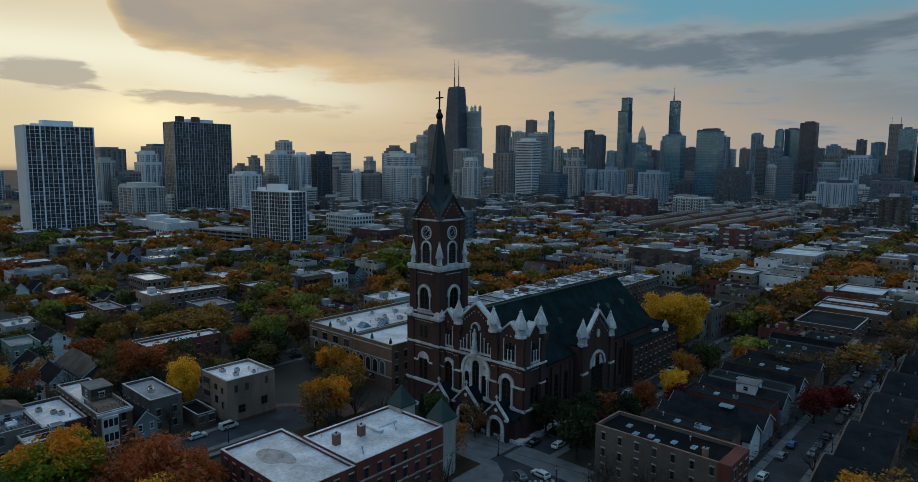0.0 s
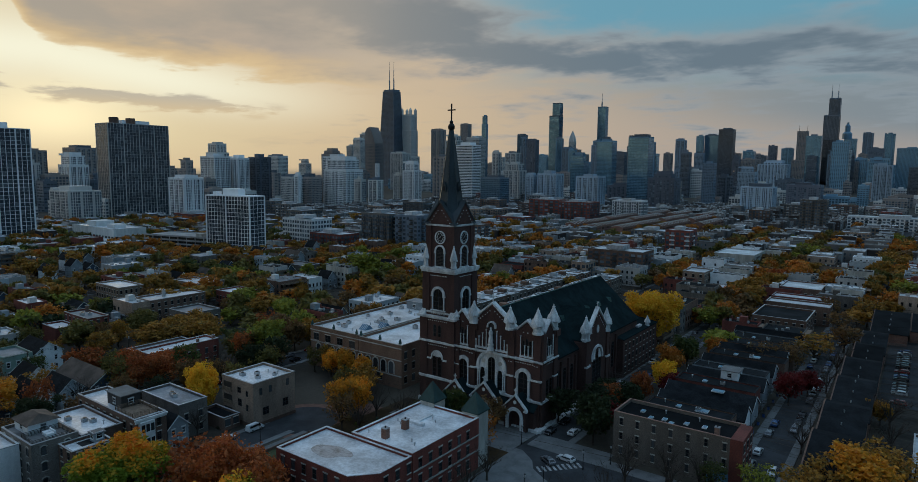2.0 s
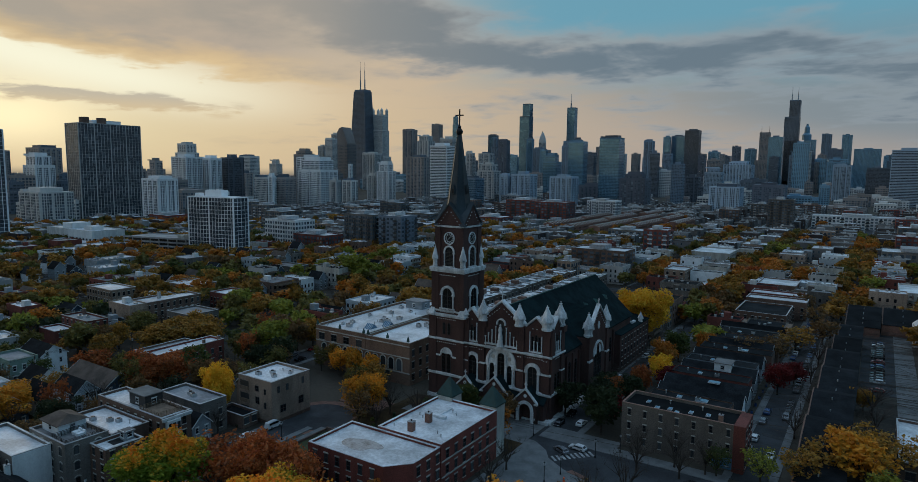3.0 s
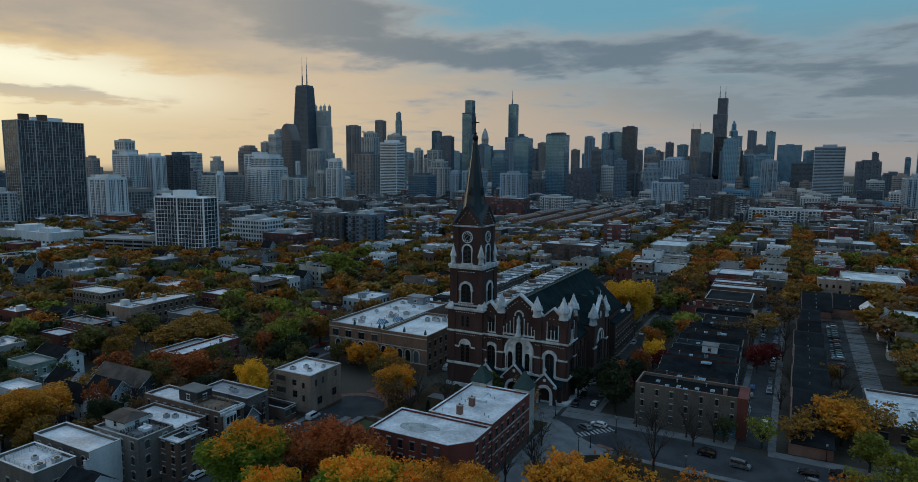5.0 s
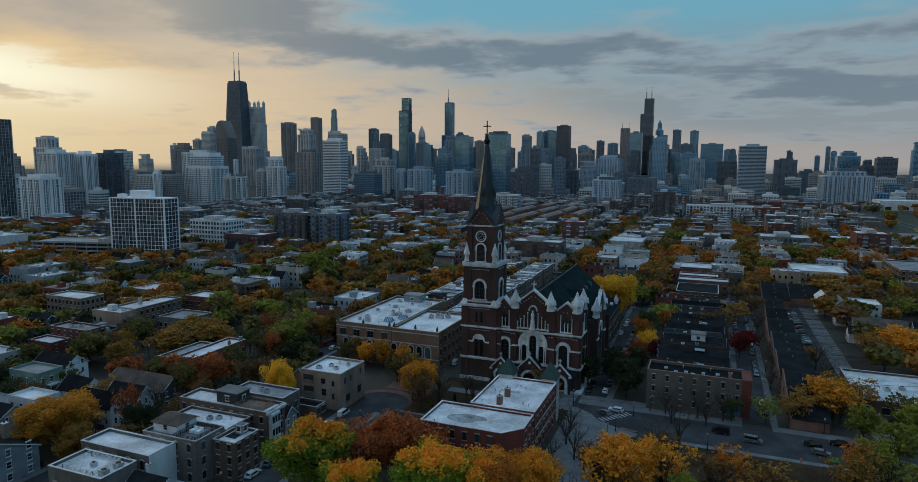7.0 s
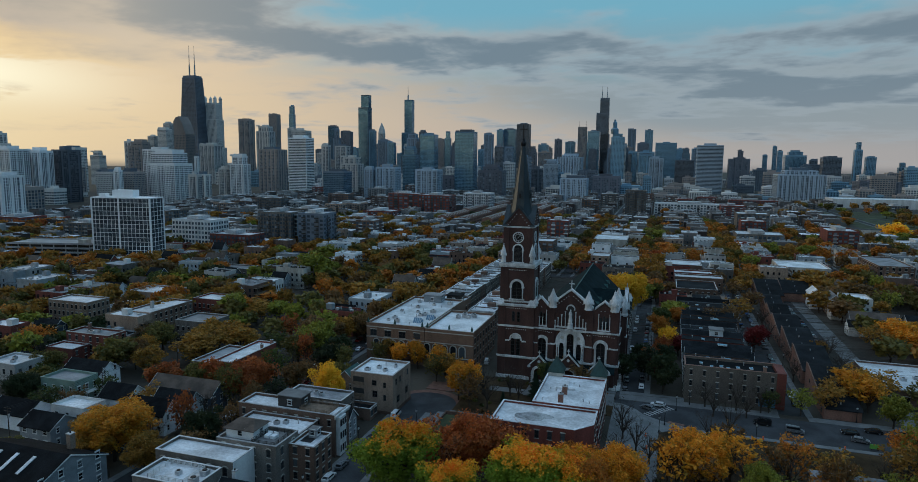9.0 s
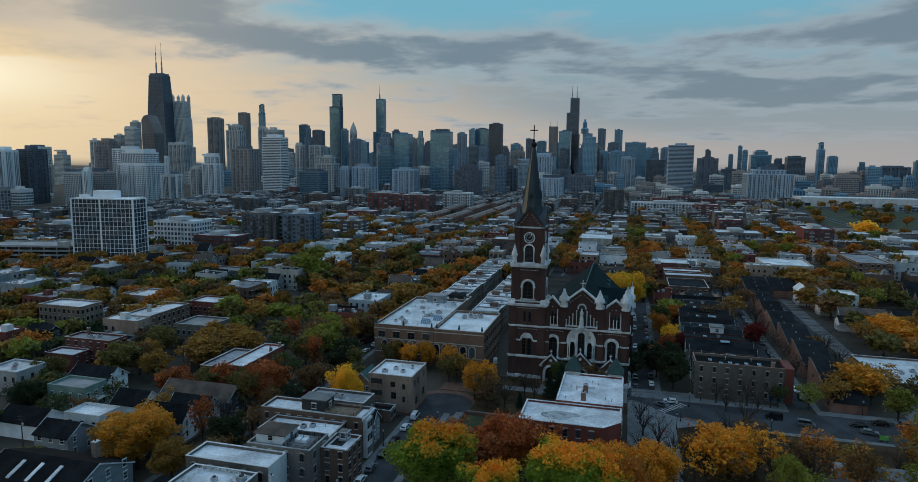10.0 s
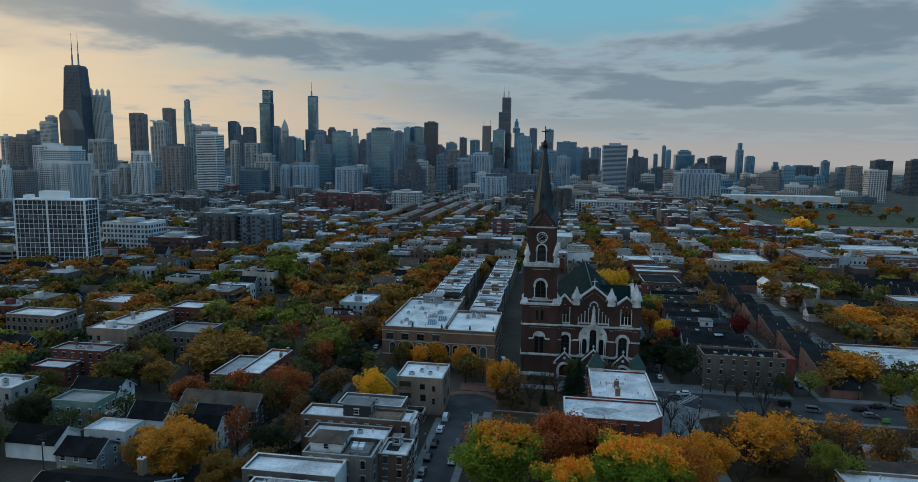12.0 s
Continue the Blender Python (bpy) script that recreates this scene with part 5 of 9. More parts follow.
# flats with a rear porch beside the turning circle
b = flat_building("apartment_house", "tan stone three-storey flats with a pale flat roof", -165.2, -151.4, 79, 93, 12.2, "brick_tan", "roof_white", [], base="brick_brown")
for x, y, z, f, w, h in ((-151.4, 81.5, 8.6, "E", 0.9, 1.9), (-151.4, 84.6, 8.6, "E", 0.9, 1.9), (-151.4, 90.4, 9.0, "E", 0.9, 1.9), (-151.4, 83, 2.8, "E", 2.0, 2.1), (-151.4, 89.6, 3.4, "E", 1.8, 2.2), (-154, 79, 4.2, "S", 0.9, 1.8), (-154, 79, 8.2, "S", 0.9, 1.6), (-157.4, 79, 8.6, "S", 1.5, 1.6), (-157.2, 79, 5.0, "S", 1.6, 2.0)):
    put_window(b, x, y, z, f, w, h, "plain")
for k in range(3):
    # flat dark panel on the wall, painted shade of the open porch
    part("balcony_opening", Mesh().side("S", -165.2, 79).box(0.8, 4.4, 0, 0.06, 1.0 + 3.6 * k, 3.6 + 3.6 * k), MAT["dark_frame"], b, "dark panel standing for the shade in an open rear porch")
    part("balcony_rail", Mesh().side("S", -165.2, 79).box(0.7, 4.5, 0.06, 0.2, 1.0 + 3.6 * k, 2.0 + 3.6 * k), MAT["timber"], b)
unit(-159, 86, 11.55), unit(-156, 84, 11.55), unit(-161.5, 83, 11.55, 1.6, 1.2), pipe(-158, 89, 11.55), pipe(-155, 90, 11.55), unit(-154.5, 88.5, 11.55, 0.9, 0.9)
gable_house("coach_house", "small house with a green copper gable roof", -174, -166.5, 85, 93, 6.5, 10, "y", "brick_tan", "copper", [("S", 2, 2, 0.9, 1.5)])
# brick house with roof deck
b = flat_building("town_house", "old red-brown brick town house with a white bay and roof deck", -183, -154.4, 49, 56.6, 11.2, "brick_brown", "roof_white", [("S", 3, 9, 0.9, 1.6), ("E", 3, 2, 1.0, 2.0)], cornice=("E", "trim"))
m = Mesh().side("E", -154.4, 49).slab([(0.8, 0.3), (4.2, 0.3), (4.2, 10.4), (0.8, 10.4)], 0.0, 1.1)
bay = part("bay_window", m, MAT["trim"], b, "white three-storey bay window")
for k in range(3):
    for u in (1.4, 2.5, 3.6):
        part("pane", Mesh().side("E", -154.4, 49).box(u - 0.42, u + 0.42, 1.1, 1.14, 1.2 + 3.4 * k, 3.0 + 3.4 * k), MAT["glass"], bay)
penthouse(-172.5, -165.5, 51.5, 56.2, 10.55, 3.0, "dark_frame", "dark timber rooftop cabin with a pale roof and white window", "walk")
solo("roof_deck", Mesh().box(-165.2, -157, 49.6, 56, 10.56, 10.75), MAT["timber"], "brown timber roof deck", "deck")
railing(-165.0, -157.0, 49.8, 55.9, 10.75)
flat_building("town_house", "grey flat-roofed house behind bare trees", -178, -160, 63, 71, 9.2, "brick_grey", "roof_grey", [("S", 2, 6, 0.9, 1.6), ("E", 2, 2, 1.0, 1.7)])
unit(-170, 67, 8.6), unit(-168, 66.5, 8.6), pipe(-172, 68, 8.6)
gable_house("frame_house", "grey-blue gabled frame house", -166, -155, 57.2, 62.5, 6.2, 9.0, "x", "siding_grey", "shingle", [("E", 2, 2, 0.9, 1.5), ("S", 2, 3, 0.8, 1.4)])
flat_building("garden_wall_house", "low brick coach house with a planted yard", -167, -156, 73, 78, 3.6, "brick_brown", "roof_dark", [("E", 1, 2, 1.6, 1.8)])
# row along the side street
flat_building("town_house", "brown brick corner house with a stained pale roof", -158.4, -151.8, 34.3, 42.8, 9.6, "brick_brown", "roof_white", [("S", 3, 2, 1.0, 1.7), ("E", 3, 3, 1.0, 1.7)], storey=3.1)
solo("tar_patch", Mesh().box(-157.5, -154.5, 37.5, 41.5, 8.96, 8.975), MAT["tar"], "black tar patch on the roof", kind="structure")
penthouse(-156.5, -154.4, 40.0, 42.2, 8.95, 1.9, "siding_grey", "small grey roof hatch house")
flat_building("town_house", "long brick house with a stained white roof", -178, -158.6, 39.2, 48.2, 9.8, "brick_brown", "roof_white", [("S", 3, 5, 0.9, 1.6)], storey=3.1)
unit(-168, 44, 9.15), unit(-166, 45, 9.15), unit(-172, 42, 9.15), pipe(-163, 46, 9.15)
flat_building("stone_house", "grey rubble stone house with a roof terrace", -174.5, -158.5, 29.2, 38.6, 11.0, "brick_grey", "roof_grey", [("E", 3, 2, 1.0, 1.7), ("S", 3, 4, 1.0, 1.7)], style="arch")
penthouse(-173.5, -166, 31.5, 37.5, 10.35, 2.6, "siding_white", "white rooftop room with a brown hip roof", hip=True)
railing(-165.6, -159.5, 30.0, 37.5, 10.4, "dark_frame")
for x in (-164.0, -162.4):
    ob = thing("patio_seat", x, 34.5, 10.4, "white covered patio seat on the terrace", "seat", "terrace seats")
    part("cover", Mesh().box(x - 0.6, x + 0.6, 33.6, 35.4, 10.4, 11.1), MAT["siding_white"], ob)
    part("backrest", Mesh().box(x - 0.6, x + 0.6, 35.1, 35.4, 11.1, 11.5), MAT["siding_white"], ob)
b = flat_building("stone_house", "long stone house with a plain pale grey roof", -185, -164.2, 21.4, 29.0, 10.0, "brick_grey", "roof_white", [("S", 2, 5, 1.1, 1.9)], coping="trim", style="arch", first=3.0)
part("rendered_wall", Mesh().side("E", -164.2, 21.4).box(0, 7.6, 0.0, 0.06, 0, 9.9), MAT["white_wall"], b, "white rendered end wall")
flat_building("stone_house", "stone house with a cluttered white roof terrace", -181, -165.5, 10.5, 19.4, 9.6, "brick_grey", "roof_white", [("E", 2, 3, 1.0, 1.7), ("S", 2, 4, 1.0, 1.7)], coping="trim")
railing(-178, -169, 11.6, 18.4, 9.0, "trim"), unit(-167.5, 13, 8.95, 1.6, 1.6, 1.3), unit(-167.5, 16.5, 8.95, 1.5, 1.5, 1.2), unit(-173, 15, 9.0, 1.1, 1.1, 0.9)
gable_house("frame_house", "low dark-roofed house with a white gable", -164, -155, 13.5, 22, 5.6, 8.6, "x", "siding_white", "shingle", [("E", 2, 2, 0.9, 1.4)])
chimney(-162.5, 19.8, 7.0, 0.9, 2.2, "white_wall")
# across the street to the north-east
flat_building("apartment_house", "dark red brick flats with a pale roof", -290, -270, 90, 98.2, 10.2, "brick_red", "roof_grey", [("E", 3, 3, 1.0, 1.8), ("S", 3, 6, 1.0, 1.7)], storey=3.1, coping="limestone")
unit(-283, 94, 9.6), unit(-279, 95, 9.6), unit(-281, 93, 9.6, 2, 1.4), chimney(-286, 97, 9.6, 0.9, 2.4)
flat_building("apartment_house", "grey stone three-storey flats with iron balconies", -341.8, -319.2, 126, 138.2, 11.2, "brick_tan", "roof_white", [("S", 3, 9, 1.0, 1.8), ("E", 3, 5, 1.0, 1.8)], storey=3.4)
flat_building("apartment_house", "long brown brick flats with a white roof", -293.2, -280.2, 120, 147, 11.0, "brick_brown", "roof_white", [("S", 3, 4, 1.0, 1.8), ("E", 3, 9, 1.0, 1.8)], storey=3.3)
chimney(-288, 131, 10.3, 1.2, 3.0, "concrete")
gable_house("frame_house", "white clapboard house with a dark gable roof", -260, -245, 62.4, 70.6, 7.4, 10.4, "x", "siding_white", "shingle", [("E", 3, 2, 0.9, 1.6), ("S", 2, 4, 0.9, 1.5)])
b = flat_building("frame_house", "pale green flat-roofed frame house with a porch", -258, -244.4, 53, 61.4, 8.2, "siding_green", "roof_grey", [("E", 2, 3, 1.1, 1.7), ("S", 2, 4, 0.9, 1.6)], coping="siding_green", style="white", storey=3.4, category="house")
part("porch", Mesh().box(-244.4, -242.4, 55.5, 59.5, 3.8, 4.0).box(-242.6, -242.45, 55.5, 55.65, 0, 4.9).box(-242.6, -242.45, 59.35, 59.5, 0, 4.9).box(-242.6, -242.45, 55.5, 59.5, 4.6, 4.8), MAT["trim"], b, "white timber porch")
flat_building("garage_house", "low house with a white roof", -291, -278.4, 82, 89.6, 6.6, "brick_red", "roof_white", [("E", 2, 2, 0.9, 1.5)], storey=2.8)
flat_building("apartment_house", "grey rendered flats with a white roof", -289, -276, 58.6, 69.2, 8.2, "concrete", "roof_white", [("S", 2, 4, 1.0, 1.7), ("E", 2, 3, 1.0, 1.7)])
unit(-284, 65, 7.6), unit(-281, 62, 7.6)
gable_house("frame_house", "dark-roofed house with a white porch gable", -233, -222.6, 51, 58.6, 6.0, 9.2, "x", "siding_white", "shingle", [("E", 2, 2, 0.9, 1.5)])
gable_house("frame_house", "frame house with a white gable front", -217.5, -204.6, 45.2, 51.8, 6.0, 9.3, "x", "siding_white", "shingle", [("E", 2, 2, 0.9, 1.6), ("S", 2, 4, 0.9, 1.5)])
gable_house("frame_house", "pale grey frame house with a steep dark roof", -215, -202.8, 52.6, 59.0, 6.2, 9.3, "x", "siding_pale", "shingle", [("E", 2, 3, 0.9, 1.6)])
gable_house("frame_house", "long navy clapboard house with a brown roof", -224, -201.2, 60.2, 69.6, 6.2, 9.6, "x", "siding_navy", "shingle_brown", [("S", 2, 8, 0.9, 1.5), ("E", 2, 3, 0.9, 1.5)])
gable_house("frame_house", "blue frame house with white trim", -221, -206, 34.5, 42.0, 6.0, 9.2, "x", "siding_navy", "shingle_brown", [("E", 2, 3, 0.9, 1.6), ("S", 2, 4, 0.9, 1.5)])
flat_building("apartment_house", "dark brick row house with a long white roof", -217.6, -210, 82, 107.4, 9.0, "brick_red", "roof_white", [("E", 2, 8, 1.0, 1.7), ("S", 2, 2, 1.0, 1.7)])
chimney(-211, 100, 8.4, 0.8, 1.8), chimney(-211, 106, 8.4, 0.8, 1.8)
flat_building("shop_house", "low house with a long grey metal roof", -228, -218.4, 84, 104, 7.2, "brick_brown", "roof_grey", [("S", 2, 3, 0.9, 1.5)])
gable_house("frame_house", "low white house with a dark roof", -256, -242, 35, 44, 4.6, 7.4, "x", "siding_white", "shingle", [("E", 1, 2, 1.0, 1.5)])
flat_building("frame_house", "pale house with a rounded white roof", -236, -224.6, 38, 45.4, 7.8, "white_wall", "roof_white", [("S", 2, 3, 1.2, 1.4), ("E", 2, 2, 1.0, 1.5)], style="white", category="house")
gable_house("frame_house", "grey house with roof skylights", -236, -225.4, 28.6, 37.2, 5.8, 8.4, "x", "siding_grey", "shingle", [("S", 2, 3, 1.4, 1.3), ("E", 2, 2, 0.9, 1.4)])
gable_house("apartment_house", "large house with a dark shingle roof and long skylights", -224, -199, 2, 21, 7.0, 11.0, "x", "siding_grey", "shingle", [("E", 3, 4, 1.2, 1.6)], storey=2.9)
for i in range(3):
    ob = thing("roof_skylight", -217 + 5 * i, 8, 9.4, "long pale skylight set in a shingle roof", "skylight", "sloping skylights")
    x = -217 + 5 * i
    m = Mesh()
    m.add([(x, 5, 8.45), (x + 0.9, 5, 8.45), (x + 0.9, 9.5, 10.35), (x, 9.5, 10.35), (x, 5, 8.1), (x + 0.9, 5, 8.1), (x + 0.9, 9.5, 10.0), (x, 9.5, 10.0)], [(0, 1, 2, 3), (0, 4, 5, 1), (1, 5, 6, 2), (2, 6, 7, 3), (3, 7, 4, 0)])
    part("pane", m, MAT["roof_white"], ob)
chimney(-206, 18, 8.5, 1.3, 3.6, "brick_tan")
for a in (("town_house", "brown brick flats with a grey roof", -308.4, -281, 246, 263, 10.0, "brick_brown", "roof_grey"), ("town_house", "low grey brick flats with a pale roof", -339, -316, 237, 249.4, 9.0, "brick_grey", "roof_grey"),
          ("frame_house", "white stepped modern house", -294.4, -277, 206, 216, 9.4, "white_wall", "roof_white"), ("town_house", "brick house with a white flat roof", -290, -275.2, 159, 172, 9.0, "brick_red", "roof_white"),
          ("town_house", "tan brick flats with roof units", -330, -308, 160, 176, 9.5, "brick_tan", "roof_white"), ("town_house", "plain grey brick flats with a grey roof", -268, -252, 122, 136, 9.0, "brick_grey", "roof_grey")):
    flat_building(a[0], a[1], *a[2:7], a[7], a[8], [("S", 2, 6, 1.0, 1.7), ("E", 2, 4, 1.0, 1.7)])
# houses between the park trees
gable_house("frame_house", "low house with a grey metal ridge roof", -43, -24, 59.5, 66.5, 5.6, 8.2, "x", "brick_brown", "roof_grey", [("W", 2, 2, 0.9, 1.3)])
gable_house("frame_house", "low house with a brown shingle ridge roof", -47, -26, 52.5, 59, 5.0, 7.4, "x", "siding_grey", "shingle_brown", [("W", 1, 2, 0.9, 1.3)])
flat_building("town_house", "low tan house with a pale blue-grey flat roof", -54, -30, 43, 52, 6.2, "brick_tan", "roof_white", [("W", 2, 3, 0.9, 1.4), ("S", 2, 6, 0.9, 1.4)], storey=2.9, first=0.9)
sky_box(-38, 56.5, 6.2, 1.2, 1.0), pipe(-48, 48, 5.5), pipe(-45, 50, 5.5), chimney(-36, 63.2, 7.9, 0.9, 1.2)
# the school
b = flat_building("school", "tan brick school with a wide white roof and arched windows", -182.6, -159.2, 126, 176, 14.5, "brick_school", "roof_white", [("S", 1, 4, 2.6, 2.4)], parapet=0.9, first=9.6, coping="limestone")
w = flat_building("school_wing", "tan brick school wing with a white roof and copper ornaments", -159.0, -140.2, 126, 157, 14.2, "brick_school", "roof_white", [("E", 3, 8, 1.3, 2.2), ("S", 1, 1, 2.2, 2.2)], parapet=0.9, coping="limestone", storey=4.0, first=1.6)
for x in [-178.5 + 3.4 * i for i in range(11)]:
    o = b if x < -159.6 else w
    part("arched_window", Mesh().side("S", x, 126).slab(arch(0, 4.6, 7.4, 1.05), 0, 0.06), MAT["glass"], o)
    part("stone_arch", Mesh().side("S", x, 126).strip(arch(0, 4.4, 7.4, 1.05), arch(0, 4.4, 7.4, 1.4), 0, 0.18), MAT["limestone"], o)
for z in (3.9, 9.0, 12.9):
    part("string_course", Mesh().side("S", -182.6, 126).box(0, 23.4, 0, 0.22, z, z + 0.3), MAT["limestone"], b)
    part("string_course", Mesh().side("S", -159.0, 126).box(0, 18.8, 0, 0.22, z, z + 0.3), MAT["limestone"], w)
for x in (-181.8, -171, -160, -158, -149.5, -140.9):
    o = b if x < -159.5 else w
    part("ornament", Mesh().box(x - 0.35, x + 0.35, 125.8, 126.5, 14.6, 15.0).turned(x, 126.15, [(0.4, 15.0), (0.48, 15.3), (0.08, 16.4)], 4, math.pi / 4), MAT["copper"], o, "green copper pinnacle")
for i, (x, y) in enumerate(((-177, 134), (-176, 138), (-173, 133), (-171, 150), (-168, 145), (-166.5, 146.5), (-178, 150), (-174, 158), (-165, 152), (-169, 164), (-177, 168), (-163, 168))):
    unit(x, y, 13.7, 1.2 + 0.5 * (i % 3), 1.2, 0.8 + 0.2 * (i % 3))
for i, (x, y) in enumerate(((-153, 148), (-151, 150), (-149, 149), (-147, 151), (-151.5, 152.5), (-148, 152.5))):
    unit(x, y, 13.4, 1.5, 1.3, 1.3)
for x, y in ((-165.5, 136), (-162.4, 142)):
    ob = thing("roof_light", x, y, 13.7, "large sloping blue-glazed roof light", "skylight", "school roof lights")
    m = Mesh()
    m.add([(x - 1.5, y - 2, 13.6), (x + 1.5, y - 2, 13.6), (x + 1.5, y + 2, 13.6), (x - 1.5, y + 2, 13.6), (x - 1.5, y, 15.3), (x + 1.5, y, 15.3)], [(0, 1, 5, 4), (1, 2, 5), (2, 3, 4, 5), (3, 0, 4)])
    part("glazing", m, MAT["skylight"], ob)
    g = Mesh()
    for i in range(5):
        u = x - 1.5 + 0.75 * i
        g.limb((u, y - 2, 13.65), (u, y, 15.35), 0.06, 0.06, 4).limb((u, y, 15.35), (u, y + 2, 13.65), 0.06, 0.06, 4)
    part("glazing_bars", g, MAT["trim"], ob)
for i in range(14):
    pipe(-180 + (i * 5.3) % 19, 129 + (i * 7.7) % 44, 13.65, 0.7)
penthouse(-176, -168, 170, 175.5, 13.7, 3.0, "siding_grey", "pale plant room on the school roof")
flat_building("school_annex", "tan brick annex with a white roof", -182.0, -160.4, 176.4, 190, 13.0, "brick_school", "roof_white", [("E", 3, 3, 1.2, 2.0)])
penthouse(-168, -161.5, 178, 184, 12.4, 3.2, "dark_frame", "dark blue roof plant enclosure", "roof_dark")
vary = random.Random(12)
for row, x0, x1 in ((0, -179, -164.5), (1, -156.0, -143.5)):
    for i in range(16 if row == 0 else 19):
        y = 191 + 8 * i - (28 if row else 0)
        h = 11.2 + vary.choice([0, 0.2, 0.4, -0.3])
        roof = vary.choice(["roof_white", "roof_white", "roof_white", "roof_white", "roof_grey"])
        back = x0 + vary.uniform(0, 0.8)
        t = flat_building("row_house", "brick row house with a pale flat roof and party walls", back, x1 + vary.uniform(-0.6, 0.3), y, y + 7.95, h, vary.choice(["brick_brown", "brick_dun", "brick_grey"]), roof, [("E", 3, 2, 1.0, 1.7)], group="row houses behind the school", parapet=0.45, coping="roof_white")
        if vary.random() < 0.6:
            a = back + vary.uniform(2, 6)
            part("stair_head", Mesh().box(a, a + 3.4, y + 1, y + 4.0, h - 0.65, h + 1.6), MAT[vary.choice(["white_wall", "siding_grey", "brick_brown"])], t)
        unit(back + vary.uniform(8.5, 10.5), y + vary.uniform(2, 6), h - 0.65), pipe(back + 1.5, y + 5, h - 0.65)
# red house with pyramid turrets
TAKEN.append((-117, -89, 58, 98))
b = thing("corner_house", -100, 78, 0, "red brick corner house with white flat roofs and two green turrets", "house")
def block(x0, x1, y0, y1, h, bevel=0.0):
    out = [(x0, y0), (x1 - bevel, y0), (x1, y0 + bevel * 1.1), (x1, y1), (x0, y1)] if bevel else [(x0, y0), (x1, y0), (x1, y1), (x0, y1)]
    n = len(out)
    def ring(k, za, zb, m):
        c = (sum(p[0] for p in out) / n, sum(p[1] for p in out) / n)
        inn = [(p[0] + (k if p[0] < c[0] else -k), p[1] + (k if p[1] < c[1] else -k)) for p in out]
        pts = [(x, y, z) for z in (za, zb) for x, y in out] + [(x, y, z) for z in (za, zb) for x, y in inn]
        f = []
        for i in range(n):
            j = (i + 1) % n
            f += [(i, j, n + j, n + i), (n + i, n + j, 3 * n + j, 3 * n + i), (2 * n + j, 2 * n + i, 3 * n + i, 3 * n + j)]
        m.add(pts, f)
        return inn
    w = Mesh()
    w.add([(x, y, z) for z in (0, h - 0.6) for x, y in out], [tuple(range(n)), tuple(range(n, 2 * n))] + [(i, (i + 1) % n, n + (i + 1) % n, n + i) for i in range(n)])
    inn = ring(0.35, h - 0.6, h, w)
    part("wall", w, MAT["brick_red"], b)
    c = Mesh()
    ring(0.45, h, h + 0.14, c)
    part("coping", c, MAT["roof_white"], b)
    r = Mesh()
    r.add([(x, y, z) for z in (h - 0.7, h - 0.5) for x, y in inn], [tuple(range(n)), tuple(range(n, 2 * n))] + [(i, (i + 1) % n, n + (i + 1) % n, n + i) for i in range(n)])
    part("roof", r, MAT["roof_white"], b, "white membrane roof with grey stains")
block(-116.2, -91.0, 59.0, 73.0, 11.6, 4.2)
block(-108.3, -90.8, 73.02, 96.8, 12.2)
stain = random.Random(2)
lobe = [stain.uniform(0, 6.28) for _ in range(4)]
edge = [(k * 5.6 * math.cos(math.pi * i / 28) - 106.6, k * 3.1 * math.sin(math.pi * i / 28) + 65.4) for i in range(56) for k in [0.85 + sum(0.13 / (j + 1) * math.sin((j + 2) * math.pi * i / 28 + lobe[j]) for j in range(4))]]
m = Mesh()
m.add([(x, y, z) for z in (11.105, 11.112) for x, y in edge], [tuple(range(56))[::-1], tuple(range(56, 112))] + [(i, (i + 1) % 56, 56 + (i + 1) % 56, 56 + i) for i in range(56)])
solo("roof_stain", m, MAT["wet_roof"], "shallow puddle on a white membrane roof", kind="structure")
for x, y in ((-105.8, 98.4), (-93.2, 98.8)):
    part("turret", Mesh().box(x - 2.2, x + 2.2, y - 2.2, y + 2.2, 0, 12.9), MAT["limestone"], b, "pale stone corner turret")
    part("turret_roof", Mesh().turned(x, y, [(3.5, 12.9), (3.5, 13.2), (0.15, 17.4)], 4, math.pi / 4), MAT["turret_copper"], b, "dark green copper pyramid roof")
for k in range(3):
    for i in range(9):
        put_window(b, -91.0 if 64.5 + 3.4 * i < 73 else -90.8, 65.2 + 3.4 * i, 1.4 + 3.5 * k, "E", 1.1, 2.0, "stone")
    for i in range(6):
        put_window(b, -114 + 3.2 * i, 59.0, 1.4 + 3.5 * k, "S", 1.1, 2.0, "stone")
    for i in range(6):
        put_window(b, -108.3, 75 + 3.3 * i, 1.4 + 3.5 * k, "W", 1.1, 2.0, "stone")
for z in (4.4, 8.0):
    part("string_course", Mesh().side("E", -90.8, 63.8).box(9.4, 33, 0, 0.15, z, z + 0.28), MAT["limestone"], b)
for x, y, z in ((-101.0, 82.5, 11.6), (-101.2, 76.2, 11.6)):
    chimney(x, y, z, 1.3, 2.3, "brick_warm")
solo("skylight_ridge", Mesh().box(-104, -98.6, 85.5, 86.6, 11.7, 12.3).box(-101.8, -100.9, 86.6, 92.5, 11.7, 12.0), MAT["roof_white"], "raised white roof seams", "roof seam")
for i in range(8):
    pipe(-106 + (i * 4.1) % 14, 76 + (i * 6.7) % 19, 11.7, 0.5, 0.12)
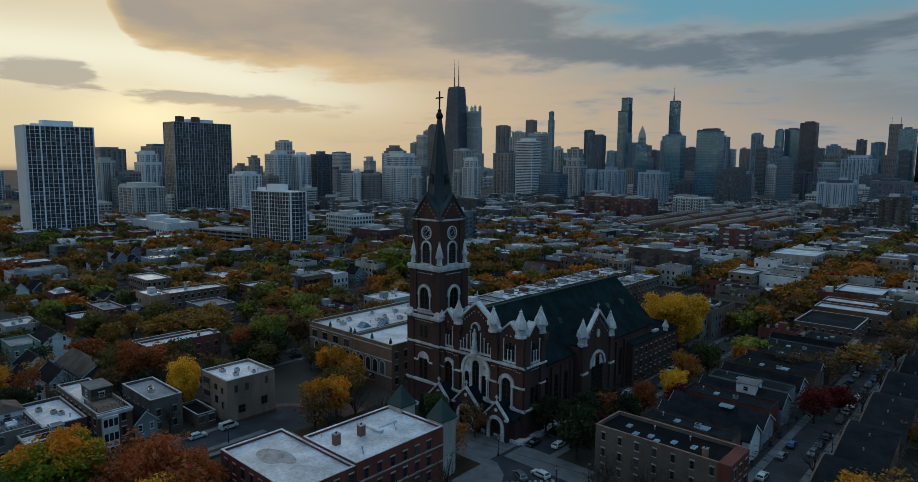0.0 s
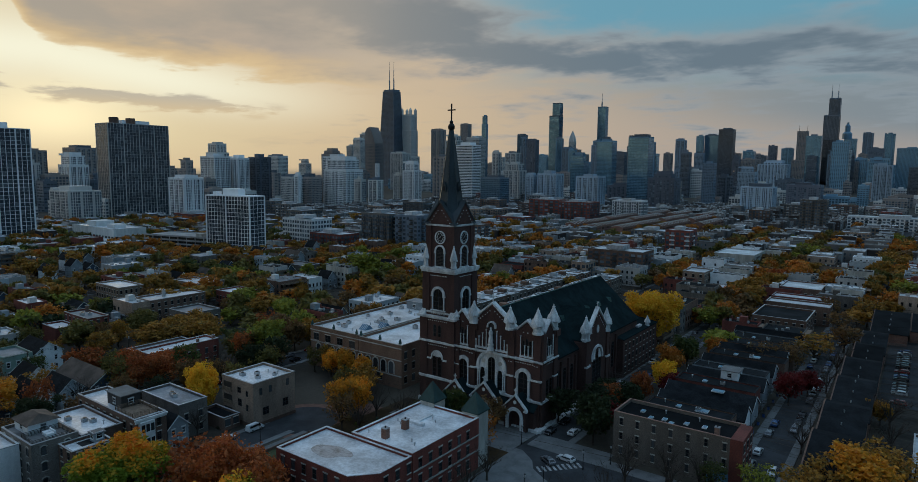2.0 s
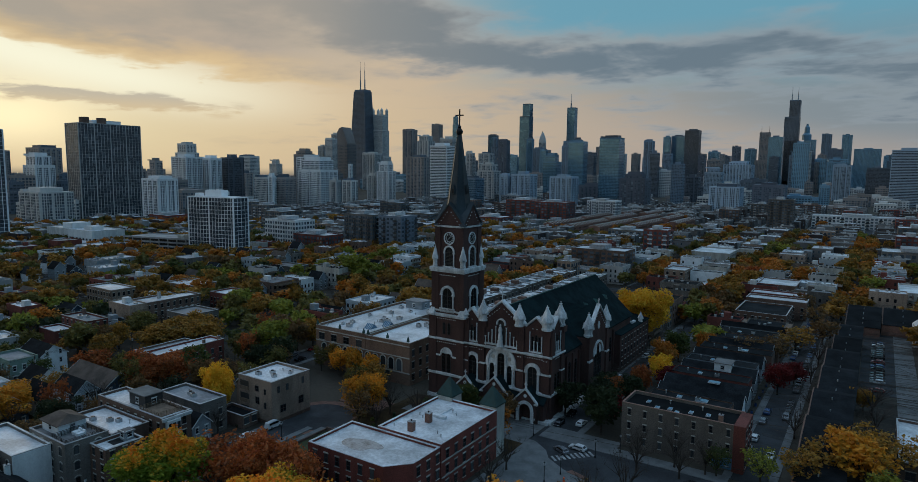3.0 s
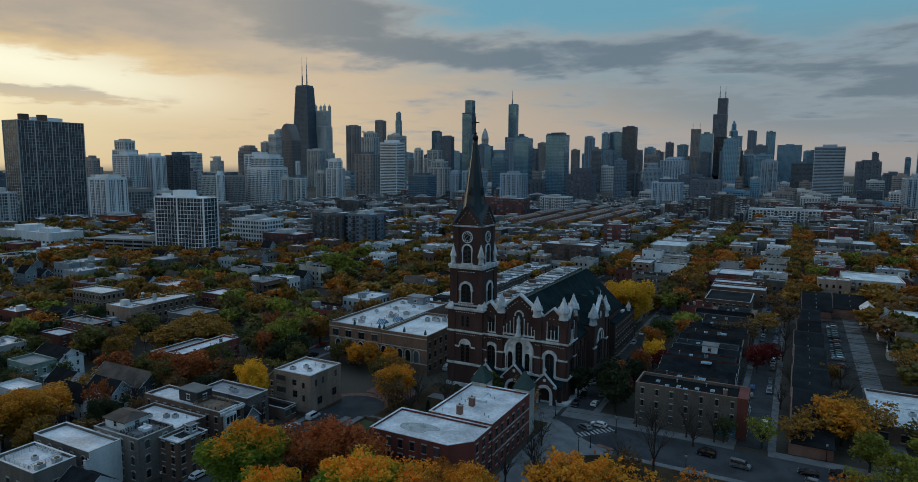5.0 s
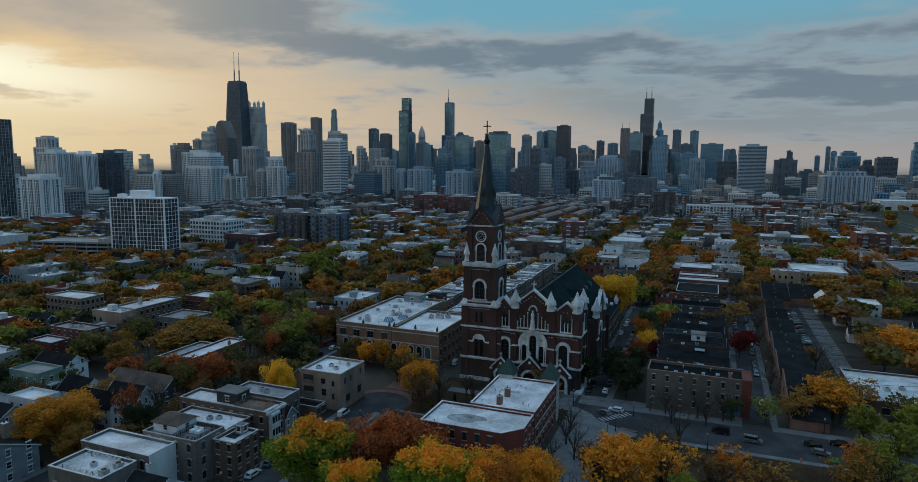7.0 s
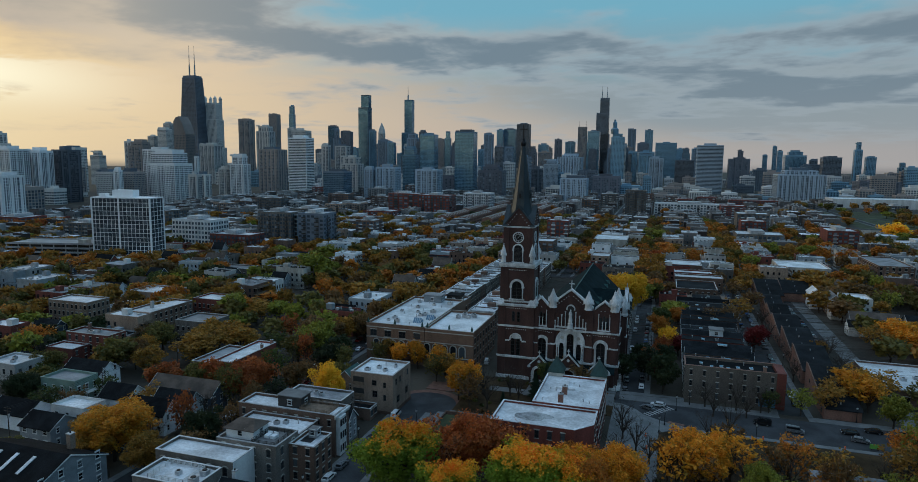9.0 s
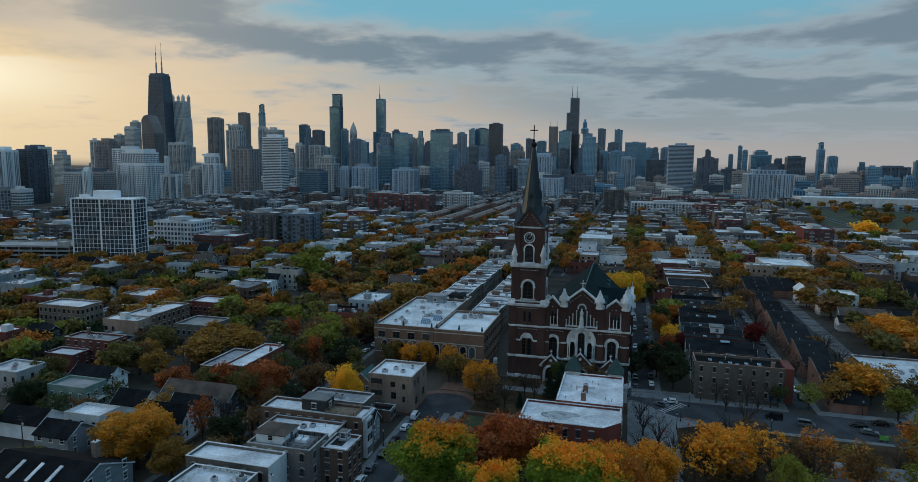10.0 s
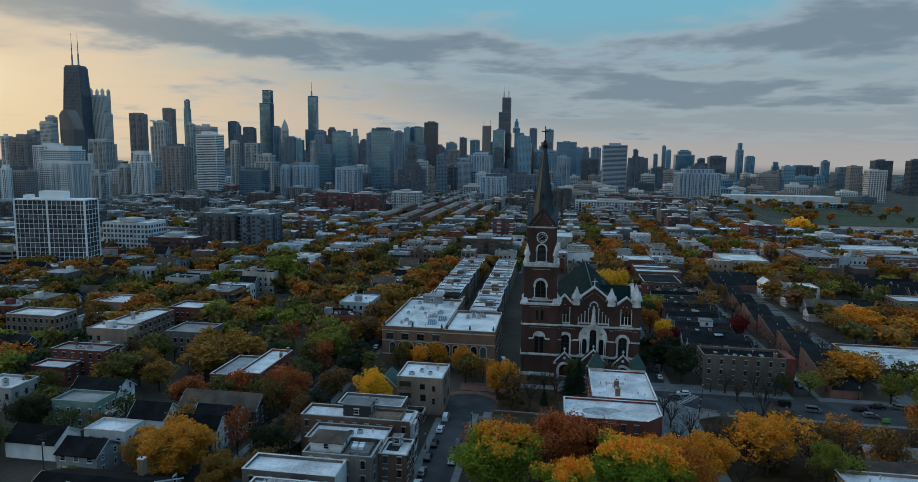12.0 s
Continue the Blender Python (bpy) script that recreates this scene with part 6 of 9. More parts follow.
# flats across the church street
b = flat_building("apartment_house", "grey-brown brick corner flats with a shop front", -68.2, -40.4, 122.2, 132.8, 11.4, "brick_dun", "roof_dark", [("S", 3, 7, 0.8, 1.7), ("W", 3, 3, 0.9, 1.6)], storey=3.6, coping="chimney", parapet=0.8)
part("corner_bay", Mesh().box(-41.2, -38.6, 121.8, 132, 0, 11.6), MAT["brick_red"], b, "red brick corner bay")
for k in range(3):
    for i in range(3):
        put_window(b, -38.6, 123.6 + 3.2 * i, 1.2 + 3.6 * k, "E", 1.3, 1.9, "stone")
part("shop_front", Mesh().side("S", -46, 122.2).box(0, 5, 0, 0.12, 0.4, 3.2), MAT["skylight"], b, "pale blue glazed shop front")
for x, y in ((-60, 125), (-57, 126), (-55, 124.5), (-52, 126.5), (-63, 128), (-48, 127)):
    sky_box(x, y, 10.65, 1.0, 1.6)
chimney(-44.5, 124, 10.65, 1.0, 2.0), pipe(-50, 130, 10.65), pipe(-58, 130, 10.65)
rr = random.Random(31)
y = 135.5
for i, (w, kind) in enumerate(((7.5, "g"), (7, "f"), (8.5, "g"), (10, "g"), (8.5, "f"), (9, "g"), (8, "f"), (10, "g"), (9, "f"), (9, "g"), (10, "f"), (11, "f"), (9, "g"))):
    x0, x1 = -67.5 + rr.uniform(-0.5, 1.5), -45 + rr.uniform(-1, 1.5)
    if kind == "g":
        gable_house("frame_house", "old frame house with a black shingle roof and white side", x0, x1, y, y + w - 0.9, 5.8, 8.6, "x", rr.choice(["siding_white", "siding_grey", "siding_grey"]), "shingle", [("S", 2, 6, 0.8, 1.3), ("W", 2, 2, 0.9, 1.4)])
    else:
        flat_building("frame_house", "flat-roofed brick house with a dark roof", x0, x1, y, y + w - 0.9, 7.6, rr.choice(["brick_brown", "siding_grey", "brick_red"]), "roof_dark", [("S", 2, 5, 0.8, 1.4)], style="white", storey=3.0, category="house", coping="tar", parapet=0.35)
        sky_box(x0 + 8, y + 3, 7.3), unit(x0 + 13, y + 3, 7.3), pipe(x0 + 4, y + 4, 7.3)
    if i in (1, 3, 8):
        sky_box(x0 + 14, y + 3.2, 8.2 if kind == "g" else 7.3, 3.2, 2.2)
    if i == 5:
        penthouse(x0 + 10, x0 + 15, y + 1.2, y + w - 2.5, 7.0, 2.6, "siding_white", "white roof dormer room")
    y += w
for a in ((-68.4, -41.8, 305, 316.4, 9.0, "brick_brown", "roof_white"), (-68.6, -44, 320, 331, 9.2, "brick_red", "roof_white"), (-70.4, -51, 352, 376, 9.0, "brick_brown", "roof_white"), (-68, -47, 274, 300, 8.0, "brick_brown", "roof_dark")):
    flat_building("workshop", "low brick workshop with a flat roof", *a[:5], a[5], a[6], [("S", 2, 7, 1.0, 1.6), ("E", 2, 4, 1.0, 1.6)])
# terraces and lane houses
for x0, x1, y0, y1, low, top in ((-28.4, -18.4, 119, 147, 3.0, 8.8), (-28.6, -18.4, 151, 172, 4.4, 8.6), (-28.2, -18.3, 172.6, 198, 4.0, 8.8), (-28.4, -18.4, 198.6, 222, 4.2, 8.8),
                                 (-27.4, -18.6, 222.6, 246, 4.6, 8.6), (-26.6, -18.4, 246.6, 268, 4.8, 8.6), (-25.4, -12.4, 288, 315, 4.4, 8.8), (-11.8, 3.4, 297, 316, 4.6, 8.8)):
    b = thing("terrace", (x0 + x1) / 2, (y0 + y1) / 2, 0, "reddish brick terrace under a long black sloping roof", "terrace", "sloping terraces")
    TAKEN.append((x0, x1, y0, y1))
    part("wall", Mesh().side("E", 0, 0).slab([(y0, 0), (y1, 0), (y1, top), (y1 - 2.5, top), (y0, low)], x0, x1), MAT["brick_warm"], b)
    part("roof", Mesh().side("E", 0, 0).slab([(y0 - 0.3, low + 0.02), (y1 - 2.5, top + 0.02), (y1 + 0.05, top + 0.02), (y1 + 0.05, top + 0.2), (y1 - 2.5, top + 0.3), (y0 - 0.3, low + 0.2)], x0 + 0.3, x1 + 0.3), MAT["roof_dark"], b)
    part("coping", Mesh().side("E", 0, 0).slab([(y0, low), (y1 - 2.5, top), (y1, top), (y1, top + 0.35), (y1 - 2.6, top + 0.35), (y0, low + 0.35)], x0 - 0.05, x0 + 0.28), MAT["brick_brown"], b)
    for k in range(int((y1 - y0) / 6)):
        y = y0 + 3 + 6 * k
        put_window(b, x0, y, 1.0, "W", 1.0, 1.3, "plain")
        if low + (top - low) * (y - y0) / (y1 - y0) > 6.6:
            put_window(b, x0, y, 4.0, "W", 1.0, 1.3, "plain")
        part("vent", Mesh().turned((x0 + x1) / 2, y, [(0.16, low), (0.16, low + (top - low) * (y - y0) / (y1 - 2.5 - y0) + 0.9)], 8), MAT["duct"], b)
gable_house("frame_house", "white gabled house at the end of the lane", -1.0, 4.6, 281, 292, 8.0, 10.8, "y", "siding_white", "roof_white", [("S", 3, 2, 0.9, 1.5), ("W", 3, 3, 0.9, 1.4)], first=0.9, storey=2.7)
gable_house("town_house", "narrow tan brick house with a steep gable", 4.9, 10.6, 268, 280, 8.2, 10.8, "y", "brick_tan", "roof_grey", [("S", 3, 2, 0.9, 1.5), ("W", 3, 3, 0.9, 1.4)], first=0.9, storey=2.7)
b = flat_building("town_house", "white cube-shaped modern house beside the lane", 11, 23.5, 266, 280, 9.8, "white_wall", "roof_white", [("S", 3, 3, 0.9, 1.2), ("W", 3, 3, 0.9, 1.4)], storey=3.0)
part("terrace_wall", Mesh().box(3.8, 10.9, 258, 266, 0, 4.2), MAT["white_wall"], b, "white lower terrace block")
gable_house("frame_house", "low house with a dark ridge roof", 8.2, 28, 240.5, 250.5, 4.6, 7.8, "x", "siding_grey", "shingle_brown", [("S", 1, 4, 1.0, 1.4), ("W", 1, 2, 1.0, 1.3)])
gable_house("frame_house", "small white-gabled house beside the lane", 4.0, 12.0, 227, 234, 4.6, 6.8, "x", "siding_white", "shingle", [("W", 1, 2, 1.0, 1.3)])
gable_house("frame_house", "small grey house with a pale metal roof", 13.0, 24.0, 225, 233, 4.2, 6.0, "x", "siding_grey", "roof_grey", [("S", 1, 4, 0.9, 1.3)])
gable_house("frame_house", "grey frame house with a black roof", 30, 46, 238, 247, 5.4, 8.2, "x", "siding_grey", "shingle", [("S", 2, 4, 0.9, 1.4)])
for k in range(6):
    gable_house("town_house", "tan brick house with a black roof and steep gable", 55 + 0.8 * (k % 2), 71, 274 + 8.2 * k, 281.2 + 8.2 * k, 6.8, 10.0, "x", "brick_tan", "shingle", [("W", 2, 2, 0.9, 1.5)])
for k in range(5):
    gable_house("town_house", "brown brick house with a black roof and steep gable", 74 + 0.8 * (k % 2), 90, 268 + 9 * k, 276 + 9 * k, 6.6, 9.8, "x", "brick_brown", "shingle", [("W", 2, 2, 0.9, 1.5)])
flat_building("store", "low brick shop with a white flat roof", 56, 84, 252, 266, 7.6, "brick_tan", "roof_white", [("S", 2, 7, 1.2, 1.5), ("W", 2, 4, 1.0, 1.5)])
flat_building("store", "brown brick two-storey shop with a dark roof", 44, 66, 214, 230, 7.0, "brick_brown", "roof_dark", [("S", 2, 6, 1.2, 1.5), ("W", 2, 4, 1.0, 1.5)])
flat_building("store", "low row of stores with a pale roof", 20, 46, 312, 319, 4.4, "brick_brown", "roof_grey", [("S", 1, 7, 1.2, 1.5)])
flat_building("store", "low shop building with a stained white roof", -8.5, 30, 138, 169, 5.2, "brick_brown", "roof_white", [("S", 1, 8, 2.0, 2.0), ("W", 1, 5, 1.2, 1.6)])
for i in range(7):
    unit(-3 + 4.6 * i, 148 + 3 * (i % 3), 4.55, 1.8, 1.4, 1.0)
flat_building("shop", "white shop with a dark stripe and a pale roof", -105.5, -88.6, 341, 358, 5.6, "white_wall", "roof_white", [("E", 1, 4, 2.4, 1.6), ("S", 1, 4, 2.4, 1.6)], coping="dark_frame")
flat_building("town_house", "tan brick corner house with a white roof", -123, -110.6, 356, 374, 11.4, "brick_tan", "roof_white", [("S", 3, 3, 1.4, 1.8), ("E", 3, 5, 1.1, 1.8)])
flat_building("office_block", "large tan brick block with a white flat roof", -131, -104, 455, 490, 11.5, "limestone", "roof_white", [("S", 2, 4, 1.0, 1.5), ("E", 3, 9, 1.2, 1.6)], category="office")
flat_building("apartment_house", "cream brick three-storey flats with a white roof", -5, 24, 352, 384, 11.2, "limestone", "roof_white", [("S", 3, 9, 1.0, 1.7), ("W", 3, 6, 1.0, 1.7)], storey=3.4)
b = flat_building("apartment_house", "modern brown brick flats with balconies", 53, 73, 366, 411, 13.2, "brick_brown", "roof_grey", [("S", 4, 6, 1.4, 1.8), ("W", 4, 11, 1.4, 1.8)], storey=3.1, coping="limestone")
flat_building("apartment_house", "red and tan brick four-storey flats", 104, 150, 392, 410, 11.5, "brick_warm", "roof_grey", [("S", 3, 13, 1.4, 1.7), ("W", 3, 5, 1.4, 1.7)], storey=3.3, coping="limestone")
flat_building("warehouse", "long white store building with a pale roof", 99, 190, 450, 480, 9, "white_wall", "roof_white", [("S", 1, 8, 2.4, 2.0)])
# middle distance
def balconied(x0, x1, y0, y1, h, wall, label, floors, cols, trim="dark_frame", edge=True):
    b = flat_building("apartment_block", label, x0, x1, y0, y1, h, wall, "roof_white", [], category="apartment block", coping="coping" if edge else None)
    g, k = Mesh(), Mesh()
    for face, length, sx, sy in (("S", x1 - x0, x0, y0), ("E", y1 - y0, x1, y0)):
        n = cols if face == "S" else max(int(cols * (y1 - y0) / (x1 - x0)), 2)
        g.side(face, sx, sy), k.side(face, sx, sy)
        s, w = (h - 1.2) / floors, length / n
        for j in range(floors):
            for i in range(n):
                g.box(w * i + w * 0.18, w * i + w * 0.82, 0, 0.06, s * j + 0.9, s * j + s - 0.5)
                if i % 3 == 1:
                    k.box(w * i, w * i + w, 0.06, 1.3, s * j + 0.1, s * j + 0.3)
                    k.box(w * i, w * i + w, 1.2, 1.3, s * j + 0.3, s * j + 1.2)
    part("glazing", g, MAT["far_glass"], b, kind="stuff")
    part("balcony_column", k, MAT[trim], b, kind="stuff")
    part("plant_room", Mesh().box(x0 + (x1 - x0) * 0.3, x0 + (x1 - x0) * 0.6, y0 + 4, y1 - 4, h, h + 2.6), MAT["coping"], b)
    return b
balconied(-188, -151, 366, 386, 18.5, "brick_brown", "brown brick flats with recessed balconies", 6, 9)
balconied(-183, -173.4, 332, 346, 14, "brick_tan", "pale brick corner flats with a bay", 4, 3)
balconied(-404, -372, 375, 396, 31, "brick_grey", "dark grey brick flats with iron balconies", 9, 12)
balconied(-366, -342, 376, 398, 31, "t_dark", "dark brick flats with a glass corner", 9, 6)
flat_building("office_block", "glass link block between two dark apartment blocks", -372, -366, 380, 396, 29, "t_blue", "roof_grey", [("S", 8, 2, 2.2, 2.6)], category="office")
balconied(-453, -416, 330, 352, 26.5, "white_wall", "white and brick mid-rise flats with balconies", 7, 12, "trim")
balconied(-414, -378, 326, 346, 17, "brick_red", "dark red brick flats with white roof units", 5, 11)
balconied(-436, -392, 720, 745, 30, "brick_red", "large red-brown brick block", 8, 6)
balconied(-390, -347, 715, 745, 29, "brick_red", "red-brown brick block with vertical windows", 8, 10)
def parking_garage(x0, x1, y0, y1, levels, turn):
    """Open parking decks: slabs with solid parapets, columns between, a stair block and roof lamps."""
    ob = thing("parking_garage", (x0 + x1) / 2, (y0 + y1) / 2, 0, "pale concrete open-deck parking garage with dark gaps", "parking garage")
    ob.rotation_euler = (0, 0, radians(turn))
    TAKEN.append((x0 - 4, x1 + 4, y0 - 6, y1 + 6))
    # added dark box that stands for the shade between the open decks
    part("core", Mesh().box(x0 + 3, x1 - 3, y0 + 3, y1 - 3, 0, 3.1 * levels - 0.4), MAT["dark_frame"], ob)
    for k in range(levels):
        z = 3.1 * (k + 1)
        part("deck", Mesh().box(x0, x1, y0, y1, z - 0.35, z).box(x0, x1, y0, y0 + 0.25, z, z + 1.0).box(x1 - 0.25, x1, y0 + 0.25, y1, z, z + 1.0).box(x0, x1 - 0.25, y1 - 0.25, y1, z, z + 1.0), MAT["concrete"], ob)
    for i in range(8):
        u = x0 + 0.5 + (x1 - x0 - 1.2) * i / 7
        part("column", Mesh().box(u, u + 0.5, y0 + 0.3, y0 + 0.8, 0, 3.1 * levels - 0.35), MAT["concrete"], ob)
    part("stair_head", Mesh().box(x1 - 9, x1 - 3, y0 + 1, y0 + 7, 3.1 * levels, 3.1 * levels + 3.4), MAT["limestone"], ob)
    return ob


parking_garage(-536, -472, 258, 284, 4, 14)
mall = flat_building("store", "wide low white store building with roof units", -636, -560, 240, 268, 15.5, "white_wall", "roof_white", [("S", 2, 14, 2.6, 2.2), ("E", 2, 6, 2.4, 2.2)], storey=5.5)
part("plant_house", Mesh().box(-620, -604, 246, 262, 15, 19.5), MAT["white_wall"], mall, "white roof plant house")
part("plant_house", Mesh().box(-588, -574, 248, 258, 15, 18), MAT["white_wall"], mall, "white roof plant house")
flat_building("store", "long low white hall with a pale roof", -600, -548, 222, 237, 8.0, "white_wall", "roof_white", [("S", 1, 12, 2.0, 1.6)])


def terrace_row(x, y0, count):
    """A row of brick town houses: one long wall, saw-toothed party walls with white copings, flat roofs and stair heads."""
    w, d, h = 6.6, 12.0, 11.0
    ob = thing("terrace_row", x, y0 + count * w / 2, 0, "row of brown brick town houses with white gabled party walls", "terrace", "brick terraces beyond the church")
    TAKEN.append((x - d / 2 - 1, x + d / 2 + 1, y0, y0 + count * w))
    part("wall", Mesh().box(x - d / 2, x + d / 2, y0, y0 + count * w, 0, h), MAT["brick_warm"], ob)
    part("roof", Mesh().box(x - d / 2 + 0.3, x + d / 2 - 0.3, y0 + 0.3, y0 + count * w - 0.3, h, h + 0.15), MAT["shingle_brown"], ob)
    g = Mesh()
    for i in range(count):
        y = y0 + w * i
        part("party_wall", Mesh().side("S", 0, y + 0.4).slab([(x - d / 2, h), (x + d / 2, h), (x + d / 2, h + 0.7), (x + d * 0.12, h + 2.4), (x - d * 0.12, h + 2.4), (x - d / 2, h + 0.7)], 0, 0.35), MAT["brick_warm"], ob)
        part("coping", Mesh().side("S", 0, y + 0.4).strip([(x - d / 2, h + 0.7), (x - d * 0.12, h + 2.4), (x + d * 0.12, h + 2.4), (x + d / 2, h + 0.7)], [(x - d / 2, h + 1.1), (x - d * 0.12, h + 2.8), (x + d * 0.12, h + 2.8), (x + d / 2, h + 1.1)], -0.1, 0.45), MAT["trim"], ob)
        for k in range(3):
            for face, sx in (("E", x + d / 2), ("W", x - d / 2)):
                g.side(face, sx, 0)
                for u in (y + 2.0, y + 4.6):
                    v = u if face == "E" else -u
                    g.box(v - 0.6, v + 0.6, 0, 0.05, 1.2 + 3.4 * k, 3.2 + 3.4 * k)
    part("glazing", g, MAT["glass"], ob, kind="stuff")


for i, (tx, ty, tn) in enumerate(((-316, 600, 14), (-288, 590, 16), (-262, 596, 18), (-236, 640, 15), (-210, 700, 12), (-322, 712, 15), (-294, 716, 16), (-262, 730, 14), (-236, 756, 12), (-314, 830, 12), (-286, 838, 12), (-250, 846, 10))):
    terrace_row(tx, ty, tn)
balconied(-353, -313, 800, 825, 29, "t_white", "white-topped mid-rise over a brick base", 7, 12)
balconied(-124, -98, 780, 800, 39, "brick_grey", "grey mid-rise flats with balconies", 12, 9)
balconied(-88, 20, 900, 925, 16, "t_white", "long white low-rise block", 4, 24)
flat_building("warehouse", "long white industrial hall with loading doors", 205, 400, 1170, 1230, 16, "white_wall", "roof_white", [("S", 1, 8, 9, 5)], category="hall")
flat_building("warehouse", "low blue-framed glass hall", 330, 400, 1085, 1110, 9, "t_blue", "roof_white", [("S", 2, 12, 3.6, 2.4)], category="hall")
balconied(30, 105, 1080, 1100, 14, "brick_red", "red brick low-rise flats", 4, 14)

# ---- blocks of small houses, farther off ----
def free(x0, x1, y0, y1):
    return not any(x0 < b and x1 > a and y0 < d and y1 > c for a, b, c, d in TAKEN)


def in_reach(x, y):
    return y > 0.22 * abs(x) - 5 and y > -x * 0.15 - 30 and x < 0.52 * y + 40 and y < 1240


def row_windows(m, x0, x1, y0, y1, h, rng, faces="SEW"):
    for face in faces:
        length = (x1 - x0) if face == "S" else (y1 - y0)
        sx, sy = {"S": (x0, y0), "E": (x1, y0), "W": (x0, y1)}[face]
        m.side(face, sx, sy)
        n = max(int(length / 2.9), 1)
        for k in range(int((h - 1) / 3.1)):
            for i in range(n):
                if rng.random() < 0.8:
                    u = length * (i + 0.5) / n
                    if y0 > 600:
                        m.quad((u - 0.55, 0.04, 1.1 + 3.1 * k), (u + 0.55, 0.04, 1.1 + 3.1 * k), (u + 0.55, 0.04, 2.8 + 3.1 * k), (u - 0.55, 0.04, 2.8 + 3.1 * k))
                    else:
                        m.box(u - 0.55, u + 0.55, 0, 0.05, 1.1 + 3.1 * k, 2.8 + 3.1 * k)
    m.plain()


WALLS = ["brick_red", "brick_brown", "brick_brown", "brick_tan", "brick_grey", "siding_grey", "brick_red", "limestone", "siding_white", "siding_pale", "concrete", "siding_white"]
ROOFS = ["roof_white", "roof_white", "roof_grey", "roof_grey", "roof_grey", "roof_dark", "roof_dark"]
LABEL = {"siding_white": "white clad", "siding_pale": "pale grey clad", "concrete": "rendered grey", "brick_red": "red brick", "brick_brown": "brown brick", "brick_tan": "tan brick", "brick_grey": "grey brick", "siding_grey": "grey clad", "limestone": "pale stone",
         "roof_white": "white", "roof_grey": "grey", "roof_dark": "black"}


def town_house(x0, x1, y0, y1, h, rng):
    wall, roof = rng.choice(WALLS), rng.choice(ROOFS)
    if -140 < x0 < -60 and y0 < 360:  # old dark brick behind the church
        wall, roof = rng.choice(["brick_red", "brick_brown", "brick_grey"]), "roof_dark"
    ob = thing("town_house", (x0 + x1) / 2, (y0 + y1) / 2, 0, f"flat-roofed {LABEL[wall]} town house with a {LABEL[roof]} roof", "house", "town houses in the blocks")
    t = 0.3
    m = Mesh().box(x0, x1, y0, y1, 0, h - 0.6)
    m.box(x0, x1, y0, y0 + t, h - 0.6, h).box(x0, x1, y1 - t, y1, h - 0.6, h).box(x0, x0 + t, y0 + t, y1 - t, h - 0.6, h).box(x1 - t, x1, y0 + t, y1 - t, h - 0.6, h)
    if rng.random() < 0.5:
        m.box(x0 + 2, x0 + 2.8, y1 - t - 1.2, y1 - t, h - 0.6, h + 1.1)
    part("wall", m, MAT[wall], ob)
    part("roof", Mesh().box(x0 + t + 0.01, x1 - t - 0.01, y0 + t + 0.01, y1 - t - 0.01, h - 0.7, h - 0.5), MAT[roof], ob)
    w = Mesh()
    row_windows(w, x0, x1, y0, y1, h, rng)
    part("glazing", w, MAT["glass"], ob, kind="stuff")
    if rng.random() < 0.9:
        r = Mesh()
        for _ in range(rng.randint(3, 7)):
            a, b = rng.uniform(x0 + 1, x1 - 2.6), rng.uniform(y0 + 1, y1 - 2.4)
            s, k = rng.uniform(0.4, 1.6), rng.uniform(0.5, 1.3)
            r.box(a, a + s, b, b + s, h - 0.5, h - 0.5 + k)
        part("roof_plant", r, MAT["duct"], ob, kind="stuff")
    if rng.random() < 0.45:
        c = Mesh()
        for k in range(int(h / 3.1)):
            c.box(x1, x1 + 2.4, y0 + 0.8, y1 - 0.8, 3.1 * k + 2.7, 3.1 * k + 2.9).box(x1 + 2.3, x1 + 2.4, y0 + 0.8, y1 - 0.8, 3.1 * k + 2.9, 3.1 * k + 3.8)
        c.box(x1 + 2.2, x1 + 2.4, y0 + 0.8, y0 + 1.0, 0, h - 0.4).box(x1 + 2.2, x1 + 2.4, y1 - 1.0, y1 - 0.8, 0, h - 0.4)
        part("back_porch", c, MAT["timber"], ob, "brown timber back porch", kind="stuff")
    if rng.random() < 0.45:
        a, b = rng.uniform(x0 + 1, x1 - 4), rng.uniform(y0 + 1, max(y1 - 4, y0 + 1.1))
        part("stair_head", Mesh().box(a, a + 3, b, b + 2.6, h - 0.5, h + 2.0), MAT[rng.choice(["siding_grey", "white_wall", wall])], ob)


def gabled_small(x0, x1, y0, y1, h, rng):
    wall = rng.choice(["siding_white", "siding_grey", "siding_navy", "brick_red", "siding_grey"])
    gable_house("frame_house", "small gabled frame house with a dark shingle roof", x0, x1, y0, y1, h * 0.72, h + 0.8, "x", wall,
                rng.choice(["shingle", "shingle", "shingle_brown"]), [("E", 2, 2, 0.9, 1.5)])


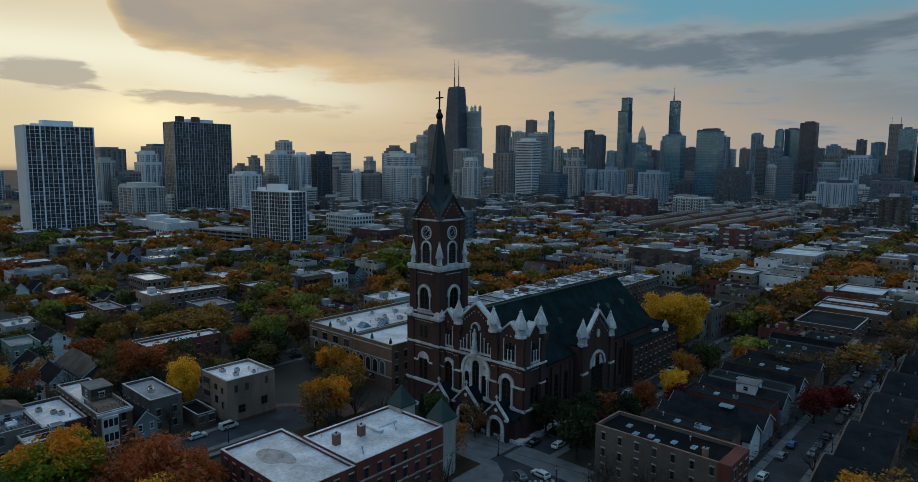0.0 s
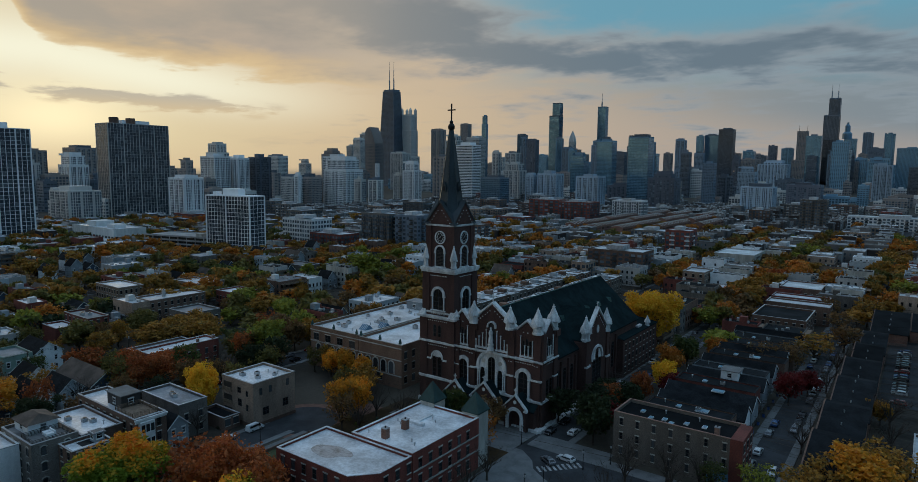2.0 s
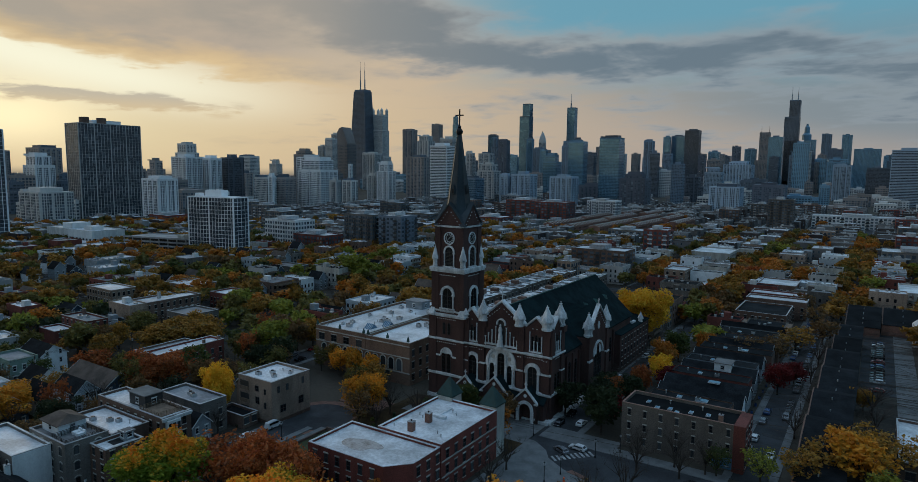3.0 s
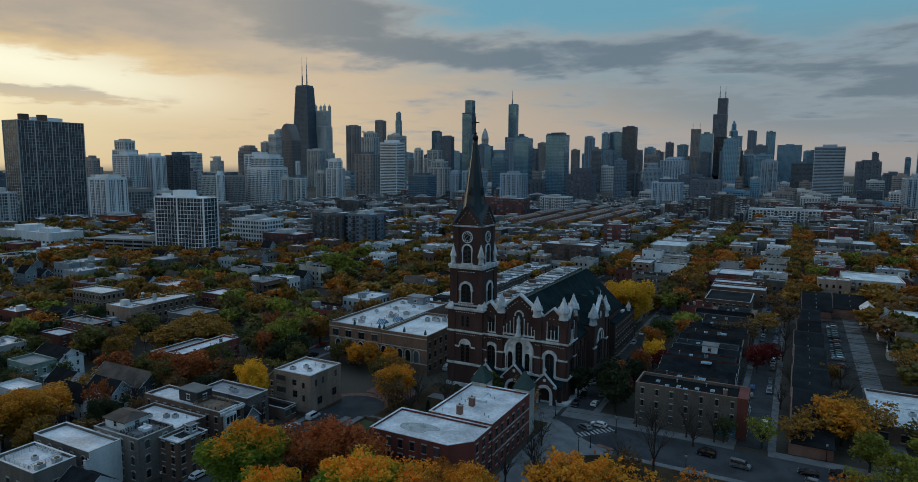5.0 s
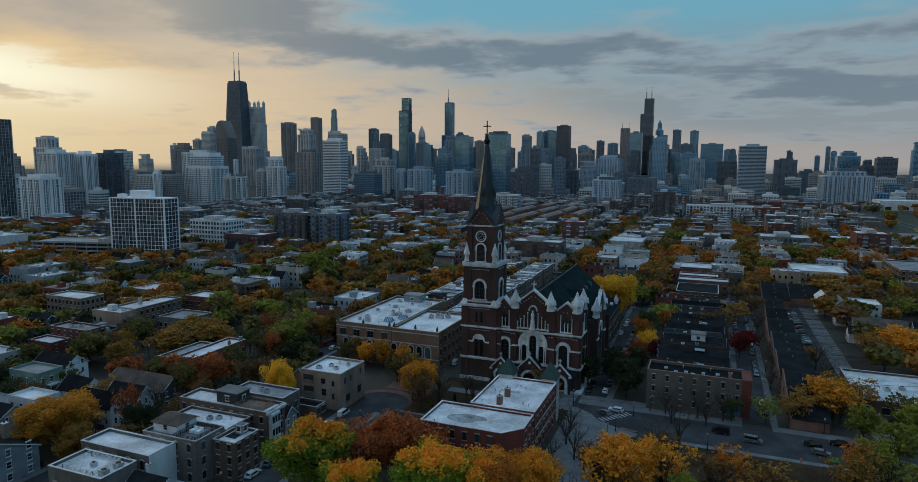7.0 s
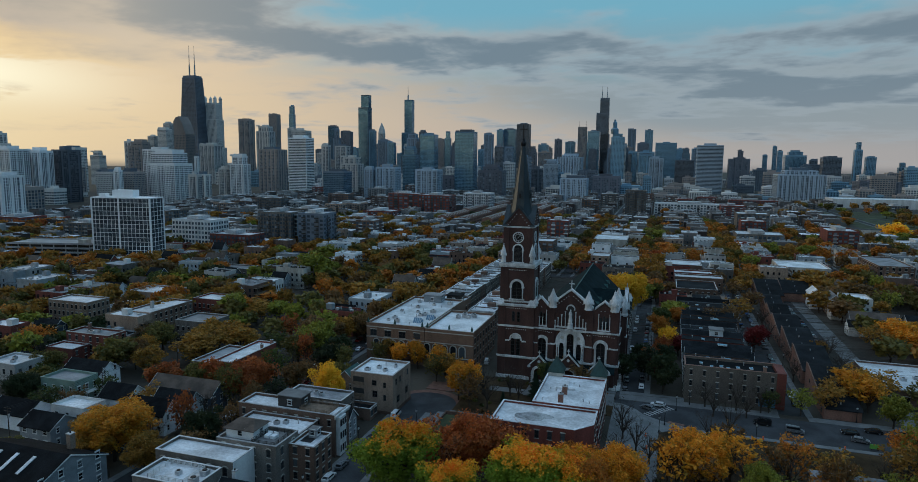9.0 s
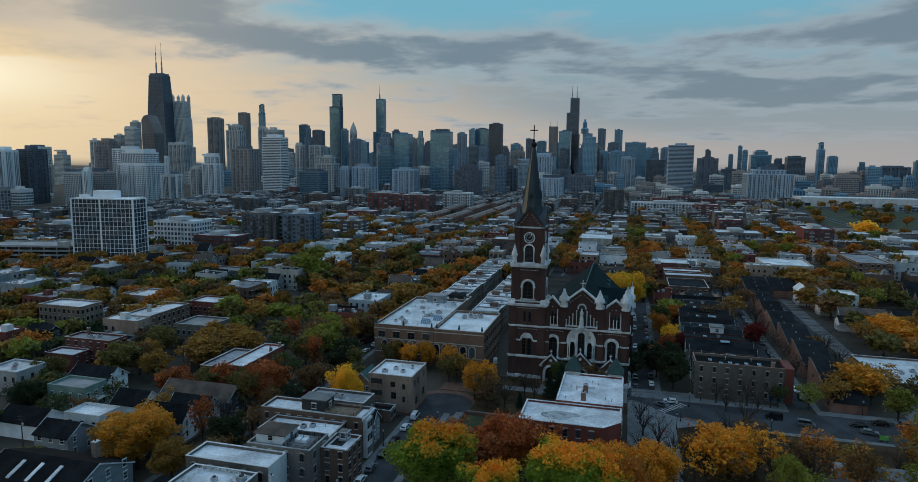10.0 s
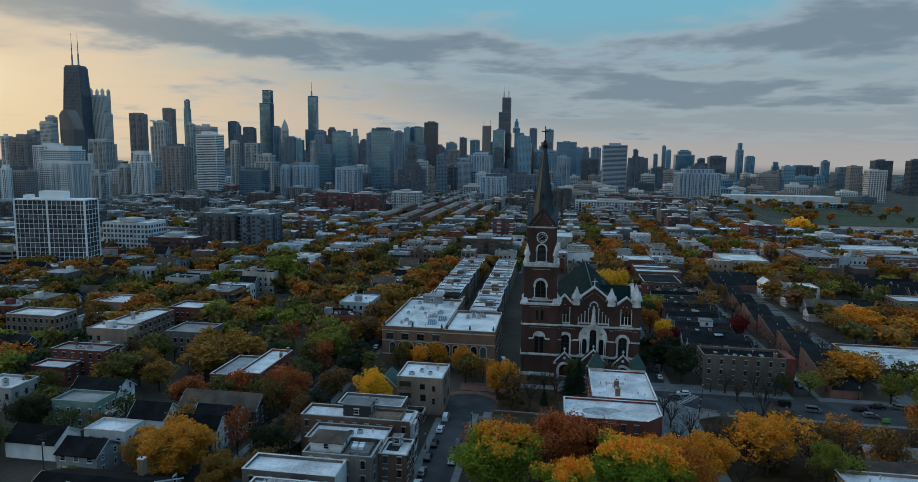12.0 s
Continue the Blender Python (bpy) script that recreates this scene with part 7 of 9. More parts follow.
rng = random.Random(11)
sizes = random.Random(3)
for i in range(400):
    x, y = sizes.uniform(-760, 330), sizes.uniform(345, 1180)
    w, d, h = sizes.uniform(18, 44), sizes.uniform(16, 30), sizes.choice([9, 11, 13, 15, 17, 20, 23] if x < 60 else [7, 8, 9, 10])
    if in_reach(x, y) and in_reach(x + w, y) and free(x, x + w, y, y + d) and len(TAKEN) < 560:
        wall = sizes.choice(["brick_red", "brick_brown", "brick_tan", "brick_tan", "brick_brown", "concrete", "brick_grey", "brick_red", "brick_grey"])
        balconied(x, x + w, y, y + d, h, wall, "middling " + {"white_wall": "white rendered", "concrete": "pale concrete"}.get(wall, LABEL.get(wall, "brick")) + " block with a flat roof", max(int(h / 3.3), 2), max(int(w / 3.4), 3), sizes.choice(["dark_frame", "trim", "coping"]), False)
far_wall, far_roof, far_pane, far_unit = Mesh(), Mesh(), Mesh(), Mesh()
count = 0
streets = sorted(x for x, *_ in ALONG)
lots = []
for sx, y0, y1, half in ALONG:
    if sx == -147:
        continue
    for side in (-1, 1):
        y = max(y0, 20)
        while y < 1235:
            wide = rng.choice([7, 7.5, 8, 8, 10, 12, 15, 18]) * (1.0 if y < 500 else 1.25)
            depth = rng.uniform(13, 19)
            near = sx + side * (half + rng.uniform(3.2, 5.5))
            x0, x1 = (near, near + depth) if side > 0 else (near - depth, near)
            h = rng.choice([6.5, 7.5, 9, 9.5, 10, 10.5, 11, 12]) + rng.uniform(-0.3, 0.3)
            lots.append((x0, x1, y, y + wide - 0.15, h))
            y += wide + (0.0 if rng.random() < 0.7 else rng.uniform(1, 5))
lots.sort(key=lambda b: (b[0] + 90) ** 2 + (b[2] + 60) ** 2)
for x0, x1, y, y2, h in lots:
    if not in_reach((x0 + x1) / 2, y) or rng.random() < 0.10 or not free(x0, x1, y, y2) or (-262 < x0 < -150 and y < 120):
        continue
    if count < 290:
        if y < 330 and x1 < -200 and rng.random() < 0.4:
            gabled_small(x0 + 2, x1 - 3, y + 0.3, min(y + 7, y2), h, rng)
        else:
            town_house(x0, x1, y, y2, h, rng)
            TAKEN.append((x0, x1, y, y2))
        count += 1
    else:
        TAKEN.append((x0, x1, y, y2))
        far_wall.box(x0, x1, y, y2, 0, h)
        far_wall.box(x0, x1, y, y + 0.3, h, h + 0.6).box(x0, x1, y2 - 0.3, y2, h, h + 0.6)
        far_roof.box(x0 + 0.1, x1 - 0.1, y + 0.31, y2 - 0.31, h, h + 0.12)
        row_windows(far_pane, x0, x1, y, y2, h, rng, "SE" if x0 < -90 else "SW")
        for _ in range(rng.randint(2, 5)):
            a, b = rng.uniform(x0 + 1, x1 - 3), rng.uniform(y + 1, y2 - 2.5)
            far_unit.box(a, a + rng.uniform(0.6, 2.5), b, b + rng.uniform(0.6, 1.8), h + 0.1, h + rng.uniform(0.7, 2.4))
far = thing("far_town_houses", -250, 700, 0, "many flat-roofed brick town houses in rows", "houses", kind="stuff")
part("walls", far_wall, MAT["lot_wall"], far, kind="stuff")
part("roofs", far_roof, MAT["lot_roof"], far, kind="stuff")
part("glazing", far_pane, MAT["far_glass"], far, kind="stuff")
part("roof_plant", far_unit, MAT["duct"], far, kind="stuff")


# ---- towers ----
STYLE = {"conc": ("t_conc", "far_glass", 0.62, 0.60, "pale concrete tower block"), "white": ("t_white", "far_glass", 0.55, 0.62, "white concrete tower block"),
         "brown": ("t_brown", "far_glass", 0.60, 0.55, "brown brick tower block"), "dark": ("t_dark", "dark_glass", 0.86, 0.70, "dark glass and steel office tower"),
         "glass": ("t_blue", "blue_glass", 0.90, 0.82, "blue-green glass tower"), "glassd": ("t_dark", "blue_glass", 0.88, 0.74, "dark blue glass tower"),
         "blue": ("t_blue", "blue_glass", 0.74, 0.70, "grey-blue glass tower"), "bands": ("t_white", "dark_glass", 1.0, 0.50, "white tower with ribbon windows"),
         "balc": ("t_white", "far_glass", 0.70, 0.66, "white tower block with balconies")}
towers_rng = random.Random(5)


def panes(m, x0, x1, y0, y1, z0, z1, fill_u, fill_z, cell=3.6, storey=3.3, proud=0.12, bays=0):
    """Window quads on three sides; with bays, every so many columns one stays blank wall and one is a broad column of glass."""
    for face in "SEW":
        length = (x1 - x0) if face == "S" else (y1 - y0)
        sx, sy = {"S": (x0, y0), "E": (x1, y0), "W": (x0, y1)}[face]
        m.side(face, sx, sy)
        n = max(int(round(length / cell)), 1) if fill_u < 1 else 1
        w = length / n
        for k in range(max(int((z1 - z0 - 1.5) / storey), 1)):
            za = z0 + storey * (k + 0.2)
            for i in range(n):
                fu, fz = fill_u, fill_z
                if bays and i % bays == 0:
                    continue
                if bays and i % bays == bays - 1:
                    fu, fz = 0.95, 0.8
                u = w * (i + 0.5)
                g = w * fu / 2 if fill_u < 1 else w / 2 - 0.8
                m.quad((u - g, proud, za), (u + g, proud, za), (u + g, proud, za + storey * fz), (u - g, proud, za + storey * fz))
    m.plain()


def tower(x, y, w, d, h, style, top=True):
    wall, glass, fu, fz, label = STYLE[style]
    if x > -0.62 * y:  # haze painted into the business district: bluer copies of the wall colours
        wall = {"t_conc": "t_conc_hazed", "t_white": "t_white_hazed", "t_brown": "t_brown_hazed"}.get(wall, wall)
    r = towers_rng
    ob = thing("tower_block", x, y, 0, label + " in the distant skyline", "tower", "skyline towers")
    x0, x1, y0, y1 = x - w / 2, x + w / 2, y - d / 2, y + d / 2
    far_off = math.hypot(x, y) > 2200
    cell, storey = (4.4, 3.9) if far_off else (3.3, 3.2)
    m, g = Mesh(), Mesh()
    step = r.random()
    bays = r.choice([0, 3, 4, 5]) if style in ("conc", "white", "balc", "brown") else 0 if style == "bands" else r.choice([0, 0, 6])
    if bays and style in ("conc", "white", "balc"):
        cell, fz = cell * 0.8, 0.78
    cut = h * r.uniform(0.78, 0.93) if step < 0.4 and h > 60 else h
    m.box(x0, x1, y0, y1, 0, cut)
    panes(g, x0, x1, y0, y1, 0, cut, fu, fz, cell, storey, bays=bays)
    if cut < h:
        i = w * r.uniform(0.1, 0.22)
        m.box(x0 + i, x1 - i, y0 + i * 0.6, y1 - i * 0.6, cut, h)
        panes(g, x0 + i, x1 - i, y0 + i * 0.6, y1 - i * 0.6, cut, h, fu, fz, cell, storey, bays=bays)
    p, q = Mesh(), Mesh()
    if style == "balc" or style == "white" and bays:
        n = max(int(w / 9), 2)
        for i in range(n + 1):
            u = x0 + (w - 0.9) * i / n
            p.box(u, u + 1.1, y0 - 0.55, y0, 0, cut)
        n = max(int(d / 9), 2)
        for i in range(n + 1):
            u = y0 + (d - 0.9) * i / n
            p.box(x1, x1 + 0.55, u, u + 1.1, 0, cut)
    if style == "balc":
        for k in range(int(cut / 3.5)):
            q.box(x0 + w * 0.15, x0 + w * 0.4, y0 - 1.3, y0, 3.5 * k + 2.9, 3.5 * k + 3.9)
            q.box(x0 + w * 0.62, x0 + w * 0.86, y0 - 1.3, y0, 3.5 * k + 2.9, 3.5 * k + 3.9)
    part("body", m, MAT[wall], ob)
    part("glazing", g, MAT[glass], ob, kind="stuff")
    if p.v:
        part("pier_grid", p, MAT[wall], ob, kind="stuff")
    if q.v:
        part("balcony_column", q, MAT["t_white"], ob, kind="stuff")
    if top:
        i = w * r.uniform(0.18, 0.34)
        p = Mesh().box(x0 + i, x1 - i * r.uniform(0.5, 1.4), y0 + i * 0.6, y1 - i * 0.6, h, h + r.uniform(3, 6))
        if r.random() < 0.5:
            p.box(x0 + 1, x0 + 1 + w * 0.16, y0 + 1, y0 + 1 + d * 0.3, h, h + r.uniform(2, 3.5))
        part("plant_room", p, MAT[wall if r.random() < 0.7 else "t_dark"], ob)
    return ob


tower(-1427, 1279, 20, 15, 116, "conc")
tower(-1408, 1296, 22, 16, 108, "brown")
tower(-1453, 1391, 22, 17, 134, "conc")
tower(-1363, 1337, 29, 22, 151, "conc")
tower(-1379, 1824, 51, 38, 182, "conc")
tower(-1518, 1912, 45, 34, 212, "brown")
tower(-1519, 2091, 36, 27, 243, "brown")
tower(-1622, 2380, 23, 17, 298, "blue")
tower(-1331, 1913, 26, 20, 180, "conc")
tower(-915, 1288, 38, 29, 142, "conc")
tower(-786, 1074, 41, 31, 117, "bands")
tower(-1374, 2290, 35, 26, 207, "glassd")
tower(-1267, 2121, 25, 18, 186, "conc")
tower(-1188, 2049, 37, 27, 174, "brown")
tower(-1146, 2179, 24, 18, 183, "blue")
tower(-983, 1923, 35, 26, 139, "conc")
tower(-880, 1749, 21, 16, 127, "blue")
tower(-892, 1959, 36, 27, 162, "conc")
tower(-826, 1877, 34, 25, 165, "dark")
tower(-668, 1509, 40, 30, 141, "glass")
tower(-908, 2377, 23, 17, 185, "glass")
tower(-847, 2291, 24, 18, 142, "brown")
tower(-767, 2107, 24, 18, 162, "conc")
tower(-502, 1298, 43, 32, 138, "glass")
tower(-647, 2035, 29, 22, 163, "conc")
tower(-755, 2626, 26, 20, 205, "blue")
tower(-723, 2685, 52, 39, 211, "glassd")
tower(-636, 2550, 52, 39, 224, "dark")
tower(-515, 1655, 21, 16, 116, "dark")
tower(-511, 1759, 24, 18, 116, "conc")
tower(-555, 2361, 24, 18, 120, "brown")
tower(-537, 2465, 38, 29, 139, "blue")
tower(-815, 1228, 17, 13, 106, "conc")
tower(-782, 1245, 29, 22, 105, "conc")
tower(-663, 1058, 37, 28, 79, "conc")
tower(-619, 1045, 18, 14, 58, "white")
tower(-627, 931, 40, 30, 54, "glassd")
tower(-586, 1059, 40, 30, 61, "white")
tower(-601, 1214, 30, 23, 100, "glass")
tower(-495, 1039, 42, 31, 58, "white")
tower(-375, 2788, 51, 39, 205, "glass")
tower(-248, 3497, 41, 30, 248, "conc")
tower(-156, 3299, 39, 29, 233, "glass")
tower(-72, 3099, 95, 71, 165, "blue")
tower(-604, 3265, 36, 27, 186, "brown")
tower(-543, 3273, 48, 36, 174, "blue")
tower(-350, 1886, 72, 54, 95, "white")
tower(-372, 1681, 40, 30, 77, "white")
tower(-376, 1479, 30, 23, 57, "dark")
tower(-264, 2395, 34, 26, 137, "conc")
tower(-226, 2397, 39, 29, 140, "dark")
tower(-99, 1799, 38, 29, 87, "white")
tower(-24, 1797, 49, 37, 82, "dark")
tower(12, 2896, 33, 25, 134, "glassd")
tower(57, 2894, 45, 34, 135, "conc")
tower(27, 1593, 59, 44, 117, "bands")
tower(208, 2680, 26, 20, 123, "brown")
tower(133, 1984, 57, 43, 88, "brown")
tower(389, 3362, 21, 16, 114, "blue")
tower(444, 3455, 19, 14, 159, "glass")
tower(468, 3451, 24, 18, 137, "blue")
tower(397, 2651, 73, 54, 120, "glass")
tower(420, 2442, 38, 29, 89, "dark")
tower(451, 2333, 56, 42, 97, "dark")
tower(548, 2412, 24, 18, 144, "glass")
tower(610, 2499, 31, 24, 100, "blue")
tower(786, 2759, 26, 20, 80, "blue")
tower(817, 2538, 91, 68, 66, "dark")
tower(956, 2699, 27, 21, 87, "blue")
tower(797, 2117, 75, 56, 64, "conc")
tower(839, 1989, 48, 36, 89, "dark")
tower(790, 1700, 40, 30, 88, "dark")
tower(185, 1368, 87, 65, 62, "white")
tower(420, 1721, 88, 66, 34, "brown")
tower(-890, 820, 57, 43, 83, "balc")
tower(-905, 1034, 32, 24, 79, "white")
tower(-1048, 1078, 8, 6, 78, "white")
tower(-914, 732, 11, 8, 54, "white")
tower(-964, 821, 22, 16, 50, "brown")
tower(-1336, 1487, 50, 37, 113, "conc")
tower(-917, 1170, 50, 38, 95, "brown")
tower(-943, 1032, 18, 13, 53, "conc")
tower(-913, 930, 25, 19, 44, "conc")
tower(-559, 1334, 45, 34, 36, "brown")
tower(-406, 1167, 49, 37, 63, "brown")
tower(-382, 1376, 24, 18, 85, "conc")
tower(-239, 1144, 49, 37, 44, "white")
tower(-191, 1297, 55, 41, 46, "brown")
tower(-140, 2299, 47, 35, 102, "blue")
tower(-1416, 491, 66, 49, 95, "brown")
tower(-1087, 373, 29, 22, 71, "conc")
tower(-1205, 486, 41, 31, 84, "white")
tower(-1430, 595, 56, 42, 103, "brown")
tower(-800, 314, 47, 36, 40, "conc")
tower(-784, 441, 35, 27, 54, "white")
tower(-1348, 860, 43, 32, 120, "conc")
tower(-1058, 664, 43, 32, 86, "balc")
tower(-1037, 697, 32, 24, 84, "white")
tower(-1015, 728, 34, 25, 86, "dark")
tower(-1271, 971, 38, 29, 94, "conc")
tower(-942, 742, 32, 24, 51, "conc")
tower(-922, 768, 33, 25, 51, "brown")
tower(-1536, 1280, 31, 23, 87, "conc")
tower(-927, 838, 43, 32, 89, "balc")
tower(-1190, 1069, 41, 31, 108, "brown")
tower(-1076, 1045, 42, 31, 63, "brown")
tower(-1416, 1411, 22, 16, 170, "conc")
tower(-1297, 752, 30, 23, 80, "brown")
tower(-791, 763, 16, 12, 49, "conc")
tower(-1120, 839, 26, 19, 56, "brown")
tower(-1486, 824, 33, 25, 62, "brown")

# low and middling blocks that close the gaps under the skyline
filler = random.Random(21)
blocks = thing("far_blocks", -300, 1700, 0, "many distant low and middling city blocks", "buildings", kind="stuff")
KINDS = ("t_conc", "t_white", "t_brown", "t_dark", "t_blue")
FILL = {k: (Mesh(), Mesh()) for k in KINDS}


def far_block(x, y, w, d, h, wall):
    m, g = FILL[wall]
    m.box(x - w / 2, x + w / 2, y - d / 2, y + d / 2, 0, h).box(x - w * 0.3, x + w * 0.1, y - d * 0.2, y + d * 0.2, h, h + filler.uniform(2, 5))
    panes(g, x - w / 2, x + w / 2, y - d / 2, y + d / 2, 0, h, filler.uniform(0.5, 0.85), filler.uniform(0.5, 0.75), 5.0, 4.2)


for i in range(260):
    far_y = filler.uniform(1250, 2300)
    px = filler.uniform(-0.98, 0.5) * (far_y + 100) - 120
    far_block(px, far_y, filler.uniform(18, 50), filler.uniform(14, 30), filler.choice([8, 10, 14, 18, 22, 28, 36, 48, 60]) * filler.uniform(0.85, 1.2), filler.choice(["t_conc", "t_white", "t_brown", "t_brown", "t_dark", "t_blue"]))
for i in range(110):
    far_x = filler.uniform(-1750, -860)
    far_block(far_x, filler.uniform(0.18, 0.75) * -far_x, filler.uniform(14, 28), filler.uniform(18, 40), filler.choice([8, 10, 12, 16, 22, 30, 45]) * filler.uniform(0.85, 1.2), filler.choice(["t_conc", "t_white", "t_brown", "t_brown", "t_dark"]))
for i in range(70):
    far_y = filler.uniform(2300, 3700)
    far_block(filler.uniform(-0.60, 0.05) * (far_y + 100) - 120, far_y, filler.uniform(30, 55), filler.uniform(25, 45), filler.uniform(70, 165), filler.choice(["t_conc", "t_blue", "t_brown", "t_blue", "t_dark"]))
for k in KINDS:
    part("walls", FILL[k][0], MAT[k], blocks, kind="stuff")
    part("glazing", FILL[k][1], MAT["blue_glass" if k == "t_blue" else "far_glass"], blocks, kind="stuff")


# landmarks of the skyline
def black_tapered():
    x, y = -1625, 1768
    ob = thing("tapered_skyscraper", x, y, 0, "black tapered skyscraper with cross bracing and twin masts", "skyscraper")
    def ring(z):
        k = 1 - z / 344 * 0.42
        return 44 * k, 34 * k
    m = Mesh()
    zs = [0, 344]
    pts = []
    for z in zs:
        a, b = ring(z)
        pts += [(x - a, y - b, z), (x + a, y - b, z), (x + a, y + b, z), (x - a, y + b, z)]
    m.add(pts, [(0, 1, 5, 4), (1, 2, 6, 5), (2, 3, 7, 6), (3, 0, 4, 7), (4, 5, 6, 7)])
    a, b = ring(344)
    m.box(x - a + 2, x + a - 2, y - b + 2, y + b - 2, 344, 350)
    # body and pane colours here include painted haze
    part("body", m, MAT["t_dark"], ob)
    g = Mesh()
    for k in range(78):
        za, zb = 8 + 4.3 * k, 8 + 4.3 * k + 2.6
        (a, b), (c, d) = ring(za), ring(zb)
        for i in range(10):
            f, e = -0.95 + 0.19 * i, -0.95 + 0.19 * i + 0.14
            g.quad((x + f * a, y - b - 0.3, za), (x + e * a, y - b - 0.3, za), (x + e * c, y - d - 0.3, zb), (x + f * c, y - d - 0.3, zb))
            g.quad((x + a + 0.3, y + f * b, za), (x + a + 0.3, y + e * b, za), (x + c + 0.3, y + e * d, zb), (x + c + 0.3, y + f * d, zb))
    part("glazing", g, MAT["haze_glass"], ob, kind="stuff")
    s = Mesh()
    for k in range(5):
        z0, z1 = 68 * k, min(68 * (k + 1), 342)
        (a, b), (c, d) = ring(z0), ring(z1)
        s.limb((x - a, y - b - 0.6, z0), (x + c, y - d - 0.6, z1), 0.6, 0.6, 4).limb((x + a, y - b - 0.6, z0), (x - c, y - d - 0.6, z1), 0.6, 0.6, 4)
        s.limb((x + a + 0.6, y - b, z0), (x + c + 0.6, y + d, z1), 0.6, 0.6, 4).limb((x + a + 0.6, y + b, z0), (x + c + 0.6, y - d, z1), 0.6, 0.6, 4)
    part("bracing", s, MAT["t_dark"], ob)
    for dx, dy, top in ((-15, 5, 452), (13, -3, 449)):
        a = Mesh().turned(x + dx, y + dy, [(2.6, 350), (2.2, 385), (1.3, 390), (1.1, 420), (0.5, 424), (0.4, top)], 8)
        part("mast", a, MAT["coping"], ob, "pale tubular mast")


def stepped_dark():
    x, y = -422, 3738
    ob = thing("stepped_skyscraper", x, y, 0, "tall black stepped skyscraper with two white masts", "skyscraper")
    m, g = Mesh(), Mesh()
    for x0, x1, y0, y1, z in ((-38, 36, -30, 30, 230), (-38, 30, -30, 30, 352), (-19, 30, -25, 25, 436)):
        m.box(x + x0, x + x1, y + y0, y + y1, 0, z)
        panes(g, x + x0, x + x1, y + y0, y + y1, max(z - 210, 0), z, 0.8, 0.6, 6, 5, 0.3)
    # t_dark brings its painted haze to this far body
    part("body", m, MAT["t_dark"], ob)
    part("glazing", g, MAT["dark_glass"], ob, kind="stuff")
    for dx in (-12, 16):
        part("mast", Mesh().turned(x + dx, y, [(3, 436), (2.4, 470), (1.0, 474), (0.8, 503)], 8), MAT["coping"], ob)


def crowned():
    x, y = -1577, 1808
    ob = thing("crowned_skyscraper", x, y, 0, "pale limestone skyscraper with four corner lanterns", "skyscraper")
    m = Mesh().box(x - 33, x + 33, y - 24, y + 24, 0, 110).box(x - 27, x + 27, y - 20, y + 20, 110, 205).box(x - 24, x + 24, y - 18, y + 18, 205, 262)
    g = Mesh()
    panes(g, x - 33, x + 33, y - 24, y + 24, 0, 110, 0.34, 0.85, 5, 4.2)
    panes(g, x - 27, x + 27, y - 20, y + 20, 110, 205, 0.34, 0.85, 5, 4.2)
    panes(g, x - 24, x + 24, y - 18, y + 18, 205, 260, 0.34, 0.85, 5, 4.2)
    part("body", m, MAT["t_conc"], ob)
    part("glazing", g, MAT["far_glass"], ob, kind="stuff")
    for dx in (-20, 20):
        for dy in (-14, 14):
            part("lantern", Mesh().turned(x + dx, y + dy, [(5.5, 262), (5.5, 275), (6.2, 276), (0.2, 286)], 8), MAT["t_conc"], ob)


def slender(x, y, w, d, h, shoulder, style, label):
    wall, glass, fu, fz, _ = STYLE[style]
    ob = thing("skyscraper", x, y, 0, label, "skyscraper")
    m, g = Mesh(), Mesh()
    for a, b, z0, z1 in ((w, d, 0, shoulder), (w * 0.74, d * 0.8, shoulder, h)):
        m.box(x + w / 2 - a, x + w / 2, y - b / 2, y + b / 2, z0, z1)
        panes(g, x + w / 2 - a, x + w / 2, y - b / 2, y + b / 2, z0, z1, fu, fz, 6, 5, 0.2)
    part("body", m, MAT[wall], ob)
    part("glazing", g, MAT[glass], ob, kind="stuff")
    return ob


black_tapered(), stepped_dark(), crowned()
slender(-1347, 2529, 48, 36, 354, 300, "glassd", "slim dark blue glass skyscraper with a shoulder")
spired = slender(-1228, 2740, 50, 40, 350, 200, "glass", "pale glass skyscraper with a tall spire")
part("spire", Mesh().turned(-1228, 2740, [(4, 350), (3, 372), (1.2, 375), (0.6, 412)], 8), MAT["coping"], spired)
twin = slender(-479, 3180, 56, 44, 245, 120, "brown", "brown stepped skyscraper with two thin masts")
for dx in (-8, 24):
    part("mast", Mesh().turned(-479 + dx, 3180, [(2, 245), (0.8, 246), (0.6, 273)], 6), MAT["iron"], twin)
point = slender(-1283, 2556, 32, 28, 190, 120, "conc", "grey skyscraper with a pointed crown")
part("crown", Mesh().turned(-1279, 2556, [(17, 190), (13, 208), (7, 222), (0.4, 236)], 4, math.pi / 4), MAT["t_conc"], point)
lantern = slender(-352, 3792, 74, 50, 236, 150, "blue", "pale stepped skyscraper with a glass lantern")
part("lantern", Mesh().turned(-360, 3792, [(22, 236), (22, 262), (13, 270), (12, 300), (6, 308), (5, 318)], 12), MAT["t_blue"], lantern)
angled = thing("slant_tower", -1262, 1290, 0, "grey tower with a slanted top", "tower")
part("body", Mesh().side("S", 0, 0).slab([(-1279, 0), (-1243, 0), (-1243, 135), (-1252, 160), (-1262, 179), (-1272, 176), (-1279, 166)], -1310, -1275), MAT["t_brown"], angled)
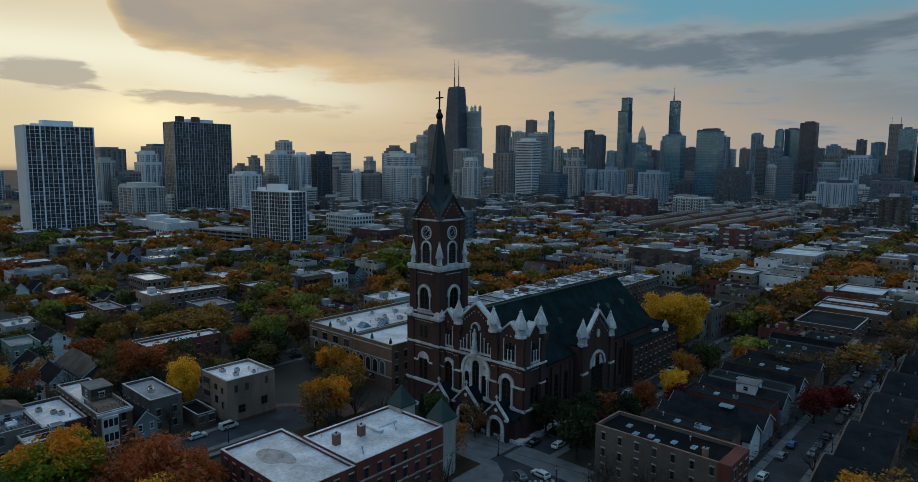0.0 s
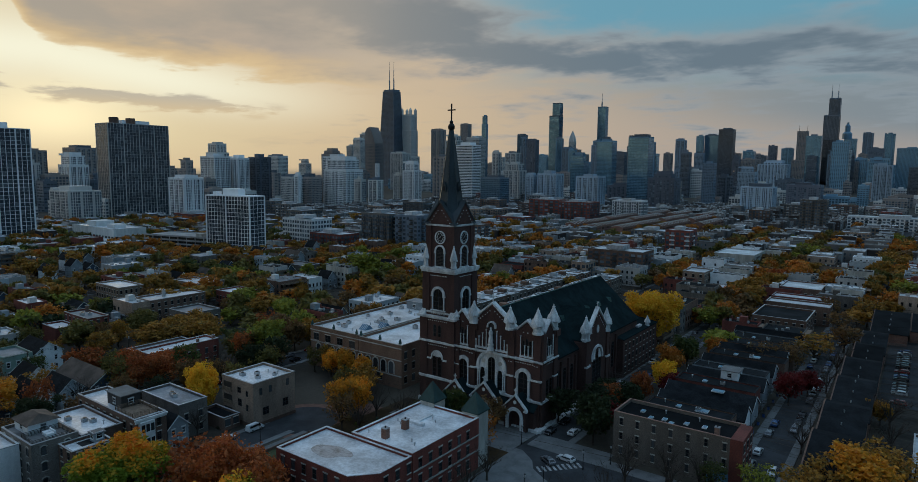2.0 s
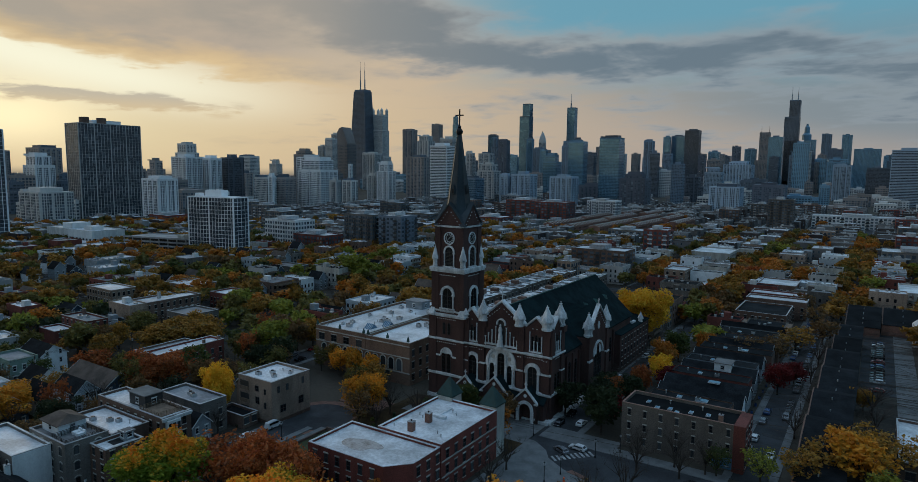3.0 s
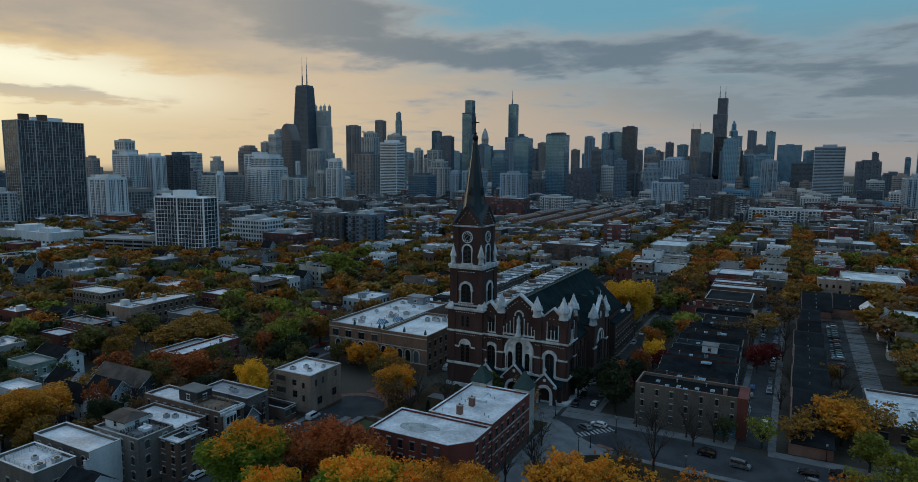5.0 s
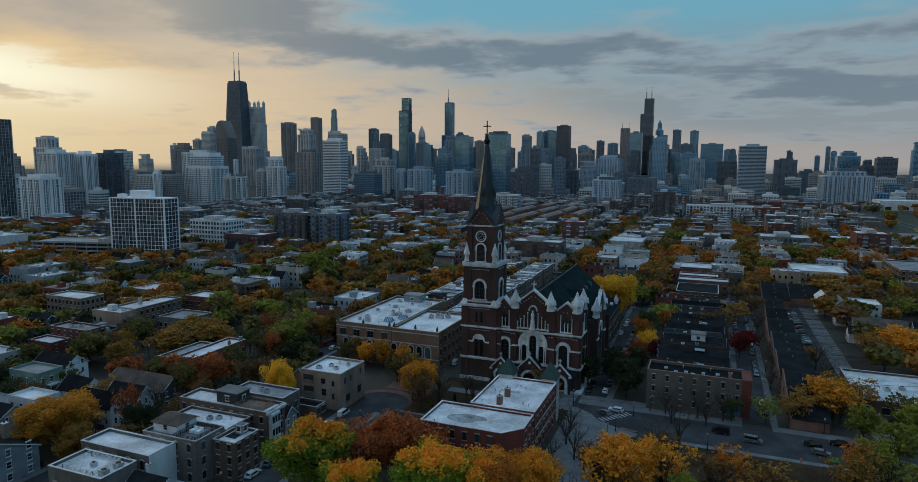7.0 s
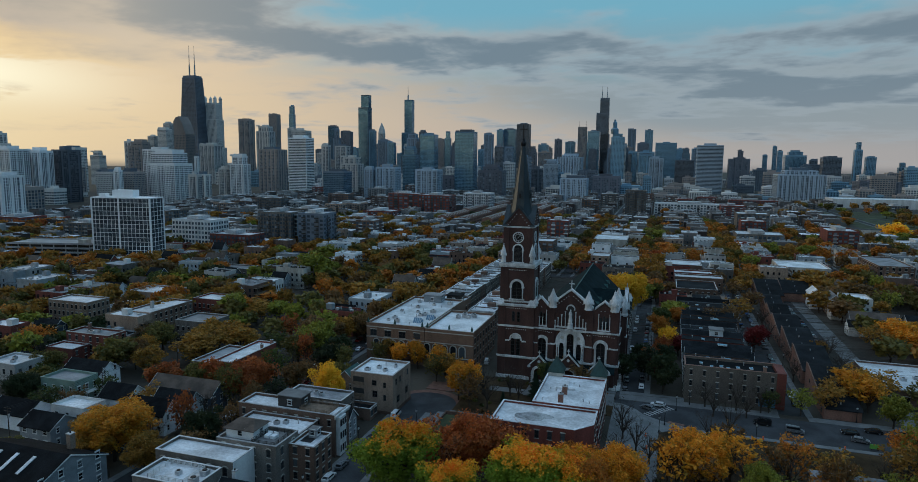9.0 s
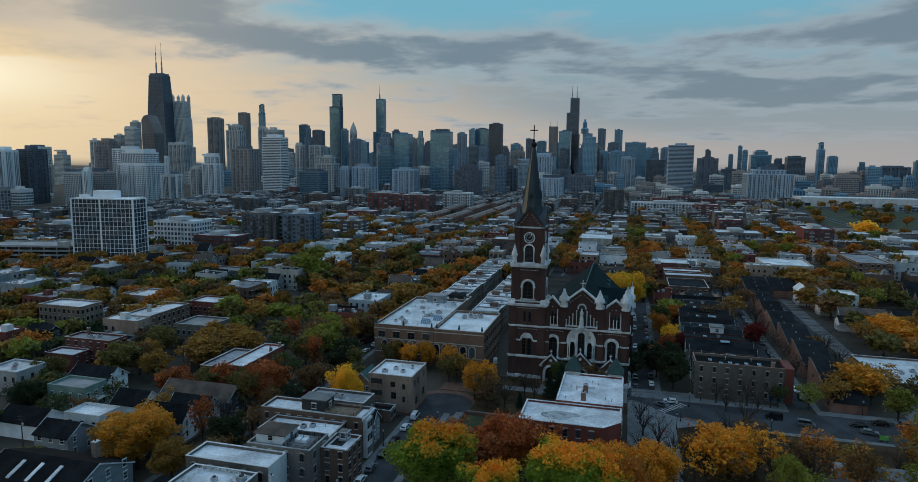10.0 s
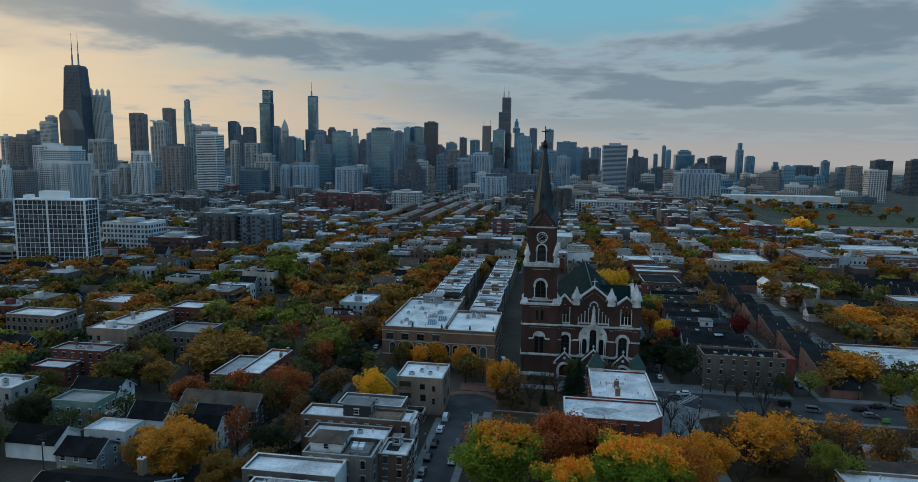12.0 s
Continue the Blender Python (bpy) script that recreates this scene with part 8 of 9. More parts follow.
slats = Mesh()
panes(slats, -1279, -1243, 1275, 1310, 0, 136, 0.6, 0.6, 4.5, 4.0, 0.2)
part("glazing", slats, MAT["haze_glass"], angled, kind="stuff")


# the near slabs of flats
def grid_slab(name, label, x0, x1, y0, y1, h, bays_s, bays_e, floors, wall, pier=0.3, edge=0.3, strong=(), turn=0.0):
    """A slab of flats with a proud grid of piers and floor edges round dark glass."""
    ob = thing(name, (x0 + x1) / 2, (y0 + y1) / 2, 0, label, "apartment tower")
    ob.rotation_euler = (0, 0, radians(turn))
    TAKEN.append((x0, x1, y0, y1))
    part("core", Mesh().box(x0 + 0.5, x1 - 0.5, y0 + 0.5, y1 - 0.5, 0, h - 0.6), MAT["dark_frame"], ob)
    g, m = Mesh(), Mesh()
    for face, n in (("S", bays_s), ("E", bays_e)):
        length = (x1 - x0) if face == "S" else (y1 - y0)
        sx, sy = (x0, y0) if face == "S" else (x1, y0)
        g.side(face, sx, sy), m.side(face, sx, sy)
        w, s = length / n, h / floors
        for i in range(n + 1):
            k = 1.1 if (face, i) in strong else pier
            a = min(max(w * i - k / 2, 0), length - k)
            m.box(a, a + k, -0.5, 0.05 + (0.3 if k > 1 else 0), 0, h)
        for j in range(floors):
            m.box(0, length, -0.5, 0.04, s * (j + 1) - edge, s * (j + 1))
            for i in range(n):
                g.quad((w * i + 0.1, -0.06, s * j), (w * i + w - 0.1, -0.06, s * j), (w * i + w - 0.1, -0.06, s * j + s - edge), (w * i + 0.1, -0.06, s * j + s - edge))
    m.plain()
    m.box(x0, x1, y1 - 0.5, y1, 0, h).box(x0, x0 + 0.5, y0, y1 - 0.5, 0, h)
    m.box(x0, x1, y0, y1, h, h + 0.5)
    part("frame", m, MAT[wall], ob)
    part("glazing", g, MAT["dark_glass"], ob, kind="stuff")
    cx, cy, w, d = (x0 + x1) / 2, (y0 + y1) / 2, x1 - x0, y1 - y0
    part("plant_room", Mesh().box(cx - w * 0.2, cx + w * 0.15, cy - d * 0.2, cy + d * 0.25, h + 0.5, h + 5.5).box(cx - w * 0.4, cx - w * 0.3, cy - d * 0.3, cy, h + 0.5, h + 3), MAT["t_white"], ob)
    return ob


grid_slab("apartment_slab", "white-framed slab of flats with a square window grid", -469.8, -423.8, 271.6, 287.6, 46.5, 15, 4, 15, "t_white", 0.24, 0.26, strong=(("S", 7), ("S", 15), ("E", 4), ("S", 0)), turn=10)
end = grid_slab("apartment_tower", "tall dark slab of flats with white piers and end walls", -668, -640, 158.5, 212.4, 99, 6, 14, 30, "t_white", 0.40, 0.2, strong=(("E", 0), ("E", 3), ("E", 7), ("E", 11), ("E", 14)))
part("end_wall", Mesh().box(-668.3, -639.8, 157.9, 158.36, 0, 99.5), MAT["t_white"], end, "blank white end wall")
tank = grid_slab("apartment_tower", "dark apartment tower with pale piers and roof tanks", -905, -873, 388, 471, 123, 7, 20, 34, "t_conc", 0.42, 0.2, strong=(("E", 0), ("E", 5), ("E", 10), ("E", 15), ("E", 20), ("S", 0)))
for dy in (14, 36):
    part("roof_tank", Mesh().turned(-884, 388 + dy, [(6.0, 123.4), (6.0, 131.0), (5.4, 131.4)], 14), MAT["brick_brown"], tank, "round brown roof tank house")

# ---- trees ----
def tree_meshes(kind, h, spread, seed, leaves, leaf):
    """Trunk with limbs, and a crown of separate leaves in clumps about the limbs' ends. Built at the origin."""
    r = random.Random(seed)
    wood, crown = Mesh(), Mesh()
    fork = h * r.uniform(0.2, 0.28)
    wood.limb((0, 0, -0.2), (r.uniform(-.1, .1), r.uniform(-.1, .1), fork), 0.028 * h, 0.019 * h, 7)
    tips = []
    n = r.randint(6, 8)
    for i in range(n):
        a = 2 * math.pi * (i + r.uniform(-0.3, 0.3)) / n
        out, up = spread * r.uniform(0.35, 0.62), h * r.uniform(0.48, 0.78)
        if kind == "column":
            out *= 0.55
        mid = (math.cos(a) * out * 0.45, math.sin(a) * out * 0.45, fork + (up - fork) * 0.55)
        end = (math.cos(a) * out, math.sin(a) * out, up)
        wood.limb((0, 0, fork * 0.9), mid, 0.013 * h, 0.009 * h).limb(mid, end, 0.009 * h, 0.004 * h)
        tips.append((end, r.uniform(0.75, 1.15)))
        for _ in range(2 if kind != "bare" else 4):
            e2 = tuple(c + r.uniform(-1, 1) * spread * 0.33 for c in end[:2]) + (end[2] + r.uniform(-0.05, 0.16) * h,)
            wood.limb(mid, e2, 0.006 * h, 0.002 * h, 4)
            tips.append((e2, r.uniform(0.55, 0.95)))
            if kind in ("bare", "thin"):
                for _ in range(4):
                    e3 = tuple(c + r.uniform(-1, 1) * spread * 0.2 for c in e2[:2]) + (e2[2] + r.uniform(-0.02, 0.14) * h,)
                    wood.limb(e2, e3, 0.003 * h, 0.0012 * h, 3)
                    tips.append((e3, 0.5))
    top = (r.uniform(-.3, .3), r.uniform(-.3, .3), h * 0.82)
    wood.limb((0, 0, fork), top, 0.014 * h, 0.004 * h)
    tips += [(top, 1.0)]
    size = spread * (0.36 if kind != "column" else 0.24)
    wide = spread * (0.93 if kind != "column" else 0.5)
    holes = [Vector((r.uniform(-1, 1) * wide, r.uniform(-1, 1) * wide, h * r.uniform(0.3, 0.95))) for _ in range(9)]
    k = 0
    while k < leaves:
        u, a = r.uniform(-1, 1), r.uniform(0, 2 * math.pi)
        q = math.sqrt(1 - u * u)
        if r.random() < 0.5:
            c, s = tips[r.randrange(len(tips))]
            rad = size * s * r.random() ** 0.4
            x, y, z = c[0] + rad * q * math.cos(a), c[1] + rad * q * math.sin(a), c[2] + rad * u * 0.78
        else:
            bump = 0.8 + 0.2 * math.sin(3 * a + seed) * math.cos(2.3 * u + seed) + 0.12 * math.sin(7 * a + 5 * u)
            rad = bump * (0.55 + 0.45 * r.random() ** 0.5)
            x, y, z = wide * rad * q * math.cos(a), wide * rad * q * math.sin(a), h * (0.58 + 0.40 * rad * u)
            if any((Vector((x, y, z)) - o).length < spread * 0.24 for o in holes):
                continue
        k += 1
        z = max(z, h * 0.16)
        l = leaf * r.uniform(0.6, 1.25)
        p = Vector((r.uniform(-1, 1), r.uniform(-1, 1), r.uniform(-0.65, 0.65))).normalized() * l
        t = p.cross(Vector((r.uniform(-1, 1), r.uniform(-1, 1), r.uniform(-0.3, 1)))).normalized() * l * 0.62
        o = Vector((x, y, z))
        b = Vector((0, 0, -0.2 * l))
        crown.add([tuple(o - p), tuple(o - t + b), tuple(o + p), tuple(o + t + b)], [(0, 1, 2, 3)])
    return wood, crown


TREES, WORDS = {}, {"orange": "burnt orange", "turning": "orange turning green", "gold": "golden brown", "amber": "amber orange", "yellow": "bright yellow", "green": "dull green", "lime": "yellow-green",
                    "russet": "russet", "maroon": "dark red", "olive": "olive brown", "brown": "thin brown", "dark": "dark green"}


def tree(x, y, h, spread, tone, seed=0, level="near", kind="round"):
    """A tree at its foot; shapes are shared between trees of the same kind and scaled."""
    if level == "near" and y < 60 and kind == "round":
        level = "front"
    leaves, leaf = {"front": (13000, 0.215), "near": (2500, 0.42), "mid": (1150, 0.64), "far": (240, 1.2)}[level]
    if kind == "bare":
        leaves = 0
    elif kind == "thin":
        leaves = int(leaves * 0.36)
    key = (tone, seed % 3, level, kind)
    if key not in TREES:
        wood, crown = tree_meshes(kind, 12.0, 5.5, 40 + seed % 3 + 10 * len(tone), leaves, leaf)
        TREES[key] = (mend(wood.data("trunk", MAT["bark"])), crown.data("crown", LEAF[tone]) if leaves else None)
    ob = thing("tree", x, y, 0, f"autumn tree with {WORDS[tone]} leaves" if kind != "bare" else "bare leafless tree with dark branches", "tree", "trees along the streets")
    ob.scale = (spread / 5.5, spread / 5.5, h / 12.0)
    ob.rotation_euler = (0, 0, (seed * 2.399 + x) % 6.28)
    wood, crown = TREES[key]
    part("trunk", wood, None, ob, local=True)
    if crown:
        part("crown", crown, None, ob, local=True)
    TAKEN.append((x - 1.5, x + 1.5, y - 1.5, y + 1.5))
    return ob

tree(-93.0, 220.0, 25, 12.0, "yellow", 0, "front", "round")
tree(-172.0, 77.4, 15.5, 5.2, "yellow", 1, "front", "round")
tree(-168.8, 75.6, 12, 3.8, "yellow", 2, "near", "round")
tree(-275.5, 249.0, 21, 12.5, "lime", 2, "mid", "round")
tree(-198.3, 72.3, 14, 7.5, "russet", 3, "front", "round")
tree(-134.0, 100.6, 12, 4.4, "amber", 4, "near", "round")
tree(-71.8, 418.0, 14, 6.5, "orange", 5, "mid", "round")
tree(-73.1, 173.7, 11, 4.2, "yellow", 6, "near", "round")
tree(-205.6, 29.6, 15, 9, "amber", 7, "near", "round")
tree(-130.7, 34.6, 20, 10.5, "turning", 8, "near", "round")
tree(-102.5, 36.0, 18.5, 9.5, "turning", 9, "near", "round")
tree(-65.5, 61.6, 14.5, 7.6, "amber", 10, "front", "round")
tree(-117.0, 47.0, 18.5, 8.5, "russet", 11, "near", "round")
tree(-39.4, 186.7, 11, 4.8, "maroon", 12, "near", "round")
tree(-74.6, 124.9, 14, 6, "dark", 13, "near", "round")
tree(-200.0, 119.9, 16, 8, "lime", 14, "near", "round")
tree(-116.0, 26.0, 17, 7, "turning", 15, "near", "round")
tree(-83.0, 48.0, 14, 4.5, "orange", 16, "near", "round")
tree(-89.0, 38.0, 16, 6, "orange", 17, "near", "round")
tree(-75.0, 134.0, 10, 4, "maroon", 18, "near", "round")
tree(-74.0, 148.0, 11, 4.5, "dark", 19, "near", "round")
tree(-75.0, 160.0, 11, 4, "russet", 20, "near", "round")
tree(-76.0, 190.0, 12, 5, "orange", 21, "near", "round")
tree(-75.0, 205.0, 12, 5.5, "green", 22, "near", "round")
tree(-99.0, 41.8, 15.5, 8.6, "turning", 1, "near", "round")
tree(-114.5, 52.1, 15, 7.4, "russet", 2, "near", "round")
tree(-46.9, 64.8, 12, 6.6, "brown", 7, "near", "bare")
tree(-38.0, 66.4, 12, 6.6, "gold", 8, "near", "thin")
tree(-75.3, 47.3, 12, 6.0, "brown", 9, "near", "bare")
tree(-57.3, 51.6, 11, 6.0, "brown", 10, "near", "bare")
tree(-81.2, 75.9, 10, 4.8, "brown", 11, "near", "bare")
tree(-74.2, 73.3, 10, 5.4, "brown", 12, "near", "bare")
tree(-209.6, 37.0, 12, 10.2, "amber", 13, "near", "round")
tree(-192.8, 26.1, 11, 5.4, "gold", 14, "near", "round")
tree(-200.6, 80.8, 12, 7.8, "russet", 15, "near", "round")
tree(-175.5, 91.0, 11, 4.8, "olive", 16, "near", "thin")
tree(-137.5, 102.9, 11, 4.3, "amber", 17, "near", "round")
tree(-205.2, 123.4, 13, 7.8, "lime", 18, "near", "thin")
tree(-222.4, 136.7, 11, 4.8, "russet", 19, "near", "thin")
tree(-244.7, 109.9, 12, 8.4, "gold", 20, "near", "round")
tree(-238.1, 118.9, 12, 7.2, "gold", 21, "near", "round")
tree(-257.6, 95.3, 11, 4.8, "gold", 22, "near", "round")
tree(-69.1, 170.0, 9, 4.8, "maroon", 26, "near", "round")
tree(-304.1, 314.7, 15, 13.2, "lime", 28, "mid", "round")
tree(-36.0, 198.5, 9, 4.8, "maroon", 29, "near", "round")
tree(-45.1, 223.6, 10, 6.6, "brown", 30, "near", "thin")
tree(19.9, 205.4, 11, 8.4, "amber", 31, "near", "round")
tree(32.3, 197.7, 11, 7.2, "amber", 32, "near", "round")
tree(-8.2, 140.4, 11, 7.2, "gold", 33, "near", "thin")
tree(-26.8, 122.8, 10, 5.4, "gold", 34, "near", "thin")
tree(-306.4, 89.1, 12, 9.5, "orange", 35, "near", "round")
tree(-276.7, 72.0, 10, 5.6, "olive", 36, "near", "round")
tree(-166.0, 135.3, 9, 3.8, "gold", 37, "near", "round")
tree(-159.3, 143.2, 9, 3.6, "gold", 38, "near", "round")
tree(-148.0, 147.1, 9, 3.8, "gold", 39, "near", "round")
tree(-111.0, 115.8, 10, 4.3, "green", 40, "near", "round")
tree(-105.5, 126.5, 9, 4.8, "gold", 41, "near", "thin")
tree(-130.4, 104.2, 11, 5.4, "brown", 42, "near", "bare")
tree(-121.8, 105.9, 11, 5.4, "brown", 43, "near", "bare")
tree(-195.7, 203.6, 13, 7.2, "gold", 44, "near", "round")
tree(-196.0, 172.5, 13, 7.2, "gold", 45, "near", "round")
tree(-194.0, 147.2, 13, 6.0, "brown", 46, "near", "round")
tree(-198.7, 250.3, 13, 6.6, "orange", 47, "mid", "round")
tree(-199.7, 279.2, 13, 6.6, "lime", 48, "mid", "round")
tree(-81.9, 150.0, 10, 4.8, "dark", 49, "near", "round")
tree(-68.1, 218.7, 10, 4.8, "orange", 50, "near", "round")
tree(-49.9, 54.1, 10, 4.8, "lime", 51, "near", "thin")
tree(-34.2, 63.0, 10, 6.0, "gold", 52, "near", "thin")
tree(-88.5, 61.1, 9, 4.8, "brown", 53, "near", "bare")
tree(-54.5, 62.6, 10, 6.0, "brown", 54, "near", "bare")
tree(-60.0, 109.6, 9, 5.4, "brown", 55, "near", "bare")
tree(-50.6, 111.4, 9, 4.8, "brown", 56, "near", "bare")
tree(-43.7, 117.5, 8, 3.6, "green", 57, "near", "thin")
tree(-168.4, 45.4, 10, 5.4, "brown", 58, "near", "bare")
tree(-189.4, 94.6, 10, 5.4, "brown", 59, "near", "bare")
tree(-216.3, 31.9, 10, 4.8, "gold", 60, "near", "round")
tree(-322.5, 154.1, 12, 5.4, "gold", 61, "mid", "round")
tree(-314.4, 192.1, 13, 8.4, "orange", 62, "mid", "round")
tree(-336.7, 237.7, 13, 7.2, "orange", 63, "mid", "round")
tree(-317.4, 201.8, 12, 6.6, "dark", 64, "mid", "round")
tree(-275.3, 198.9, 11, 4.8, "gold", 65, "mid", "round")
tree(-290.4, 218.6, 11, 6.0, "green", 66, "mid", "round")
tree(-412.6, 220.3, 13, 8.4, "gold", 67, "mid", "round")
tree(-403.8, 232.1, 13, 8.4, "gold", 68, "mid", "round")
tree(-432.5, 225.5, 13, 8.4, "orange", 69, "mid", "round")
tree(-382.8, 227.1, 13, 7.2, "brown", 70, "mid", "round")
tree(-401.9, 281.2, 12, 7.2, "orange", 71, "mid", "round")
tree(-383.7, 285.6, 12, 7.2, "brown", 72, "mid", "round")
tree(-134.0, 51.6, 12, 8.4, "russet", 75, "near", "thin")
tree(-226.1, 69.8, 12, 7.2, "russet", 77, "near", "round")
tree(-238.7, 99.8, 12, 9.6, "gold", 78, "near", "round")
tree(-230.3, 114.0, 12, 8.4, "gold", 79, "near", "round")
tree(-252.2, 155.4, 11, 6.0, "gold", 81, "near", "round")
tree(-330.7, 171.1, 12, 10.8, "orange", 82, "mid", "round")
tree(-347.1, 198.2, 12, 7.2, "green", 83, "mid", "round")
tree(-348.1, 106.3, 12, 8.4, "orange", 84, "mid", "round")
tree(-322.3, 75.2, 12, 8.4, "gold", 85, "near", "round")
tree(-619.6, 166.6, 13, 10.8, "green", 86, "far", "round")
tree(-497.8, 160.7, 12, 7.2, "orange", 87, "mid", "round")
tree(-444.6, 208.3, 13, 9.6, "orange", 88, "mid", "round")
tree(-338.9, 309.1, 14, 9.6, "lime", 89, "mid", "round")
tree(-172.7, 126.2, 10, 4.8, "gold", 91, "near", "round")
tree(-147.7, 116.5, 10, 7.2, "gold", 92, "near", "thin")
tree(-403.0, 474.9, 12, 7.2, "orange", 93, "far", "round")
tree(-74.8, 442.8, 13, 7.2, "orange", 96, "mid", "round")
tree(-53.1, 218.2, 10, 6.0, "brown", 97, "near", "thin")
tree(-88.0, 131.8, 11, 5.4, "dark", 98, "near", "round")
tree(-79.4, 136.2, 12, 6.6, "dark", 99, "near", "round")
tree(-78.4, 146.8, 10, 4.8, "russet", 100, "near", "round")
tree(-43.7, 319.3, 12, 5.4, "brown", 101, "mid", "thin")
tree(-15.9, 142.4, 11, 7.2, "gold", 102, "near", "thin")
tree(-22.0, 130.6, 11, 7.2, "gold", 103, "near", "thin")
tree(-16.2, 184.6, 8, 3.6, "gold", 104, "near", "round")
tree(-28.2, 172.0, 10, 4.8, "brown", 105, "near", "bare")
tree(-127.7, 49.8, 11, 7.2, "russet", 109, "near", "thin")
tree(-93.6, 54.5, 10, 6.0, "orange", 111, "near", "round")
tree(-64.9, 70.1, 10, 8.4, "gold", 112, "near", "thin")
tree(-85.6, 92.6, 9, 4.8, "brown", 113, "near", "bare")
tree(-37.0, 296.1, 10, 6.0, "brown", 116, "mid", "thin")
tree(-72.3, 408.1, 13, 6.0, "orange", 117, "mid", "round")
tree(-228.1, 831.8, 13, 7.2, "orange", 118, "far", "round")
tree(-11.6, 441.0, 12, 8.4, "gold", 119, "mid", "round")
tree(22.2, 473.5, 12, 8.4, "gold", 120, "far", "round")
tree(54.2, 506.5, 12, 8.4, "orange", 121, "far", "round")
tree(-72.0, 637.8, 13, 7.2, "orange", 122, "far", "round")
tree(-73.5, 853.8, 13, 7.2, "orange", 123, "far", "round")
tree(-69.8, 525.8, 13, 7.2, "brown", 124, "far", "round")

tree(-121.5, 41.0, 16, 7.0, "russet", 3, "near", "thin")
tree(-109.0, 48.5, 16, 7.0, "russet", 4, "near", "thin")
tree(-93.5, 38.0, 15.5, 7.5, "turning", 5, "near", "round")
tree(-84.0, 47.5, 15.5, 7.0, "amber", 6, "near", "round")
tree(-71.5, 58.5, 14.0, 7.0, "amber", 7, "near", "thin")
tree(-59.5, 65.0, 14.0, 7.5, "amber", 8, "near", "thin")
tree(-54.3, 55.0, 11.5, 5.0, "lime", 9, "near", "round")
tree(-16.0, 131.0, 12.5, 8.5, "amber", 11, "near", "round")
tree(-11.0, 116.5, 10.5, 5.0, "lime", 12, "near", "round")
tree(-6.0, 103.0, 12.0, 6.0, "lime", 13, "near", "round")

# canopies by the lane and beyond
for i, (x, y, h, w, tone, kind) in enumerate(((18, 214, 13, 9, "amber", "round"), (30, 217, 12, 8, "gold", "round"), (40, 212, 13, 9, "orange", "round"), (8, 205, 11, 7, "gold", "thin"), (52, 306, 12, 8, "brown", "thin"), (42, 298, 11, 8, "brown", "thin"),
                                           (36, 286, 12, 8, "lime", "thin"), (30, 292, 10, 6, "brown", "thin"), (27, 348, 12, 8, "orange", "round"), (42, 370, 13, 8, "orange", "round"), (60, 352, 11, 7, "gold", "round"), (48, 262, 11, 7, "green", "thin"),
                                           (-14, 152, 11, 6, "brown", "bare"), (-13, 166, 10, 6, "brown", "bare"), (-14, 182, 11, 7, "brown", "bare"), (-31, 152, 10, 5, "brown", "bare"), (-31.5, 205, 10, 5, "brown", "bare"), (-31, 228, 11, 6, "brown", "bare"),
                                           (-32, 262, 12, 7, "brown", "thin"), (-30, 276, 12, 6, "brown", "bare"), (-14.5, 128, 10, 5, "brown", "bare"), (-28, 318, 14, 8, "gold", "thin"), (-40, 243, 11, 8.5, "gold", "thin"), (10, 128, 12, 7.5, "gold", "thin"), (22, 130, 12, 7, "lime", "round"),
                                           (34, 128, 11, 6, "orange", "thin"), (48, 130, 11, 6, "brown", "bare"), (2, 124, 10, 5, "lime", "round"), (16, 122, 11, 7, "brown", "bare"), (38, 185, 10, 6, "brown", "bare"), (-3, 470, 13, 9, "gold", "round"), (8, 478, 13, 9, "lime", "round"), (32, 471, 13, 9, "lime", "round"), (22, 480, 12, 8, "gold", "round"), (144, 641, 20, 15, "yellow", "round"), (71, 633, 13, 10, "orange", "round"), (170, 555, 12, 10, "orange", "round"), (103, 380, 11, 8, "orange", "round"), (55, 442, 14, 10, "orange", "round"), (62, 452, 13, 9, "russet", "round"), (-73, 430, 15, 9.5, "orange", "round"), (-84, 268, 11, 7, "lime", "round"), (20, 186, 9, 5, "gold", "round"))):
    tree(x, y, h, w, tone, i, "near" if y < 240 else "mid", kind)

# church garden: a spruce, a small fir, bare trees and low shrubs
def conifer(x, y, h, r, seed):
    rr = random.Random(seed)
    ob = thing("conifer", x, y, 0.1, "dark green conifer in the church garden", "conifer", "garden conifers")
    part("trunk", Mesh().turned(x, y, [(0.16, 0.0), (0.04, h * 0.95)], 6), MAT["bark"], ob)
    m = Mesh()
    for i in range(int(1500 * r)):
        k = rr.random() ** 0.8
        z = 0.5 + (h - 0.5) * k
        rad = r * (1 - k) * (0.75 + 0.25 * math.sin(k * 38)) * rr.uniform(0.45, 1.0)
        a = rr.uniform(0, 2 * math.pi)
        o = Vector((x + rad * math.cos(a), y + rad * math.sin(a), z))
        p = Vector((math.cos(a), math.sin(a), -0.35 + rr.uniform(-0.2, 0.2))) * 0.42
        t = Vector((-math.sin(a), math.cos(a), rr.uniform(-0.3, 0.3))) * 0.16
        m.add([tuple(o - p), tuple(o + t), tuple(o + p), tuple(o - t)], [(0, 1, 2, 3)])
    part("needles", m.data("needles", MAT["conifer"]), None, ob)


